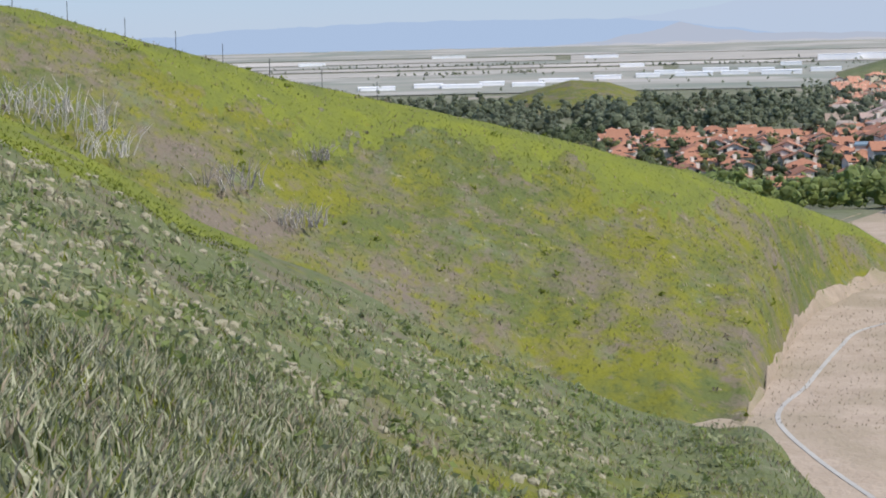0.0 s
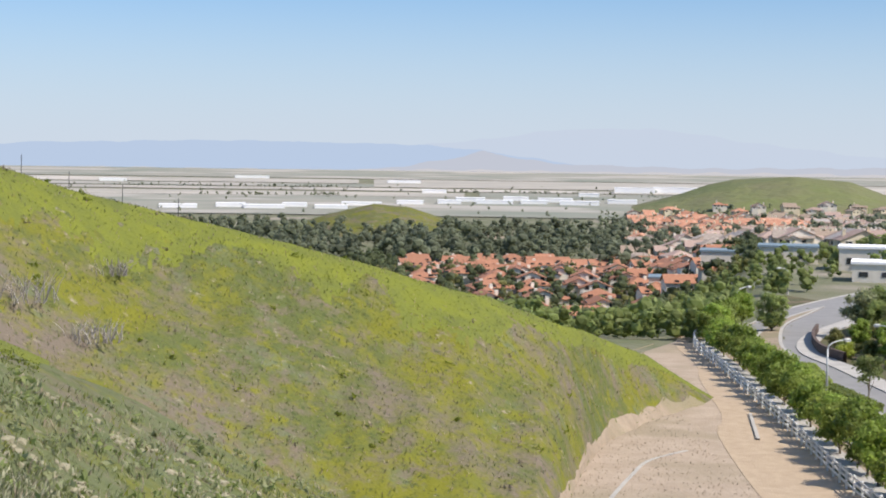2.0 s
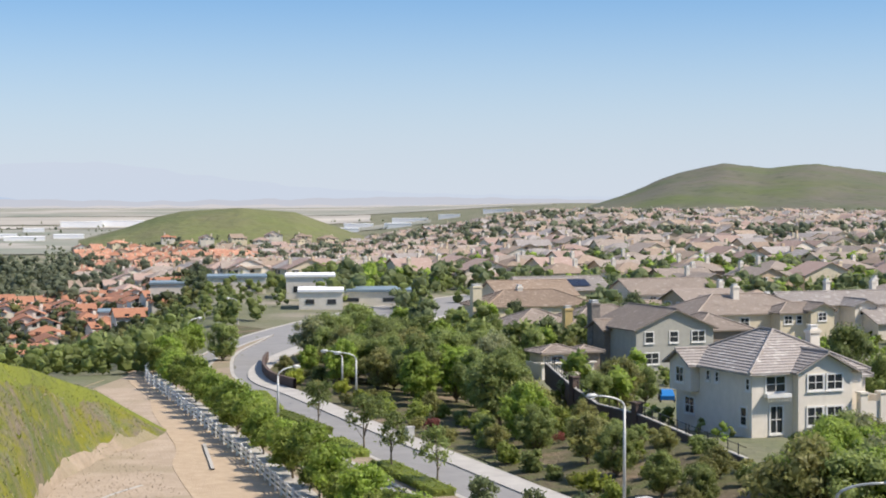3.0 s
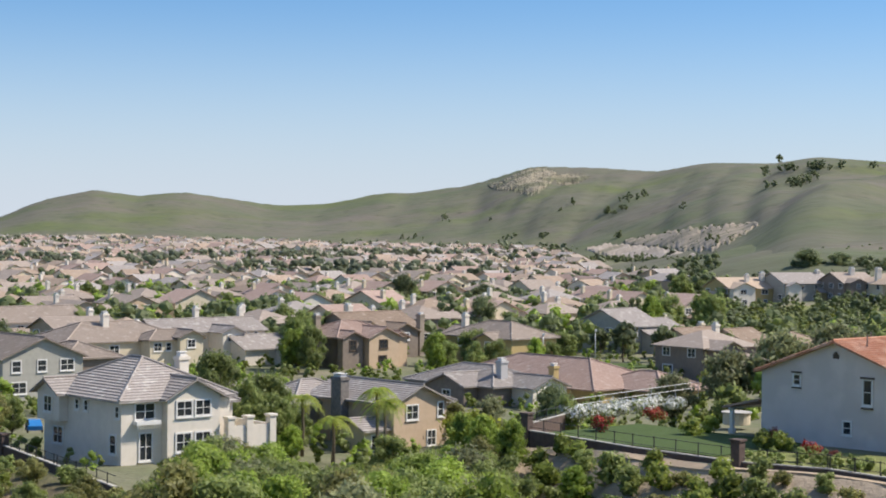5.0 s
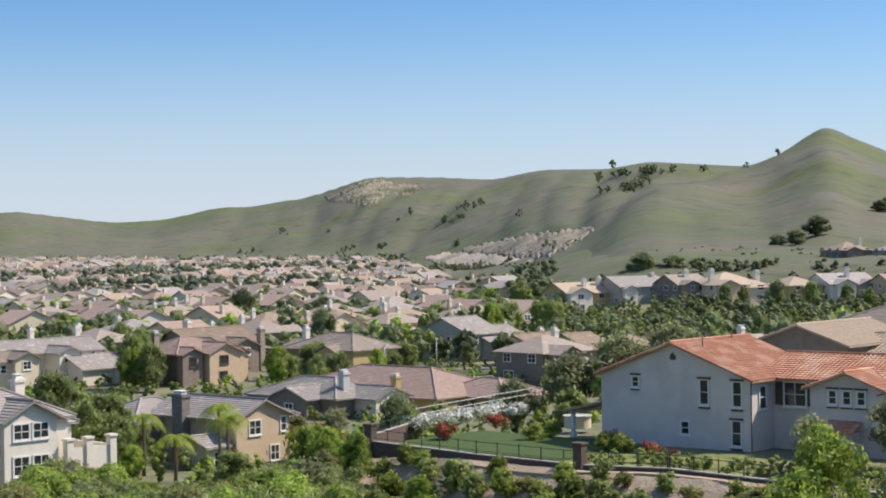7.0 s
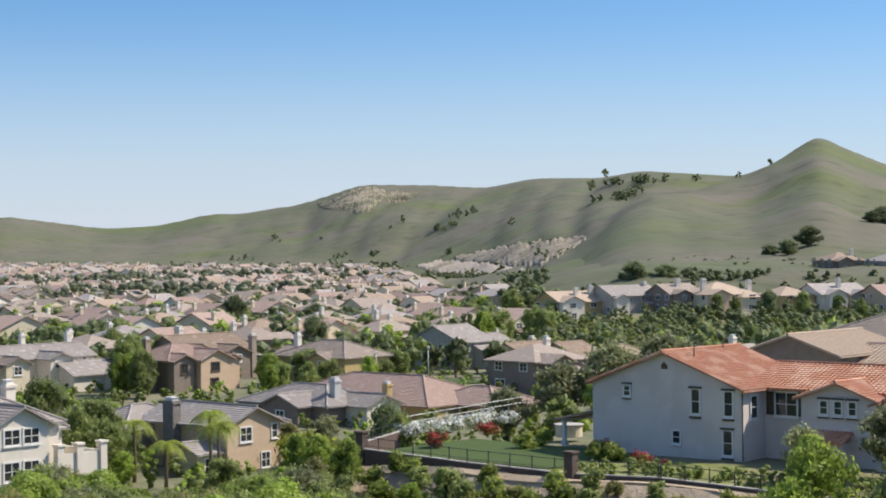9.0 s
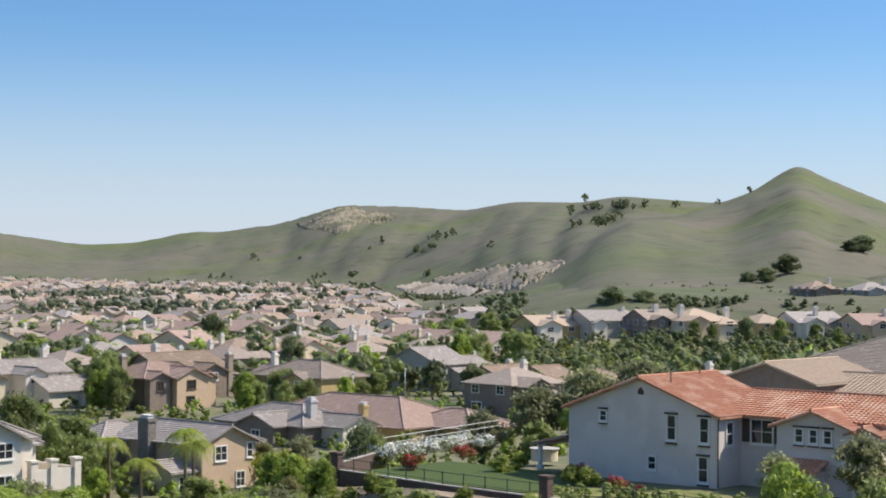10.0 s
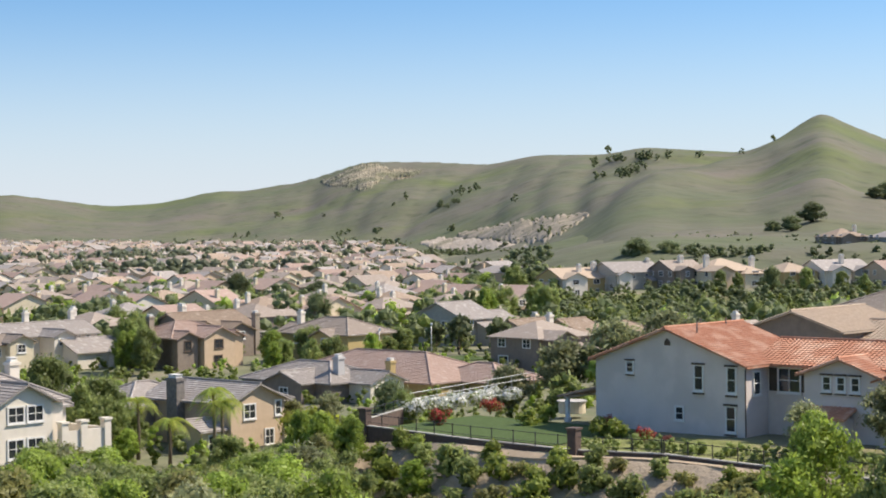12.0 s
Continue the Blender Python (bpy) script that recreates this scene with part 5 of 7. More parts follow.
shelf_house(56.4, 503, [(0, 0, 15, 10, 0, 5.6, "gx"), (0, -2.0, 7.5, 5, 0, 5.6, "gy", "stucco_white"), (-2.5, 3, 1, 9, 0, 3.2, "gx")], "stucco_yellow", "tile_sand", "white and yellow house on the shelf below the hills", [(8.6, 4, 3, 9.2, 1.2, 1.0), (14.2, 4.5, 3, 9.8, 1.4, 1.2)])
shelf_house(58.15, 507, [(0, 0, 17, 10, 0, 5.7, "gx"), (0.5, -1.5, 5, 5, 0, 5.0, "gy", "stucco_white"), (11, -2.5, 17.5, 5, 0, 3.2, "gx", "stucco_yellow")], "siding_blue", "tile_grey", "grey house with a white gable on the shelf", [(15.5, 6, 3, 9.2, 1.1, 1.0)])
shelf_house(60.05, 505, [(0, 0, 11, 10, 0, 5.4, "gx"), (0.5, -2.5, 5.5, 4, 0, 5.6, "gy"), (6, -1.5, 11, 4, 0, 3.0, "gx", "stucco_yellow")], "stucco_brown", "tile_brown", "brown house with a front gable on the shelf", [(5.8, 5, 3, 9.4, 1.4, 1.1)])
shelf_house(61.25, 500, [(0, 0, 17, 12, 0, 5.4, "h"), (0.2, -2.2, 6.2, 5, 0, 5.5, "gy", "stucco_tan"), (10, -2.6, 16.5, 5, 0, 4.6, "h", "stucco_cream")], "stucco_cream", "tile_sand", "large cream house with a hip roof on the shelf", [(2.5, 6, 3, 9.6, 1.5, 1.2), (16.2, 3, 3, 9.0, 1.4, 1.1)])
shelf_house(63.6, 503, [(0, 0, 11, 9, 0, 5.0, "h"), (4.5, -2.2, 10, 4, 0, 4.6, "gy", "stucco_yellow")], "stucco_yellow", "tile_sand", "yellow house with a tan hip roof on the shelf")
shelf_house(64.9, 505, [(0, 0, 16, 10, 0, 5.2, "gx"), (1.0, -2.4, 7, 5, 0, 5.2, "gy", "stucco_white"), (9, -1.5, 15.5, 5, 0, 4.9, "gy", "siding_blue")], "stucco_white", "tile_grey", "white house with two front gables on the shelf", [(8.3, 4, 3, 9.2, 1.2, 1.1)])
shelf_house(66.9, 500, [(0, 0, 13, 10, 0, 5.0, "gx"), (2, -2, 8, 4, 0, 4.8, "gy")], "stucco_tan", "tile_rose", "tan house with a rose tile roof on the shelf", [(11, 5, 3, 8.8, 1.2, 1.1)])
shelf_house(68.6, 497, [(0, 0, 15, 10, 0, 5.0, "h"), (8, -2, 14, 4, 0, 4.6, "gy", "stucco_white")], "stucco_cream", "tile_rose", "cream house with a rose hip roof on the shelf", [(4, 5, 3, 8.8, 1.2, 1.1)])
for b, r, w_, wl_, rf_, lb in ((65.25, 660, 14, "stucco_brown", "tile_tan", "dark house high on the shoulder of the hill"), (66.9, 655, 16, "siding_blue", "tile_grey", "grey house high on the shoulder of the hill"), (68.7, 650, 17, "stucco_tan", "tile_brown", "tan house high on the shoulder of the hill"), (70.4, 648, 15, "stucco_cream", "tile_rose", "cream house high on the shoulder of the hill")):
    shelf_house(b, r, [(0, 0, w_, 10, 0, 4.6, "h"), (1.5, -2, 7.5, 4, 0, 4.4, "gy")], wl_, rf_, lb, [(w_ - 3, 4, 3, 8.4, 1.2, 1.0)])
for m in models:
    for o in (*m.children_recursive, m):
        bpy.data.objects.remove(o)


def simple_houses(name, spots, roofs, walls, label, g, size=(11, 16), tall=5.5, surface=ground):
    """Far rows of houses, each with hipped or gabled roof, in one mesh a roof colour."""
    for i, (rm, wm) in enumerate(zip(roofs, walls)):
        ws, rs, cs = Shape(), Shape(), Shape()
        for x, y, *_ in spots[i::len(roofs)]:
            w, d = g.uniform(*size), g.uniform(9, 12)
            z = float(surface(np.array(x), np.array(y)))
            m = pose(x, y, z, 0, 0, g.choice([0, 90]) - 6 + g.uniform(-12, 12))
            a, b, c = block_shapes(-w / 2, -d / 2, w / 2, d / 2, -2, tall, g.choice(["h", "gx", "gy"]), 0.42, 0.5, 0, 0)
            e = block_shapes(-w / 2 + 1, -d / 2 - 2.5, 0, 1, -2, tall - 0.5, "gy", 0.42, 0.5, 0, 0)
            for src, dst in ((a, ws), (b, rs), (e[0], ws), (e[1], rs)):
                dst.add([tuple(m @ Vector(p)) for p in src.v], src.f)
            ws.box(w * 0.3, 1, 3, w * 0.3 + 1, 2, tall + (3.2 if tall > 5 else 1.9), m)
            for k in range(3):
                cs.box(-w / 2 + 2 + k * 4, -d / 2 - 0.06 - (2.5 if k == 0 else 0), 3.6, -w / 2 + 3.5 + k * 4, -d / 2 + 0.1 - (2.5 if k == 0 else 0), 4.8, m)
                cs.box(-w / 2 - 0.06, -d / 2 + 1.5 + k * 3, 3.6, -w / 2 + 0.1, -d / 2 + 2.8 + k * 3, 4.8, m)
        for nm, s, mt in (("_walls", ws, wm), ("_roofs", rs, rm), ("_windows", cs, "glass")):
            tagged(part(name + nm, s, mt), label, "houses", kind="stuff")


simple_houses("distant_houses", far_spots, ["tile_brown", "tile_tan", "tile_rose", "tile_grey"], ["stucco_cream", "stucco_white", "stucco_white", "stucco_tan"], "rows of distant tile-roofed houses across the valley", grow)
# terracotta-roofed homes west of the road
west = []
for k in range(900):
    b, r = grow.uniform(7.0, 17.4), grow.uniform(450, 700)
    x, y = P(b, r, 0)[:2]
    if all((x - p) ** 2 + (y - q) ** 2 > 13.0 ** 2 for p, q in west):
        west.append((x, y))
simple_houses("terracotta_homes", west, ["tile_terra"], ["stucco_white"], "attached homes with terracotta tile roofs among trees", grow, (6, 10), 4.2)
mid = []
for k in range(520):
    b, r = grow.uniform(14.5, 27), grow.uniform(640, 1250)
    x, y = P(b, r, 0)[:2]
    if all((x - p) ** 2 + (y - q) ** 2 > 17 ** 2 for p, q in mid):
        mid.append((x, y))
simple_houses("hill_foot_homes", [p for p in mid if math.hypot(*p) < 900 or math.degrees(math.atan2(*p)) > 20], ["tile_tan", "tile_rose", "tile_brown"], ["stucco_cream", "stucco_white", "stucco_tan"], "tile-roofed homes below the green knoll", grow)
simple_houses("red_roof_homes", [p for p in mid if not (math.hypot(*p) < 900 or math.degrees(math.atan2(*p)) > 20)], ["tile_red"], ["stucco_cream"], "red-roofed homes at the foot of the knoll", grow)

flank = []
for k in range(300):
    x, y = P(grow.uniform(14.6, 24.2), grow.uniform(1260, 1490), 0)[:2]
    if all((x - p) ** 2 + (y - q) ** 2 > 19 ** 2 for p, q in flank):
        flank.append((x, y))
simple_houses("knoll_homes", [p for p in flank if math.degrees(math.atan2(*p)) < 18.5], ["tile_red", "tile_terra"], ["stucco_cream", "stucco_white"], "red-roofed homes on the lower flank of the knoll", grow, surface=knoll_top)
simple_houses("knoll_homes", [p for p in flank if math.degrees(math.atan2(*p)) >= 18.5], ["tile_tan", "tile_rose"], ["stucco_cream", "stucco_white"], "tan-roofed homes on the lower flank of the knoll", grow, surface=knoll_top)


# ---- street furniture ----
def street_lamp(x, y, turn, h=8.6, arm=2.3, label="tall grey street lamp with curved arm beside the road"):
    t = thing("street_lamp", pose(x, y, float(ground(np.array(x), np.array(y))), 0, 0, turn), label, "street lamp", "street lamps along the road")
    part("base", Shape().tube([(0, 0, 0), (0, 0, 0.5)], [0.22, 0.2], 10), "concrete", t)
    part("pole", Shape().tube([(0, 0, 0.4), (0, 0, h * 0.5), (0, 0, h - 0.8)], [0.13, 0.11, 0.085], 10), "pole_metal", t, smooth=True)
    pts = [(arm * (1 - math.cos(a)) * 0.55 + arm * 0.45 * (a / 1.45) ** 2, 0, h - 0.85 + 0.85 * math.sin(a)) for a in np.linspace(0, 1.45, 7)]
    part("arm", Shape().tube(pts, [0.085, 0.08, 0.075, 0.07, 0.065, 0.06, 0.055], 8), "pole_metal", t, smooth=True)
    e = pts[-1]
    head = part("lamp_head", Shape().tube([(e[0] - 0.1, 0, e[2]), (e[0] + 0.15, 0, e[2] + 0.03), (e[0] + 0.55, 0, e[2] + 0.02), (e[0] + 0.8, 0, e[2] - 0.02)], [0.07, 0.15, 0.17, 0.05], 10), "pole_metal", t, smooth=True)
    part("lens", Shape().box(e[0] + 0.15, -0.1, e[2] - 0.17, e[0] + 0.65, 0.1, e[2] - 0.1), "lamp_lens", head)
    return t


for x, y, turn, h in ((63.4, 100, 175, 8.9), (60.6, 158.5, 10, 5.9), (75.2, 172.9, 175, 5.8), (78.7, 185, 170, 4.9), (106.1, 297.8, 200, 4.8), (72.6, 232.1, 10, 4.2), (81.6, 250.9, 20, 5.0), (73.4, 292, 190, 4.8)):
    street_lamp(x, y, turn, h, 2.3 if h > 8 else 1.9)
street_lamp(53.7, 65.8, -41, 8.6, 2.5)

# white rail fence along the trail
fence = thing("rail_fence", pose(0, 0, 0), "white three-rail fence along the riding trail", "fence")
seg = np.concatenate([[0], np.cumsum(np.linalg.norm(np.diff(FENCE, axis=0), axis=1))])
posts = [(np.interp(d, seg, FENCE[:, 0]), np.interp(d, seg, FENCE[:, 1])) for d in np.arange(0, seg[-1], 2.4)]
post_mesh = Shape().box(-0.075, -0.075, -0.2, 0.075, 0.075, 1.35).add([(-0.09, -0.09, 1.35), (0.09, -0.09, 1.35), (0.09, 0.09, 1.35), (-0.09, 0.09, 1.35), (0, 0, 1.45)], [(3, 2, 1, 0), (0, 1, 4), (1, 2, 4), (2, 3, 4), (3, 0, 4)]).mesh("post", "white_paint")
rail_mesh = Shape().box(0, -0.03, -0.075, 1, 0.03, 0.075).mesh("rail", "white_paint")
for (x0, y0), (x1, y1) in zip(posts, posts[1:]):
    a = math.degrees(math.atan2(y1 - y0, x1 - x0))
    part("post", post_mesh, "", fence, at=pose(x0, y0, 0.05, 0, 0, a))
    for h in (0.4, 0.8, 1.2):
        r = part("rail", rail_mesh, "", fence, at=pose(x0, y0, 0.05 + h, 0, 0, a) @ Matrix.Diagonal((math.hypot(x1 - x0, y1 - y0), 1, 1, 1)))

# street trees behind the fence
for i, d in enumerate(np.arange(2, seg[-1] - 4, 4.6)):
    c = shift(FENCE, 2.5 + 0.3 * math.sin(i * 2.1))
    x, y = np.interp(d, seg, c[:, 0]), np.interp(d, seg, c[:, 1])
    tree("street" if i % 2 else "street_b", x, y, 0.1, rng.uniform(0.88, 1.12), label="bright green round-crowned street tree behind the fence", group="street trees by the fence", name="street_tree")
# median planting
for i, (x, y, k, s) in enumerate(((58.5, 119, "median_b", 1.0), (58.5, 127.3, "median_b", 1.05), (60.3, 136.9, "median", 1.05), (63.1, 154.3, "median", 0.95), (56.1, 99.8, "small_dark", 1.0), (55.8, 106.3, "small_dark", 1.0), (56.9, 94.5, "small_dark", 1.15))):
    tree(k, x, y, 0.2, s, label="slender young tree on the planted median", group="median trees")
tree("bank", 79, 227.8, 0.1, 0.72, label="dense round tree on the median nose", group="median trees")


def hedge(x0, y0, x1, y1, w, h, label, mat="leaf_hedge", z=None):
    """A clipped hedge with a leafy skin."""
    L = math.hypot(x1 - x0, y1 - y0)
    z = float(ground(np.array(x0), np.array(y0))) if z is None else z
    g = np.random.default_rng(int(abs(x0 * 10)))
    s = Shape()
    n = max(2, int(L / 0.45))
    cs = [((i + 0.5) / n * L + g.uniform(-.1, .1), j * w * 0.33 + g.uniform(-.08, .08), h * 0.62 + g.uniform(-.05, .05), 0.42 * h) for i in range(n) for j in (-1, 0, 1)]
    leaf_cloud(s, cs, 26, 0.12, g)
    core_lumps(s, cs, 0.95, g)
    s.box(0, -w * 0.4, 0, L, w * 0.4, h * 0.85)
    return tagged(part("hedge", s, mat, at=pose(x0, y0, z, 0, 0, math.degrees(math.atan2(y1 - y0, x1 - x0)))), label, "hedge", "clipped hedges")


for a, b, w in (((58.7, 129.8), (56.9, 114.6), 2.2), ((63.7, 166.3), (62.4, 151), 2.0), ((60.8, 144.5), (59.4, 135.5), 1.8), ((68.3, 184.6), (64.3, 168.7), 1.6), ((55.3, 105.3), (55.1, 95.7), 1.7), ((55.2, 95.2), (54.4, 84), 1.6)):
    hedge(*a, *b, w, 0.9, "clipped green hedge on the median")

# monument wall and cabinets at the bend
mw = smooth([(85.1, 226.1), (79.7, 213.2), (75.6, 199.2), (75, 190.1)])
strip("planter_wall", mw, shift(mw, 0.4), 1.3, 1.5, "brick_wall", "curved reddish-brown retaining wall at the bend", "wall", kind="structure")
for x, y, s in ((65.5, 100.8, 1.0), (68.2, 144.5, 0.8)):
    u = thing("utility_cabinet", pose(x, y, 0.2, 0, 0, 5), "pale grey metal utility cabinet on the pavement", "cabinet", "utility cabinets")
    part("body", Shape().box(-0.45 * s, -0.3, 0, 0.45 * s, 0.3, 1.3 * s).box(-0.5 * s, -0.35, 1.3 * s, 0.5 * s, 0.35, 1.37 * s), "stucco_grey", u)
    part("door", Shape().box(-0.4 * s, -0.33, 0.1, 0.4 * s, -0.3, 1.2 * s), "pole_metal", u)


# ---- walls and gardens ----
def garden_wall(pts, h, mat, label, cap="concrete", z=None, t=0.25, fence=0.0, piers=()):
    w = thing("garden_wall", pose(0, 0, 0), label, "wall", "garden walls")
    for (x0, y0), (x1, y1) in zip(pts, pts[1:]):
        L, a = math.hypot(x1 - x0, y1 - y0), math.degrees(math.atan2(y1 - y0, x1 - x0))
        zz = float(ground(np.array((x0 + x1) / 2), np.array((y0 + y1) / 2))) if z is None else z
        part("panel", Shape().box(0, -t / 2, -1.5, L, t / 2, h), mat, w, at=pose(x0, y0, zz, 0, 0, a))
        part("coping", Shape().box(-0.05, -t / 2 - 0.05, h, L + 0.05, t / 2 + 0.05, h + 0.09), cap, w, at=pose(x0, y0, zz, 0, 0, a))
        if fence:
            part("top_rail", Shape().box(0, -0.025, h + fence - 0.05, L, 0.025, h + fence), "metal_dark", w, at=pose(x0, y0, zz, 0, 0, a))
            part("mid_rail", Shape().box(0, -0.02, h + fence * 0.3, L, 0.02, h + fence * 0.3 + 0.04), "metal_dark", w, at=pose(x0, y0, zz, 0, 0, a))
            for k in range(int(L / 2.4) + 1):
                part("fence_post", Shape().box(-0.035, -0.035, h, 0.035, 0.035, h + fence + 0.08), "metal_dark", w, at=pose(x0, y0, zz, 0, 0, a) @ pose(min(k * 2.4, L), 0, 0))
    for x, y, ph in piers:
        zz = float(ground(np.array(x), np.array(y))) if z is None else z
        part("pier", Shape().box(-0.4, -0.4, -1, 0.4, 0.4, ph).box(-0.5, -0.5, ph, 0.5, 0.5, ph + 0.15), mat, w, at=pose(x, y, zz))
    return w


WL = [(106, 185.2), (94.5, 159), (88.8, 144.8), (88, 136.6), (83.8, 122), (80, 108.7)]
garden_wall(WL, 0.9, "brick_wall", "dark block wall with pale coping above the bank", z=1.3, fence=0.9, piers=[(*WL[1], 2.0), (*WL[3], 1.9)])
W4 = [(118.7, 100.2), (115.7, 86.2), (114.3, 75), (115.9, 67.8), (113.8, 57), (111, 44)]
garden_wall(W4, 0.75, "brick_wall", "long dark brick garden wall with iron fence", z=3.6, fence=1.1, piers=[(*W4[0], 2.2), (*W4[2], 2.4)])
walk4 = smooth([(x - 1.2, y - 0.4) for x, y in W4])
strip("terrace_walk", shift(walk4, 0.35), shift(walk4, 1.1), 0.12, 0.5, "trail_gravel", "pale concrete swale along the foot of the wall", "path")
garden_wall([W4[0], (W4[0][0] + 9, W4[0][1] + 3)], 1.3, "brick_wall", "dark brick wall between the gardens", z=3.6, fence=0.9)

# lawn, roses and covered patio beside the stucco house
tagged(part("lawn", Shape().box(0, 0, 0, 13, 20, 0.05), "lawn", at=pose(117.0, 79.0, 4.16, 0, 0, -6)), "mown green garden lawn inside the wall", "lawn", kind="structure")
g = np.random.default_rng(31)


def rose_bush(x, y, z, s, petals, label):
    t = thing("rose_bush", pose(x, y, z, 0, 0, g.uniform(0, 360)), label, "bush", "roses in the garden")
    t.scale = (s, s, s)
    cs = [(g.uniform(-.5, .5), g.uniform(-.5, .5), g.uniform(0.4, 1.0), 0.42) for _ in range(7)]
    a, b = Shape(), Shape()
    leaf_cloud(a, cs, 40, 0.1, g)
    core_lumps(a, cs, 0.6, g)
    leaf_cloud(b, [(x_, y_, z_ + 0.08, r * 1.12) for x_, y_, z_, r in cs], 46, 0.13, g)
    part("foliage", a, "leaf_mid", t)
    tagged(part("blossom", b, petals, t), kind="stuff")


for k in range(24):
    x, y = 128.1, 103.6
    x2, y2 = 145.6, 103.2
    u = k / 23
    rose_bush(x + (x2 - x) * u + g.uniform(-1, 1), y + (y2 - y) * u + g.uniform(-1.3, 1.3), 4.1, g.uniform(0.9, 1.25), "petal_white", "rose bush covered in white flowers")
for x, y in ((124.3, 96.7), (124.1, 95.7), (134.6, 97.4), (133.4, 97.2), (129.3, 81.5), (123.2, 73.8)):
    rose_bush(x, y, 4.1, 1.1, "petal_red", "low bush with red flowers by the lawn")
for x, y in ((128, 88.8), (131, 89), (120.6, 70.3), (124.8, 79.2), (124.8, 77.5)):
    tree("shrub_red" if x < 124 else "shrub_b", x, y, 4.1, 0.9, label="rounded low garden shrub by the wall", category="shrub", group="garden shrubs", name="shrub")
patio = thing("patio_cover", pose(131.35, 83.8, 4.2, 0, 0, -4.8), "white-posted patio cover with tiled roof beside the house", "patio cover")
for dx in (0.3, 5.7):
    part("post", Shape().box(dx - 0.16, 3.3, 0, dx + 0.16, 3.62, 2.3).box(dx - 0.24, 3.22, 0, dx + 0.24, 3.7, 0.4), "white_paint", patio)
part("beam", Shape().box(-0.1, 3.35, 2.16, 6.1, 3.57, 2.34), "white_paint", patio)
pr = Shape()
roof_plane(pr, (6.4, 4.2, 2.4), (-0.3, 4.2, 2.4), (-0.3, 0.06, 3.4), (6.4, 0.06, 3.4), 8)
part("roof", pr.weld(), "tile_rose", patio)
oven = thing("garden_oven", pose(138.4, 91, 4.2), "round pale masonry garden bar", "garden bar")
part("body", Shape().tube([(0, 0, 0), (0, 0, 1.1)], [1.3, 1.3], 20), "stucco_cream", oven, smooth=False)
part("top", Shape().tube([(0, 0, 1.1), (0, 0, 1.2)], [1.45, 1.45], 20), "concrete", oven)
for i, (x, y) in enumerate(((133.2, 69.1), (135.1, 69))):
    tree("cypress", x + 0.8, y, 4.2, 1.0, label="slim dark cypress beside the house wall", group="cypresses")
pot = thing("planter_pot", pose(133.6, 68.8, 4.2), "orange clay pot by the house corner", "pot")
part("pot", Shape().tube([(0, 0, 0), (0, 0, 0.5), (0, 0, 0.7)], [0.3, 0.45, 0.5], 14), "tile_red", pot)
part("soil", Shape().tube([(0, 0, 0.7), (0, 0, 0.72)], [0.42, 0.42], 14), "dirt", pot)

# pale rail fence along the upper edge of the lawn
ra, rb = Vector((133.3, 106.8, 5.2)), Vector((160.2, 110.4, 5.2))
rf_ = thing("rail_fence", pose(ra.x, ra.y, 4.2, 0, 0, math.degrees(math.atan2(rb.y - ra.y, rb.x - ra.x))), "thin pale metal rail fence above the roses", "fence")
rl = (rb - ra).length
for k in range(6):
    part("post", Shape().tube([(rl * k / 5, 0, -0.4), (rl * k / 5, 0, 1.5)], [0.035, 0.035], 6), "pole_metal", rf_)
for h in (0.9, 1.5):
    part("rail", Shape().tube([(0, 0, h), (rl, 0, h)], [0.04, 0.04], 6), "pole_metal", rf_)

# small green court with a light pole, beyond the low houses
tagged(part("court", Shape().box(-7, -4, -0.3, 9, 5, 0.12), "lawn", at=pose(241.0, 186.5, -1.2, 0, 0, -30)), "small green court between the houses", "lawn", kind="structure")
for px_, py_, ph_ in ((238.5, 186.0, 6.5), (228.5, 189.5, 6.0)):
    lp = thing("light_pole", pose(px_, py_, -1.2, 0, 0, 40), "pale metal light pole with crossarms", "light pole", "light poles at the court")
    part("pole", Shape().tube([(0, 0, 0), (0, 0, ph_)], [0.11, 0.07], 8), "pole_metal", lp, smooth=True)
    for hz in (ph_ - 0.3, ph_ - 1.3):
        part("crossarm", Shape().box(-1.3, -0.05, hz, 1.3, 0.05, hz + 0.12), "white_paint", lp)
    for sx in (-1.2, 0, 1.2):
        part("floodlight", Shape().box(sx - 0.22, -0.25, ph_ - 0.2, sx + 0.22, 0.1, ph_ + 0.05), "white_paint", lp)

# blue car behind the hedge
car = thing("car", pose(100.9, 151, 1.25, 0, 0, 60), "bright blue parked car beside the white house", "car")
prof = [(-2.1, 0.35), (2.1, 0.35), (2.15, 0.75), (1.2, 0.95), (0.6, 1.42), (-1.1, 1.45), (-1.9, 1.0), (-2.15, 0.85)]
cs_ = Shape().add([(x, s * (0.85 if z < 1 else 0.66), z) for s in (-1, 1) for x, z in prof], [tuple(range(8)), tuple(range(15, 7, -1))] + [(i, 8 + i, 8 + (i + 1) % 8, (i + 1) % 8) for i in range(8)])
car.scale = (0.88, 0.88, 0.88)
part("body", cs_, "car_blue", car)
for sy in (-1, 1):
    part("side_window", Shape().add([(1.0, sy * 0.80, 0.98), (0.55, sy * 0.70, 1.36), (-1.0, sy * 0.70, 1.38), (-1.6, sy * 0.80, 1.0), (1.0, sy * 0.76, 0.98), (0.55, sy * 0.66, 1.36), (-1.0, sy * 0.66, 1.38), (-1.6, sy * 0.76, 1.0)], [(0, 1, 2, 3), (7, 6, 5, 4), (0, 4, 5, 1), (1, 5, 6, 2), (2, 6, 7, 3), (3, 7, 4, 0)]), "glass", car)
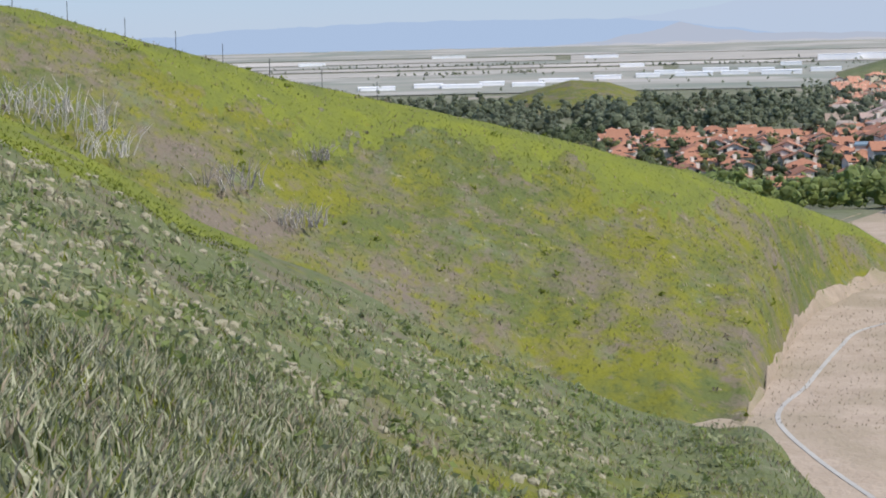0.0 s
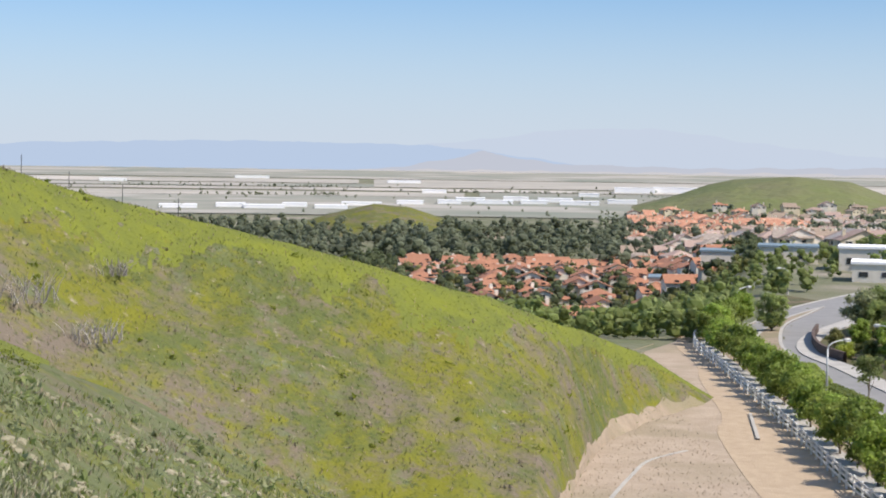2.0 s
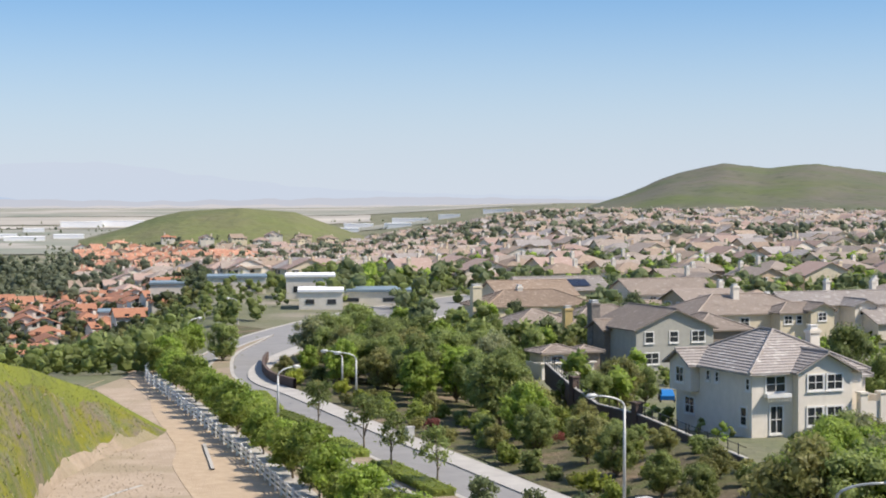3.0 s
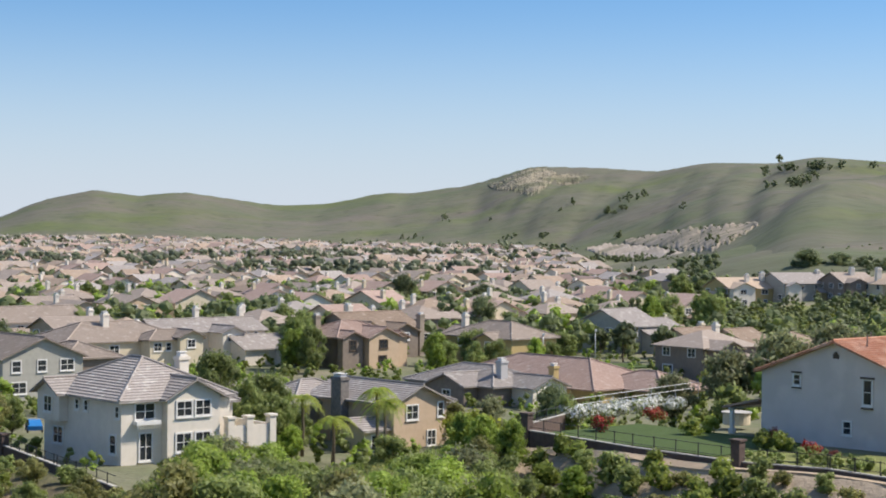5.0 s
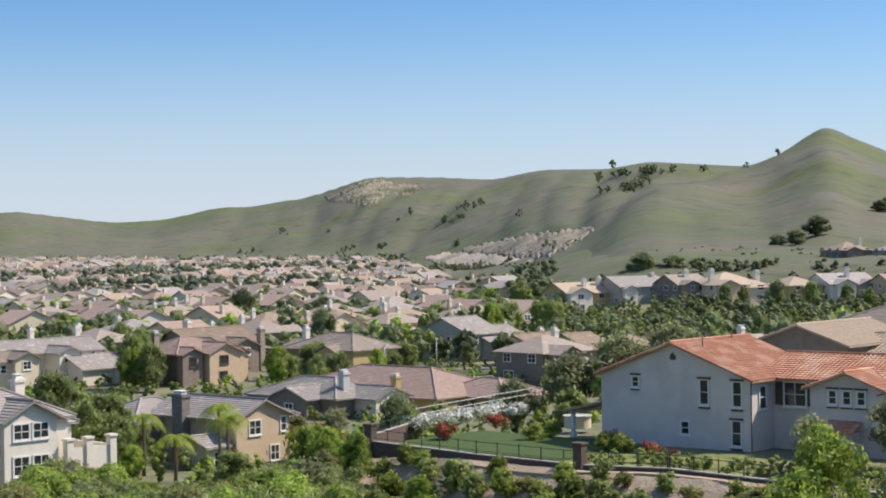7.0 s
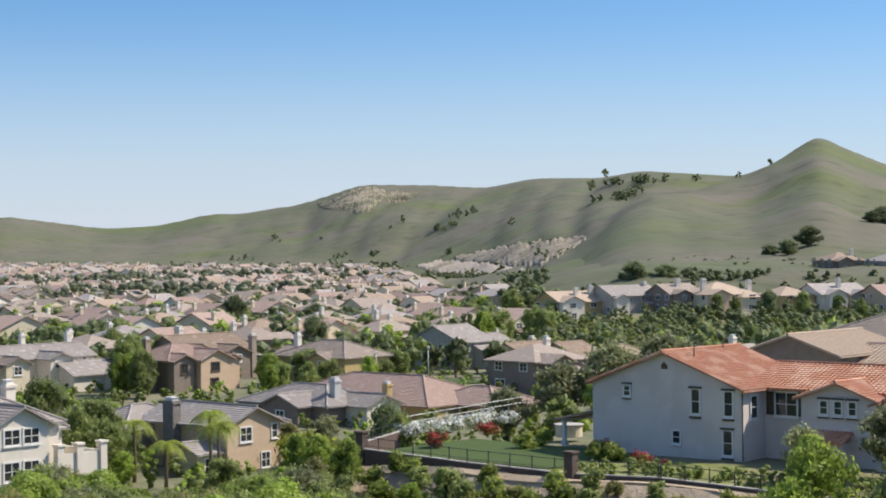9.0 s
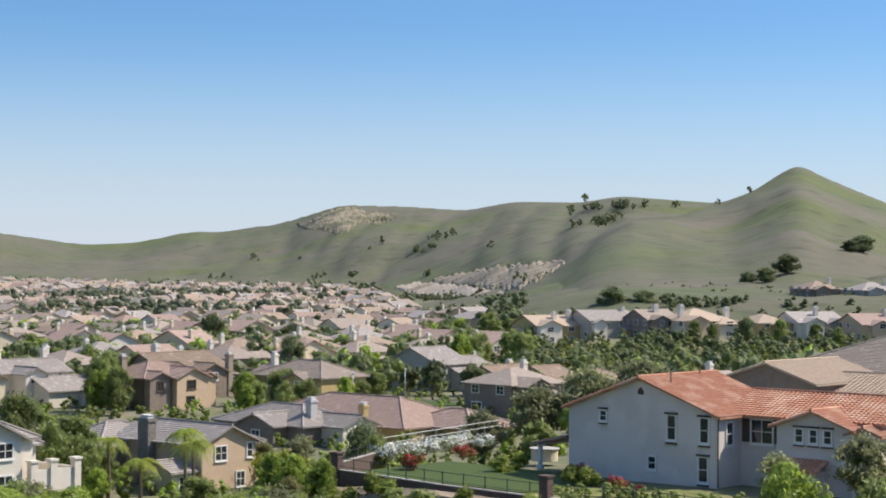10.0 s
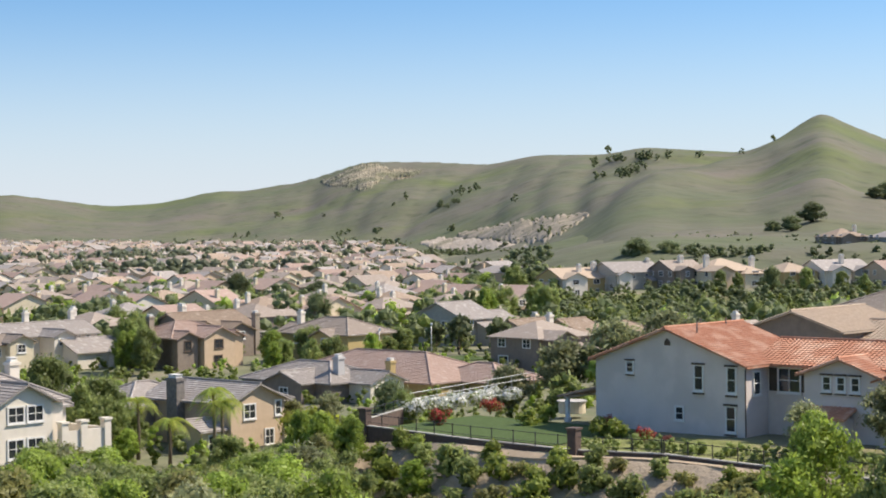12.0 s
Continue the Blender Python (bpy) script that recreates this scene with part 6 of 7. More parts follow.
part("windscreen", Shape().add([(1.17, -0.72, 0.98), (1.17, 0.72, 0.98), (0.66, 0.62, 1.38), (0.66, -0.62, 1.38), (1.15, -0.72, 0.94), (1.15, 0.72, 0.94), (0.6, 0.62, 1.36), (0.6, -0.62, 1.36)], [(0, 1, 2, 3), (7, 6, 5, 4), (0, 4, 5, 1), (2, 6, 7, 3)]), "glass", car)
for sx in (-1.3, 1.3):
    for sy in (-0.82, 0.82):
        wh = part("wheel", Shape().tube([(sx, sy - 0.1, 0.33), (sx, sy + 0.1, 0.33)], [0.33, 0.33], 16), "metal_dark", car)
        part("rim", Shape().tube([(sx, sy - 0.115, 0.33), (sx, sy + 0.115, 0.33)], [0.2, 0.2], 12), "pole_metal", wh)

# palms and garden trees by the tan house
for x, y, h in ((120.0, 131.4, 6.2), (118.2, 124.9, 4.7), (118.5, 119.1, 8.0), (117.4, 116.9, 7.0)):
    palm(x, y, -1.2, h, "feathery queen palm in the garden of the tan house")
for x, y, k, s in ((128.1, 153.6, "bank_b", 0.5), (126.2, 145.3, "bank", 0.8), (125.7, 150.1, "bank", 0.75), (120.3, 140.8, "bank_bright", 0.7), (122.9, 137.7, "oak", 0.6), (120.5, 133.3, "bank", 0.6), (134.3, 152.6, "oak", 0.7), (114, 112.8, "bank", 0.6), (137.4, 123.6, "shrub_yellow", 2.0), (142.3, 125.5, "olive", 0.9), (140, 128.4, "bank_brown", 0.75), (115.8, 128.7, "bank_bright", 0.5), (135.4, 110, "olive", 0.75), (136.2, 112.4, "bank", 0.5),
                     (193.8, 213.2, "bank_bright", 0.95), (221.2, 240.2, "bank", 1.1), (240.7, 269.7, "bank_b", 1.0), (283.8, 315.8, "bank", 1.1), (299.4, 340.7, "bank_bright", 0.9), (220.1, 206.9, "bank_bright", 0.8), (223.2, 200.5, "bank", 0.9), (226.4, 199.4, "oak", 0.7), (238.4, 197.9, "bank_bright", 0.85), (247.8, 200.2, "bank", 0.7), (289.6, 301.5, "bank_brown", 0.9), (378.1, 335.9, "oak", 1.1), (371.6, 324.8, "oak", 0.9), (439.7, 320.8, "bank_bright", 1.1), (442.4, 311.8, "bank_b", 1.2), (444.5, 304.7, "bank", 1.0), (126.3, 212.5, "bank_brown", 0.7), (108.3, 173.1, "bank_brown", 0.85),
                     (163.0, 108.0, "olive", 1.55), (167.0, 103.5, "olive", 1.75), (171.0, 99.0, "olive", 1.7), (160.0, 113.5, "olive", 1.2), (132, 74.9, "young", 1.05), (117.3, 55.7, "bank_bright", 0.55), (119.9, 57.9, "olive", 0.8), (122.8, 52.3, "olive", 1.05), (125.3, 53.1, "olive", 0.8), (121.9, 46.7, "bank", 0.75), (120.9, 44, "bank", 0.9), (129.7, 45.3, "bank_b", 1.0), (131.3, 48.1, "bank_b", 0.8), (119.2, 40.3, "bank_b", 1.0), (98.4, 166.7, "small_dark", 1.4)):
    tree(k, x, y, None, s, label="leafy garden tree near the houses", group="garden trees", name="garden_tree")
for x, y, k, s in ((91.2, 50.1, "bank", 1.5), (88.4, 50.9, "bank_bright", 1.45), (94.1, 48.8, "bank", 1.45), (101.3, 47.9, "feather", 1.6), (98.8, 48.4, "feather", 1.5), (99.8, 41.3, "bank_b", 1.44), (98.6, 39.0, "bank_b", 1.55), (81.1, 71.3, "feather", 1.7), (80.6, 68.9, "feather", 1.65), (69.7, 71.7, "olive", 1.45), (72.0, 69.4, "olive", 1.25), (76.3, 70.6, "bank", 1.05)):
    tree(k, x, y, None, s * 0.74, label={"feather": "feathery bright green tree on the slope", "olive": "feathery grey-green tree on the slope"}.get(k, "tall feathery green tree on the slope"), group="tall trees on the slope", name="slope_tree", tall=1.3)
for x, y in ((107.5, 61.8), (108.3, 60.5), (109.0, 59.1), (109.7, 57.8), (110.4, 56.5), (111.1, 55.1), (111.7, 53.8), (106.8, 60.2), (108.6, 57.0)):
    tree("shrub_brown", x, y, None, 1.15, label="dry grey-brown shrub below the garden wall", category="shrub", group="dry shrubs by the wall", name="shrub")
KIND_WORDS = {"oak": "dark spreading", "bank": "leafy green", "bank_b": "tall leafy green", "bank_bright": "bright green", "bank_brown": "olive-brown", "olive": "grey-green", "cypress": "slim dark columnar"}
for x, y, k, s in ((136.9, 165.8, "oak", 1.08), (124.9, 143.2, "bank", 1.00), (116.1, 131.0, "bank_b", 0.86), (202.4, 221.5, "bank_b", 1.14), (207.5, 230.3, "oak", 0.97), (99.1, 156.2, "bank_brown", 1.13),
                   (92.9, 151.8, "bank", 0.67), (109.1, 167.6, "bank", 0.59), (122.4, 229.4, "bank_b", 0.78), (117.8, 209.1, "bank", 0.81), (108.2, 197.3, "bank_b", 0.56), (127.3, 154.3, "bank", 1.32), (113.9, 132.9, "bank_b", 1.02),
                   (120.0, 136.9, "bank", 1.17), (196.2, 216.2, "bank_b", 1.27), (192.5, 208.8, "bank", 1.11), (191.2, 212.7, "bank_bright", 1.01), (204.1, 191.6, "bank_bright", 0.76), (208.4, 192.9, "bank", 0.79),
                   (195.0, 175.0, "bank_b", 0.86), (198.6, 173.9, "bank", 1.00), (217.2, 181.5, "bank_bright", 0.89), (221.0, 181.5, "bank", 0.79), (283.7, 252.8, "oak", 1.28), (289.9, 253.4, "bank_b", 1.00),
                   (300.4, 219.4, "bank_bright", 1.47), (309.2, 221.0, "bank", 1.47), (331.4, 227.5, "bank_b", 1.29), (324.6, 219.8, "bank", 1.40), (292.5, 218.4, "cypress", 2.20), (294.0, 218.0, "cypress", 2.20),
                   (229.8, 243.8, "bank", 1.13), (230.3, 236.3, "bank_b", 0.93), (129.2, 104.3, "bank_b", 0.61), (133.1, 109.0, "oak", 0.81), (113.8, 100.8, "bank_bright", 0.67), (114.0, 103.6, "bank_bright", 0.86),
                   (112.9, 97.2, "bank_bright", 0.61), (372.1, 363.2, "oak", 1.47), (405.8, 386.0, "bank_b", 1.29), (422.1, 228.6, "bank", 0.89), (422.5, 223.5, "bank_b", 0.73), (428.5, 216.3, "oak", 0.97), (427.4, 195.5, "bank", 0.95), (425.3, 188.1, "bank_b", 0.80), (434.4, 208.9, "bank", 0.96)):
    tree(k, x, y, None, s * (0.66 if s > 0.7 else 0.85), label=KIND_WORDS[k] + " tree between the houses of the hillside", group="trees between the houses", name="garden_tree", tall=1.45 if s > 0.7 else 1.15)

tt0 = random.Random(91)

# ---- trees and shrubs on the bank ----
bank = random.Random(23)
spots = []
for k in range(1500):
    b = bank.uniform(19.5, 47)
    lo, hi = np.interp(b, BANK_B, BANK_R) + 5, np.interp(b, WALL_B, WALL_R) - 4
    r = bank.uniform(lo, max(hi, lo + 1))
    x, y = P(b, r, 0)[:2]
    q = (r - lo) / max(hi - lo, 1)
    big = (q > 0.26 if b < 29 else 0.1 < q < 0.36 if b < 35.5 else 0.15 < q < 0.75) and b < 45
    gap = 3.7 if big else 2.3
    if all((x - p) ** 2 + (y - s) ** 2 > ((gap + h) / 2) ** 2 for p, s, h in spots) and clear(x, y, -6, 4.5 if not big else 7.5):
        spots.append((x, y, gap))
        if big:
            kk = bank.choices(["bank", "bank_b", "bank_bright", "bank_brown", "olive"], [3.2, 3, 3.2, 1.4, 1.6])[0]
            sc = (bank.uniform(0.5, 0.95) if b < 30 else bank.uniform(0.4, 0.7)) * (1.3 if kk in ("olive", "bank_brown") else 1.0)
            tree(kk, x, y, None, sc, label={"bank_brown": "olive-brown spreading tree on the planted bank", "olive": "feathery grey-green tree on the planted bank", "bank_bright": "bright green leafy tree on the planted bank"}.get(kk, "dense green tree on the planted bank"), group="trees on the bank")
        else:
            kk = bank.choice(["shrub", "shrub_b", "shrub_brown", "shrub_brown", "shrub_b", "shrub_red", "shrub_yellow", "bank_brown"])
            tree(kk, x, y, None, (bank.uniform(0.8, 1.3) if b < 30 else bank.uniform(0.6, 0.95)) if kk != "bank_brown" else 0.45, label="low rounded shrub on the planted bank", category="shrub", group="shrubs on the bank", name="shrub")
spots = []
for k in range(5200):
    b = bank.uniform(46.5, 74)
    lo, hi = 88, np.interp(b, WALL_B, WALL_R) - 3.2
    r = hi - min(hi - lo, 17) * bank.random()
    x, y = P(b, r, 0)[:2]
    gap = 2.0 + 0.9 * (0.5 + 0.5 * math.sin(x * 0.35 + y * 0.22))
    if all((x - p) ** 2 + (y - s) ** 2 > gap * gap for p, s in spots) and clear(x, y, -7, 5):
        spots.append((x, y))
        tall = r < hi - 7 and bank.random() < 0.3
        kk = "bank_bright" if tall and bank.random() < 0.5 else "bank" if tall else bank.choice(["shrub", "shrub_b", "shrub_b", "shrub", "shrub_brown"])
        tree(kk, x, y, None, bank.uniform(0.36, 0.5) if tall else bank.uniform(0.8, 1.05) if r > hi - 2.5 else bank.uniform(1.0, 1.5), label="leafy young tree on the slope" if tall else "rounded green shrub on the dirt slope", category="tree" if tall else "shrub", group="planting on the slope", name="tree" if tall else "shrub")
# crowns filling the gardens below the white and the tan house
FILL_B, FILL_E = [37.6, 38.5, 39.4, 40.3, 41.2, 42.2, 43.1, 44.2, 45.7, 46.8, 47.9, 49.4], [-8.2, -7.2, -6.4, -6.5, -6.8, -7.35, -7.6, -7.5, -7.35, -6.9, -6.4, -6.5]
spots = []
for k in range(1500):
    b, r = bank.uniform(38, 49.3), bank.uniform(108, 168)
    x, y = P(b, r, 0)[:2]
    inside = any(-1.6 < (Matrix.Rotation(radians(-h_), 2) @ Vector((x - hx, y - hy))).x < wx and -1.6 < (Matrix.Rotation(radians(-h_), 2) @ Vector((x - hx, y - hy))).y < wy for hx, hy, h_, wx, wy in ((91.8, 124.0, -5, 18, 16), (126.8, 128.4, -4, 18, 23)))
    if inside or r > np.interp(b, [38, 47, 49.3], [168, 168, 150]):
        continue
    zg = float(ground(np.array(x), np.array(y)))
    top = 22 + r * math.tan(radians(float(np.interp(b, FILL_B, FILL_E)) - bank.uniform(0.0, 0.9))) - zg
    if top > 1.5 and all((x - p) ** 2 + (y - s) ** 2 > 2.7 ** 2 for p, s in spots):
        spots.append((x, y))
        kk = bank.choices(["bank", "bank_b", "bank_bright", "olive", "bank_brown"], [3, 2, 3, 1, 0.7])[0]
        tree(kk, x, y, None, min(top, 7.0) / {"bank_b": 8.5, "olive": 5.5, "bank_brown": 5.5}.get(kk, 7.5), label={"bank_bright": "bright green garden tree below the houses", "olive": "grey-green garden tree below the houses"}.get(kk, "leafy green garden tree below the houses"), group="trees below the houses", name="garden_tree")
BX, BR = np.meshgrid(np.arange(19.5, 46.6, 0.25), np.linspace(0, 1, 40))
RRb = np.interp(BX, BANK_B, BANK_R) + 4.5 + BR * (np.interp(BX, WALL_B, WALL_R) - np.interp(BX, BANK_B, BANK_R) - 6.5)
X_, Y_ = RRb * np.sin(np.radians(BX)), RRb * np.cos(np.radians(BX))
tagged(new("bank_soil", grid_mesh("bank_soil", X_, Y_, ground(X_, Y_) + 0.04 + 0.07 * lumps(X_, Y_, 5, 9), "mulch")), "brown mulch and low green plants on the bank", "bank", kind="structure")
BX, BR = np.meshgrid(np.arange(46.5, 78, 0.2), np.linspace(0, 1, 60))
RRb = np.interp(BX, BANK_B, BANK_R) + 4.5 + BR * (np.interp(BX, WALL_B, WALL_R) - np.interp(BX, BANK_B, BANK_R) - 6.5)
X_, Y_ = RRb * np.sin(np.radians(BX)), RRb * np.cos(np.radians(BX))
tagged(new("dirt_slope", grid_mesh("dirt_slope", X_, Y_, ground(X_, Y_) + 0.04 + 0.12 * lumps(X_, Y_, 4, 9), "slope_dirt")), "pale brown dirt slope below the garden wall", "bank", kind="structure")

HB_B, HB_R = np.meshgrid(np.arange(47.5, 76, 0.3), np.linspace(0, 1, 24))
rr_ = np.interp(HB_B, WALL_B, WALL_R) + 1.2 + HB_R * 13
X_, Y_ = rr_ * np.sin(np.radians(HB_B)), rr_ * np.cos(np.radians(HB_B))
tagged(new("garden_bed", grid_mesh("garden_bed", X_, Y_, ground(X_, Y_) + 0.05 + 0.04 * lumps(X_, Y_, 4, 9), "groundcover")), "green planted garden beds inside the wall", "garden bed", kind="structure")
bed = []
for k in range(170):
    b = tt0.uniform(56.5, 72)
    bed.append(P(b, float(np.interp(b, WALL_B, WALL_R)) + tt0.uniform(1.5, 6.5)))
wood_stuff("bed_plants", bed, "low green plants in the garden beds along the wall", (0.6, 1.3), "leaf_mid", 60)

# ---- trees through the town ----
tt = random.Random(77)
count = 0
town_xy = np.array([(p, s) for p, s, _ in town_spots])
yard = []
for k in range(1300):
    b, r = tt.uniform(25, 60), 140 + 200 * tt.random()
    x, y = P(b, r, 0)[:2]
    if r > np.interp(b, WALL_B, WALL_R) + 3 and clear(x, y, -7.0, 9) and not (49 < b < 62 and r < 178):
        yard.append(P(b, r))
for i, mt in enumerate(("leaf_mid", "leaf_bright", "leaf_hedge")):
    wood_stuff("yard_shrubs", yard[i::3], "low leafy shrubs in the gardens between the houses", (0.9, 2.5), mt, 55)
mid_trees = {"leaf_mid": [], "leaf_dark": [], "leaf_bright": []}
for k in range(15000):
    b, r = tt.uniform(22, 71), 165 + 430 * tt.random() ** 0.8
    if r < np.interp(b, WALL_B, WALL_R) + 8 or (b > 54 and r > 378):
        continue
    x, y = P(b, r, 0)[:2]
    if not clear(x, y, -5.5, 9) or float(np.min(np.hypot(town_xy[:, 0] - x, town_xy[:, 1] - y))) < 8.5:
        continue
    if r < 318 and 34 < b < 56:
        continue
    if r < 330 and count < 90:
        count += 1
        kk = tt.choice(["town", "town_dark", "town_bright", "town"])
        tree(kk, x, y, None, tt.uniform(0.6, 0.95), label={"town": "leafy green tree between the houses", "town_dark": "dark green tree between the houses", "town_bright": "bright green tree between the houses"}[kk], group="trees among the houses")
    elif r >= 330 and sum(map(len, mid_trees.values())) < 850:
        mid_trees[tt.choice(["leaf_mid", "leaf_mid", "leaf_dark", "leaf_dark", "leaf_dark", "leaf_bright"])].append(P(b, r))
    TAKEN.append((x, y, 7.3))


def scatter(n, b0, b1, r0, r1, g, bias=1.0):
    out = []
    for _ in range(n):
        b, r = g.uniform(b0, b1), r0 + (r1 - r0) * g.random() ** bias
        out.append(P(b, r))
    return out


for mt, sp in mid_trees.items():
    wood_stuff("town_trees", sp, "leafy trees between the houses of the town", (4.5, 8.5), mt, 45)
wood_stuff("distant_trees", scatter(1250, 22, 51.4, 560, 1500, tt) + scatter(110, 51, 56, 560, 800, tt), "dark trees scattered among the distant houses", (4.5, 9), "leaf_dark")
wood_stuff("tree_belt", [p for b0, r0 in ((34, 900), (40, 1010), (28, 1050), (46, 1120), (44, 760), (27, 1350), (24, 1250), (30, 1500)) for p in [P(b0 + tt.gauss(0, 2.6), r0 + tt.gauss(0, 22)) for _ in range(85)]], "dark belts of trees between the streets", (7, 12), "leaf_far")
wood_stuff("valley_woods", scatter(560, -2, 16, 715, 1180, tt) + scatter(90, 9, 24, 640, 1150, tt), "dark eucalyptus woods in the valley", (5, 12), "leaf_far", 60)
wood_stuff("knoll_trees", [(x, y, float(knoll_top(np.array(x), np.array(y)))) for x, y, _ in scatter(240, 13.5, 24.5, 1230, 1490, tt)], "trees and scrub at the foot of the knoll", (4, 8), "leaf_far", 40)
wood_stuff("valley_scrub", scatter(130, 3, 18.0, 225, 305, tt), "dense green trees below the spur", (3.5, 6), "leaf_mid", 60)
wood_stuff("plaza_trees", [p for p in scatter(330, 16.5, 29, 270, 520, tt) if float(np.min(np.hypot(ROAD_PTS[:, 0] - p[0], ROAD_PTS[:, 1] - p[1]))) > 9], "leafy trees round the commercial buildings", (2.5, 5), "leaf_mid", 45)
wood_stuff("home_trees", scatter(430, 6, 18.6, 400, 705, tt) + scatter(420, -2, 7.5, 400, 720, tt), "trees among the terracotta roofs", (3, 7.5), "leaf_dark", 50)
wood_stuff("home_trees", scatter(160, 6, 18.6, 400, 600, tt), "brown-green trees among the terracotta roofs", (3, 7), "leaf_brown", 50)
wood_stuff("slope_scrub", scatter(380, 54.5, 72, 376, 474, tt), "green and yellow scrub on the slope below the shelf", (1.0, 2.4), "leaf_yellow", 50)
wood_stuff("slope_scrub", scatter(520, 54.5, 72, 376, 476, tt), "green scrub on the slope below the shelf", (1.2, 3.6), "leaf_mid", 50)
wood_stuff("slope_scrub", scatter(420, 54.5, 72, 376, 478, tt) + scatter(60, 56.3, 72, 483, 492, tt), "dark green scrub and small trees on the slope below the shelf", (1.6, 4.6), "leaf_dark", 50)
wood_stuff("shelf_trees", scatter(45, 56, 72, 545, 620, tt), "trees behind the shelf houses", (3, 6))
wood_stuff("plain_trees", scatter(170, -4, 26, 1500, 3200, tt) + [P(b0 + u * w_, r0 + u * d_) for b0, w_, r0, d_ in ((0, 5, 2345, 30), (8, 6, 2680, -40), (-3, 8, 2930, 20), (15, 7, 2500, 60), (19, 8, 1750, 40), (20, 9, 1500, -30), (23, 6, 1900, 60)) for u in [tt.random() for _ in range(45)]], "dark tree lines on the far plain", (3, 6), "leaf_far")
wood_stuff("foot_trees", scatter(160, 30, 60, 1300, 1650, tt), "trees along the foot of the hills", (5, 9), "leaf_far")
wood_stuff("shelf_trees", scatter(110, 52, 56.6, 385, 640, tt), "leafy trees between the town and the shelf", (2.5, 6), "leaf_mid", 50)
wood_stuff("foot_brush", scatter(260, 59, 72, 560, 760, tt), "low dark brush on the foot of the hills", (1.2, 3.6), "leaf_dark", 30)
CB, CR = np.meshgrid(np.arange(53, 74, 0.25), np.linspace(372, 486, 40))
CX, CY = CR * np.sin(np.radians(CB)), CR * np.cos(np.radians(CB))
tagged(new("green_slope", grid_mesh("green_slope", CX, CY, ground(CX, CY) + 0.1 + 0.2 * lumps(CX, CY, 14, 9), "groundcover")), "slope of green groundcover below the shelf houses", "slope", kind="structure")
# oaks and brush on the hills
def on(surface, b, r):
    a = radians(b)
    x, y = r * math.sin(a), r * math.cos(a)
    return (x, y, float(surface(np.array(x), np.array(y))) - 0.5)


def up_at(surface, b, e, r0=640.0, r1=2500.0):
    """The first place on a hillside, along a bearing, that stands at an angle e above the eye's level."""
    a = radians(b)
    r = np.arange(r0, r1, 4.0)
    z = surface(r * math.sin(a), r * math.cos(a))
    k = int(np.argmax(z >= 22 + r * math.tan(radians(e)))) if np.any(z >= 22 + r * math.tan(radians(e))) else int(np.argmax((z - 22) / r))
    return (float(r[k] * math.sin(a)), float(r[k] * math.cos(a)), float(z[k]) - 0.4)


tree("town_dark", *on(hills, 57.95, 2080), 1.5, label="lone dark tree on the ridge", category="tree")
tree("town_dark", *on(hills, 63.3, 1640), 1.0, label="dark bush near the peak", category="tree")
for b, r, s in ((58.9, 620, 1.5), (59.9, 620, 1.2), (63.25, 758, 1.0), (63.85, 754, 1.2), (64.5, 774, 1.6), (66.9, 890, 1.6), (69.1, 898, 2.0), (68.7, 890, 1.2), (66.5, 880, 1.1), (60.6, 625, 0.9)):
    tree("oak", *on(lambda x, y: np.maximum(hills(x, y), shoulder(x, y)) if b > 61.5 else ground(x, y), b, r), s, label="dark spreading oak at the foot of the hills", group="oaks on the hills", tall=0.75)
clumps = []
for b, e, n_, wb, we in ((58.5, 1.66, 30, 0.26, 0.09), (57.55, 2.02, 6, 0.10, 0.10), (58.2, 2.15, 16, 0.24, 0.09), (59.2, 2.2, 24, 0.3, 0.10), (59.0, 1.95, 8, 0.2, 0.08), (59.9, 2.22, 6, 0.15, 0.06), (60.9, 2.25, 4, 0.2, 0.04), (58.9, 1.75, 5, 0.14, 0.08), (51.25, 0.98, 4, 0.06, 0.05), (50.9, 0.75, 2, 0.05, 0.03),
                         (52.4, 0.68, 8, 0.3, 0.06), (53.1, 1.15, 7, 0.28, 0.09), (52.9, 0.85, 6, 0.2, 0.08), (53.6, 1.3, 4, 0.12, 0.05), (48.6, 0.41, 2, 0.06, 0.03), (47.0, 0.42, 6, 0.16, 0.07), (50.3, -0.12, 8, 0.16, 0.06), (54.8, 0.85, 3, 0.10, 0.05), (52.8, -0.1, 4, 0.14, 0.04), (55.9, -0.25, 6, 0.2, 0.1), (49.2, -0.2, 4, 0.2, 0.05), (57.6, 1.55, 3, 0.1, 0.05),
                         (62.3, 2.3, 2, 0.05, 0.03), (46.0, -0.2, 6, 0.5, 0.06), (40.0, -0.3, 6, 0.8, 0.06)):
    clumps += [up_at(hills, b + tt.gauss(0, wb * 0.6), e + tt.gauss(0, we * 0.6)) for _ in range(n_)]
wood_stuff("hill_brush", clumps, "dark brush in the folds of the hills", (3.0, 7.5), "leaf_dark", 40)


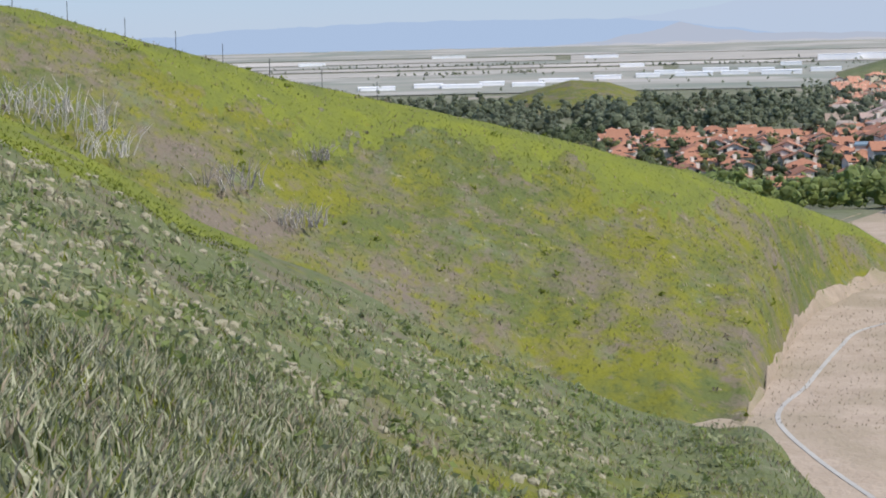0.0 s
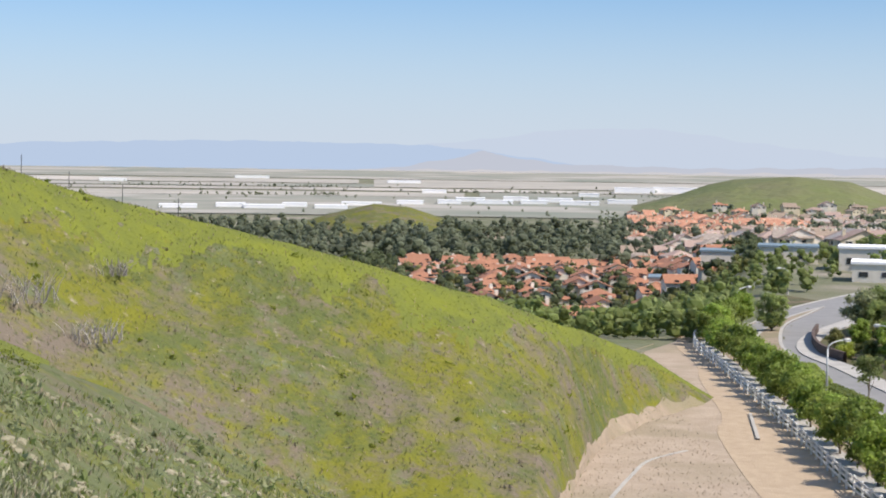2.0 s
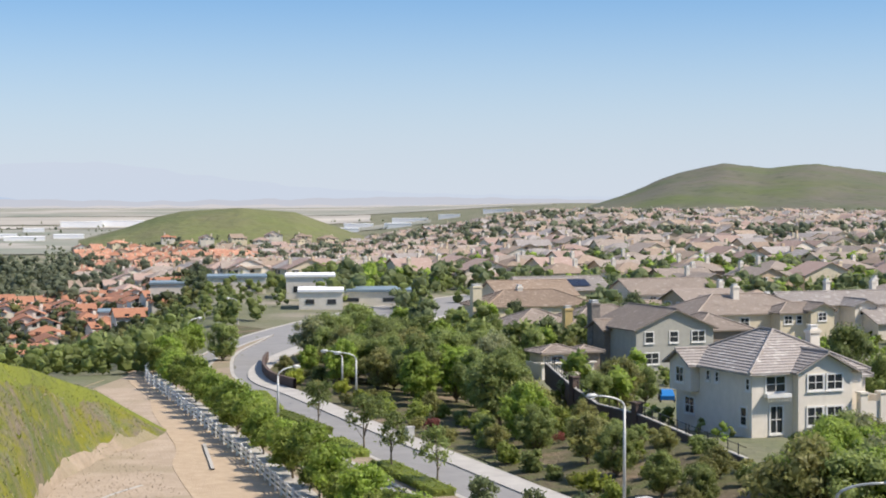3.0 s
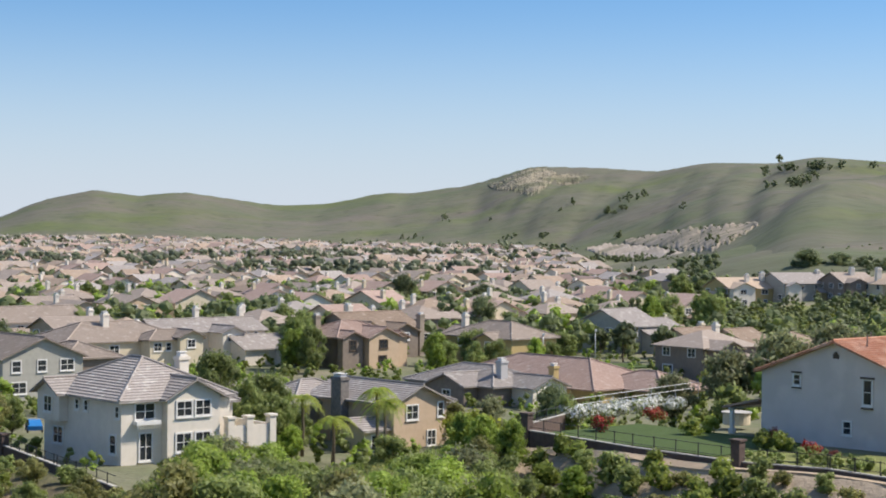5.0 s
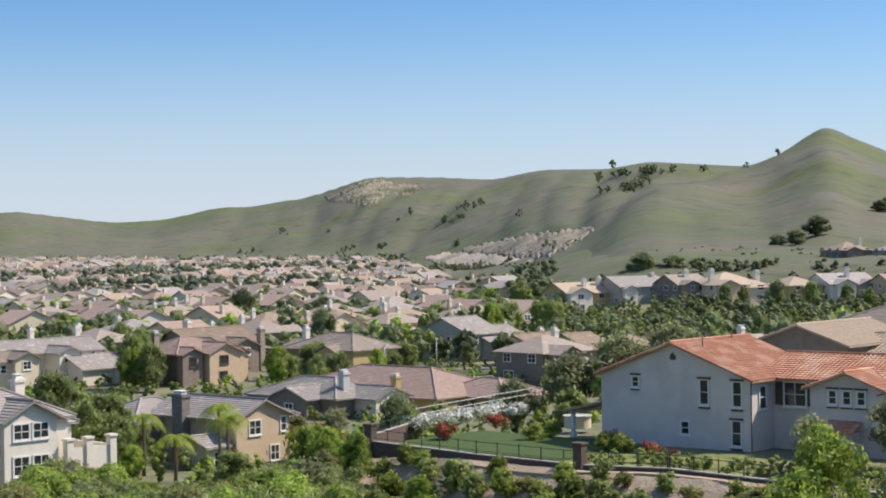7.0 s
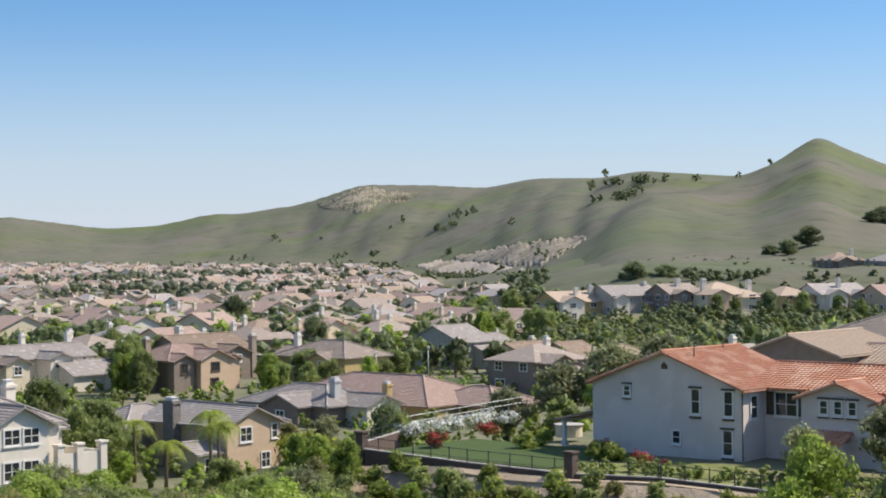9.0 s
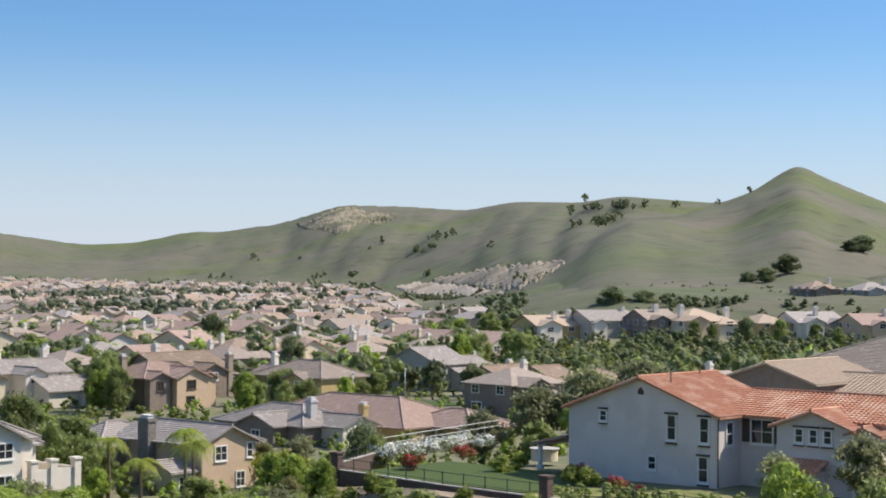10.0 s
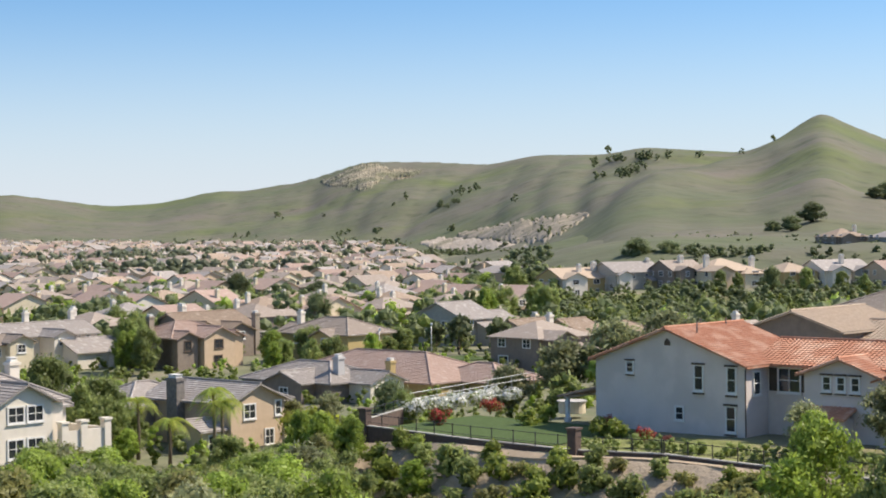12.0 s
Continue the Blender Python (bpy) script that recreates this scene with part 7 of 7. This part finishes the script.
def patch(name, outline, surface, mat, label, lift=1.0, rows=26):
    """An uneven patch lying on a hillside: rows of bearing, lower and upper angle above the eye's level."""
    bs = np.linspace(outline[0][0], outline[-1][0], 90)
    cols = []
    for k, b in enumerate(bs):
        lo, hi = (float(np.interp(b, [o[0] for o in outline], [o[i] for o in outline])) for i in (1, 2))
        j = 0.05 * (hi - lo + 0.1)
        p, q = up_at(surface, b, lo + j * math.sin(k * 1.7) + j * math.sin(k * 0.61)), up_at(surface, b, hi + j * math.sin(k * 1.3 + 2) + j * math.sin(k * 0.47))
        cols.append((math.hypot(p[0], p[1]), max(math.hypot(q[0], q[1]), math.hypot(p[0], p[1]) + 4)))
    u = np.linspace(0, 1, rows)[:, None]
    c = np.array(cols)
    R = c[:, 0] + (c[:, 1] - c[:, 0]) * u
    B = np.broadcast_to(np.radians(bs), R.shape)
    X, Y = R * np.sin(B), R * np.cos(B)
    Z = surface(X, Y) + lift * np.sin(np.pi * u) ** 0.4 - 0.3 + 0.15 * lumps(X, Y, 35, 3) * np.sin(np.pi * u)
    tagged(new(name, grid_mesh(name, X, Y, Z, mat)), label, "hillside", kind="structure")


patch("cliff_scar", [(49.0, 1.55, 1.75), (49.4, 1.35, 1.95), (49.8, 1.27, 2.15), (50.15, 1.35, 2.18), (50.45, 1.6, 2.1), (50.7, 1.8, 2.0)], hills, "rock_scar", "pale eroded rock scar on the hill", 2.2)
patch("cliff_scar", [(48.5, 1.5, 1.62), (48.75, 1.42, 1.7), (49.05, 1.4, 1.68), (49.3, 1.42, 1.6)], hills, "rock_scar", "small eroded rock scar on the hill", 1.8)
patch("cliff_scar", [(50.7, 1.65, 1.9), (51.1, 1.6, 2.0), (51.5, 1.7, 1.95), (51.8, 1.85, 1.92)], hills, "rock_scar", "faint eroded rock scar on the hill", 1.2)
patch("graded_slope", [(51.75, -0.56, -0.48), (52.4, -0.72, -0.32), (53.2, -0.82, -0.34), (54.1, -0.92, -0.42), (54.8, -0.92, -0.55), (55.3, -0.85, -0.62)], hills, "graded_earth", "pale graded earth pad at the hill's foot", 1.6)
patch("graded_slope", [(53.0, -0.36, -0.2), (54.0, -0.44, 0.02), (55.0, -0.55, 0.2), (55.8, -0.5, 0.3), (56.5, -0.2, 0.38), (57.0, 0.12, 0.42), (57.3, 0.34, 0.44)], hills, "scree", "graded slope of earth and rock in rough terraces", 1.8)
terraces = []
for k in range(8):
    for u in np.linspace(0, 1, 44):
        b = 53.3 + 3.6 * u + tt.gauss(0, 0.05)
        lo, hi = np.interp(b, [53, 54, 55, 55.8, 56.5, 57], [-0.36, -0.44, -0.55, -0.5, -0.2, 0.12]), np.interp(b, [53, 54, 55, 55.8, 56.5, 57], [-0.2, 0.02, 0.2, 0.3, 0.38, 0.42])
        if tt.random() < 0.62:
            terraces.append(up_at(hills, b, lo + (hi - lo) * (k + 0.5 + tt.gauss(0, 0.1)) / 8))
wood_stuff("terrace_scrub", terraces, "dark scrub in rows on the graded slope", (1.0, 2.6), "leaf_dark", 25)
patch("hill_track", [(33.0, -0.50, -0.44), (34.5, -0.36, -0.28), (36.6, -0.22, -0.15)], hills, "graded_earth", "pale graded track along the hill's foot", 1.5)
wood_stuff("foot_hedge", [up_at(hills, tt.uniform(51.6, 55.5), tt.uniform(-1.05, -0.86)) for _ in range(110)] + [P(tt.uniform(60.6, 63.2), tt.uniform(612, 628)) for _ in range(40)] + [P(tt.uniform(50, 54), tt.uniform(1150, 1250)) for _ in range(50)], "dense dark green planting at the foot of the hills", (3.0, 5.5), "leaf_dark", 40)

# ---- far buildings ----
def big_building(b, r, w, d, h, wall, roof, label, rot=0, z=None, name="warehouse", bands=True):
    x, y, zz = P(b, r, z)
    t = thing(name, pose(x, y, zz, 0, 0, -b + rot), label, "building", "low commercial buildings")
    part("wall", Shape().box(-w / 2, -d / 2, -3, w / 2, d / 2, h), wall, t)
    part("roof", Shape().box(-w / 2 - 0.3, -d / 2 - 0.3, h, w / 2 + 0.3, d / 2 + 0.3, h + 0.5), roof, t)
    n = max(2, int(w / 9))
    for k in range(min(n, 9) if name != "warehouse" else 0):
        xx = -w / 2 + w * (k + 0.5) / min(n, 9)
        part("window", Shape().box(xx - w / n * 0.2, -d / 2 - 0.08, h * 0.3, xx + w / n * 0.2, -d / 2, h * 0.58), "glass", t)
    return t


for b, r, w, d, h, wl, rf in ((22.35, 365, 9, 14, 3.6, "stucco_white", "warehouse"), (24.0, 380, 17, 16, 3.0, "stucco_white", "roof_blue"), (22.0, 405, 11, 14, 5.0, "stucco_white", "warehouse"), (19.6, 430, 14, 14, 3.8, "stucco_white", "roof_blue"), (17.9, 470, 18, 14, 4.6, "stucco_white", "roof_blue"), (15.9, 520, 14, 14, 4.4, "stucco_white", "roof_blue")):
    big_building(b, r, w, d, h, wl, rf, "low white commercial building with blue-grey roof", name="commercial_building")
for b, r, w, h in ((-0.4, 1700, 50, 9), (1.3, 1760, 40, 10), (2.4, 1720, 55, 9), (3.4, 1800, 35, 10), (4.6, 1740, 45, 9), (5.6, 1900, 60, 9), (9.2, 2150, 50, 12), (10.7, 2230, 45, 12), (12.0, 2180, 60, 12), (14.2, 2150, 50, 12), (15.4, 2900, 90, 18), (16.8, 2950, 60, 16), (13.1, 2500, 40, 12), (8.0, 2600, 50, 12), (23.6, 2600, 60, 14), (25.3, 2650, 75, 14), (26.6, 2600, 45, 13), (28.2, 2600, 60, 12), (22.3, 2500, 40, 12), (7.0, 3400, 90, 14), (2.0, 3700, 100, 12), (-2.5, 3300, 70, 12), (7.2, 1990, 42, 11), (8.5, 2040, 38, 11), (10.0, 2060, 60, 11), (11.3, 2080, 44, 11), (12.8, 2060, 64, 12), (14.6, 2820, 90, 22), (16.0, 2850, 110, 24), (23.2, 2350, 46, 13), (24.9, 2360, 52, 13), (21.9, 2320, 40, 12)):
    big_building(b, r, w * 0.72, 40, h * 0.4, "warehouse", "warehouse", "long white warehouse on the far plain")


def field_strip(b0, b1, r0, r1, mat, label):
    B, R = np.meshgrid(np.linspace(b0, b1, 30), np.linspace(r0, r1, 6))
    X, Y = R * np.sin(np.radians(B)), R * np.cos(np.radians(B))
    tagged(new("field", grid_mesh("field", X, Y, ground(X, Y) + 0.8, mat)), label, "field", kind="structure")


for b0, b1, r0, r1, mt in ((-12, 17, 1500, 2340, "far_crops"), (-8, 9, 2350, 2600, "far_field"), (9.5, 26, 2350, 2650, "far_crops"), (-8, 17, 2700, 2900, "far_field"), (-8, 6, 2960, 3250, "far_crops"), (6, 24, 3000, 3700, "far_field"), (-8, 30, 3750, 4900, "far_crops"), (-8, 5.5, 3300, 3650, "far_field"), (9.6, 12.0, 1010, 1120, "dirt")):
    field_strip(b0, b1, r0, r1, mt, "broad farm field on the plain")
tk = thing("water_stair", pose(*P(20.45, 1600)), "thin pale concrete chute down the knoll", "chute")
part("channel", Shape().tube([(0, 0, 0), (3, 20, 18)], [1.6, 1.2], 6), "concrete", tk)


# ---- grass and weeds ----
def blades(name, surface, n, b0, b1, r0, r1, h, w, mats, seed, label, lean=0.5, power=1.0, keep=None):
    """Bent grass blades over a slope, in one mesh a colour."""
    g = np.random.default_rng(seed)
    b, r = np.radians(g.uniform(b0, b1, n)), r0 + (r1 - r0) * g.random(n) ** power
    x, y = r * np.sin(b), r * np.cos(b)
    x, y = x + g.normal(0, 0.25, n), y + g.normal(0, 0.25, n)
    if keep is not None:
        ok = keep(x, y, g)
        x, y = x[ok], y[ok]
        n = len(x)
    z = surface(x, y) - 0.03
    hh = h * g.uniform(0.5, 1.35, n)
    a, tw = g.uniform(0, 6.283, n), g.uniform(0, 6.283, n)
    le = lean * hh * g.uniform(0.3, 1.2, n)
    dx, dy = np.cos(a) * le, np.sin(a) * le
    wx, wy = np.cos(tw) * w * g.uniform(0.6, 1.4, n), np.sin(tw) * w * g.uniform(0.6, 1.4, n)
    v = np.stack([np.stack([x - wx, y - wy, z], -1), np.stack([x + wx, y + wy, z], -1), np.stack([x + dx * 0.35 + wx * 0.8, y + dy * 0.35 + wy * 0.8, z + hh * 0.6], -1),
                  np.stack([x + dx * 0.35 - wx * 0.8, y + dy * 0.35 - wy * 0.8, z + hh * 0.6], -1), np.stack([x + dx, y + dy, z + hh * 0.95], -1)], 1)
    for i, mt in enumerate(mats):
        q = v[i::len(mats)]
        k = len(q)
        o = np.arange(k)[:, None] * 5
        me = bpy.data.meshes.new(name)
        me.from_pydata(q.reshape(-1, 3).tolist(), [], (o + [0, 1, 2, 3]).tolist() + (o + [3, 2, 4]).tolist())
        me.materials.append(MATS[mt])
        me.update()
        tagged(new(name, me), label, "grass", kind="stuff")


def before_lip(x, y):
    b_, r_ = polar(x, y)
    return r_ < np.interp(b_, NEAR_B, NEAR_R) - np.interp(b_, [-18, -5, 0], [6, 5, 0])


def foreground(x, y, g):
    b_, r_ = polar(x, y)
    return tufted(x, y, g) & (r_ < np.interp(b_, [-18, -12, -5, 2, 10, 17], [16, 23, 34, 30, 27, 27]) + g.normal(0, 1.2, len(x)))


def tufted(x, y, g):
    return lumps(x, y, 1.3, 6) + 0.5 * lumps(x, y, 5, 7) + g.normal(0, 0.35, len(x)) > -0.45


blades("grass", near_slope, 130000, -18, 17, 9.5, 36, 0.27, 0.017, ["blade_grey", "blade_green", "blade_pale", "blade_grey", "leaf_dark"], 1, "tall grey-green seeding grass on the slope", 0.55, 0.8, keep=foreground)
blades("grass", near_slope, 30000, -18, 17, 9.5, 36, 0.33, 0.02, ["blade_pale", "blade_pale", "blade_dry"], 11, "pale grass heads standing over the turf", 0.6, 0.8, keep=foreground)
blades("grass", near_slope, 44000, -18, 16.5, 17, 70, 0.2, 0.02, ["blade_green", "blade_grey", "blade_pale", "blade_dry"], 2, "green grass and weeds on the slope", 0.9, 0.9, keep=lambda x, y, g: tufted(x, y, g) & before_lip(x, y))
blades("grass", spur, 42000, -19, 19, 84, 170, 0.24, 0.03, ["blade_green", "blade_green", "blade_dry", "blade_dry", "blade_grey"], 3, "long yellow-green grass on the spur", 0.8, keep=lambda x, y, g: spur(x, y) > 2.2)


def crest(x, y, g):
    b_, r_ = polar(x, y)
    d = np.interp(b_, SPUR_B, SPUR_R) - r_
    return (d < 7 + 9 * lumps(x, y, 20, 4) + g.normal(0, 3, len(x))) & (d > -3) & (b_ < 17.5)


blades("grass", spur, 26000, -14, 18, 116, 172, 0.16, 0.035, ["blade_crest", "blade_green"], 13, "bright yellow-green grass along the crest", 0.7, keep=crest)


CB, CU = np.meshgrid(np.arange(-14, 17.6, 0.1), np.linspace(-0.8, 1, 22))
cw = (4.2 + 3.4 * lumps(CB * 2.4, CB * 0, 14, 4)) * np.clip((17.6 - CB) / 3, 0.15, 1) * np.clip((CB + 14) / 4, 0.1, 1)
RRc = np.interp(CB, SPUR_B, SPUR_R) - np.clip(cw, 0.8, 9) * CU
X_, Y_ = RRc * np.sin(np.radians(CB)), RRc * np.cos(np.radians(CB))
tagged(new("crest_grass", grid_mesh("crest_grass", X_, Y_, spur(X_, Y_) + 0.07 * (1 - np.maximum(CU, 0) ** 2) - 0.01, "crest_turf")), "bright yellow-green turf along the crest of the spur", "hillside", kind="structure")


NB, NU = np.meshgrid(np.arange(-14, -4.4, 0.1), np.linspace(-0.6, 1, 18))
RRn = np.interp(NB, NEAR_B, NEAR_R) - np.clip(5.0 + 2.5 * lumps(NB * 2.4, NB * 0, 9, 4), 1.5, 8) * NU * np.clip((-4.4 - NB) / 2, 0.1, 1)
X_, Y_ = RRn * np.sin(np.radians(NB)), RRn * np.cos(np.radians(NB))
tagged(new("crest_grass", grid_mesh("crest_grass", X_, Y_, near_slope(X_, Y_) + 0.05 * (1 - np.maximum(NU, 0) ** 2) - 0.01, "crest_turf")), "bright turf along the edge of the near slope", "hillside", kind="structure")
blades("grass", near_slope, 9000, -18, -5, 46, 60, 0.12, 0.025, ["blade_crest", "blade_green"], 14, "short bright grass on the near crest", 0.8, keep=lambda x, y, g: ~before_lip(x, y) & (polar(x, y)[1] < np.interp(polar(x, y)[0], NEAR_B, NEAR_R) + 0.5))
fb = np.radians(np.linspace(10.4, 18.2, 90))
fr = np.interp(np.degrees(fb), SPUR_B, SPUR_R)
lo_r = np.array([next((q for q in np.arange(88, 172, 0.25) if float(spur(np.array(q * math.sin(b_)), np.array(q * math.cos(b_)))) > -0.2), 170) for b_ in fb])
FRr = lo_r + np.linspace(0, 1, 8)[:, None] * (3.4 + 1.4 * lumps(fb * 300, fb * 0, 30, 3)) * np.clip((18.2 - np.degrees(fb)) / 3, 0.1, 1) * np.clip((np.degrees(fb) - 10.4) / 2.5, 0.02, 1)
FX, FY = FRr * np.sin(fb), FRr * np.cos(fb)
tagged(new("slope_foot", grid_mesh("slope_foot", FX, FY, spur(FX, FY) + 0.07 * np.sin(np.linspace(0, np.pi, 8))[:, None] + 0.01, "dirt")), "bare eroded soil along the slope's foot", "bare ground", kind="structure")
blades("stubble", lambda x, y: ground(x, y) + 0.05, 5000, 8, 24, 98, 160, 0.12, 0.03, ["blade_dry"], 4, "dry stubble on the bare ground", 0.8, keep=lambda x, y, g: (x < 36 + (y - 96) * 0.15) & (spur(x, y) < 0.1))
gw = np.random.default_rng(8)


def weeds(name, surface, n, b0, b1, r0, r1, size, mat, label, leaf=0.12, per=14, seed=0, power=1.0):
    g = np.random.default_rng(seed)
    s, cs = Shape(), []
    for _ in range(n):
        b, r = radians(g.uniform(b0, b1)), r0 + (r1 - r0) * g.random() ** power
        x, y = r * math.sin(b), r * math.cos(b)
        if surface is near_slope and not before_lip(np.array(x), np.array(y)):
            continue
        cs.append((x, y, float(surface(np.array(x), np.array(y))) + size * 0.25, size * g.uniform(0.6, 1.5)))
    leaf_cloud(s, cs, per, leaf, g, 0.35)
    return tagged(part(name, s, mat), label, "weeds", kind="stuff")


weeds("weeds", near_slope, 330, -18, 12, 26, 62, 0.28, "leaf_mid", "low leafy green weeds on the slope", seed=1)
weeds("weeds", near_slope, 520, -18, 12, 24, 62, 0.28, "leaf_olive", "grey-green leafy weeds on the slope", seed=2)
weeds("weeds", spur, 90, -19, 17, 90, 148, 0.36, "blade_crest", "yellow-green mustard clumps on the spur", 0.16, 14, 3)
weeds("weeds", spur, 120, -19, 17, 90, 148, 0.4, "blade_dry", "dry grey-brown weed stalks on the spur", 0.15, 10, 4)
weeds("wildflowers", near_slope, 60, 1, 9, 13, 22, 0.25, "petal_yellow", "small yellow wildflowers in the grass", 0.035, 6, 5)
clods = Shape()
for _ in range(2600):
    b, r = radians(gw.uniform(-18, 7)), gw.uniform(19, 54)
    x, y = r * math.sin(b), r * math.cos(b)
    if float(lumps(np.array(x), np.array(y), 11, 5)) > 0.05:
        core_lumps(clods, [(x, y, float(near_slope(np.array(x), np.array(y))), gw.uniform(0.04, 0.19) * gw.uniform(0.5, 1.2))], 1.0, gw)
tagged(part("dirt_clods", clods, "clod_earth"), "pale dirt clods and stones showing through the weeds", "dirt clods", kind="stuff")


def dead_bush(b, r, surface, size, n, label, mat="twig_pale"):
    x, y, z = on(surface, b, r)
    t = thing("dead_bush", pose(x, y, z + 0.4), label, "bush", "dead bushes on the hillside")
    g = np.random.default_rng(int(r * 7))
    s = Shape()
    for _ in range(n):
        a, sp = g.uniform(0, 6.283), g.uniform(0.1, 0.9)
        x0, y0 = g.uniform(-1, 1, 2) * size
        hh = size * g.uniform(0.4, 1.0)
        s.tube([(x0, y0, 0), (x0 + math.cos(a) * sp * hh * 0.4, y0 + math.sin(a) * sp * hh * 0.4, hh * 0.6), (x0 + math.cos(a) * sp * hh, y0 + math.sin(a) * sp * hh, hh)], [0.04, 0.03, 0.012], 3)
    tagged(part("twig_mass", s, mat, t), kind="stuff")


dead_bush(-11.5, 107, spur, 2.4, 60, "bleached dead brush with bare pale twigs")
dead_bush(-10.4, 107, spur, 2.5, 66, "bleached dead brush with bare pale twigs")
dead_bush(-9.5, 105.5, spur, 2.0, 49, "bleached dead brush with bare pale twigs")
dead_bush(-5.2, 108, spur, 2.0, 49, "grey-brown dry bush on the spur", "twig_grey")
dead_bush(-3.0, 108, spur, 1.6, 70, "grey-brown dry bush on the spur", "twig_grey")
dead_bush(-2.6, 116, spur, 1.2, 50, "grey dry bush on the spur", "twig_grey")
for b in (-15.7, -13.9, -12.0, -10.3, -8.5, -6.9, -5.4, -3.9, -2.2, -0.4):
    rs = float(np.interp(b, SPUR_B, SPUR_R))
    x, y, z = on(spur, b, rs - 0.3)
    fp = thing("fence_post", pose(x, y, z, 2, 1, 0), "thin metal fence post on the skyline", "fence post", "fence posts on the ridge")
    part("stake", Shape().box(-0.014, -0.014, -0.2, 0.014, 0.014, 1.9).box(-0.022, 0.0, -0.2, 0.022, 0.01, 1.85), "metal_dark", fp)
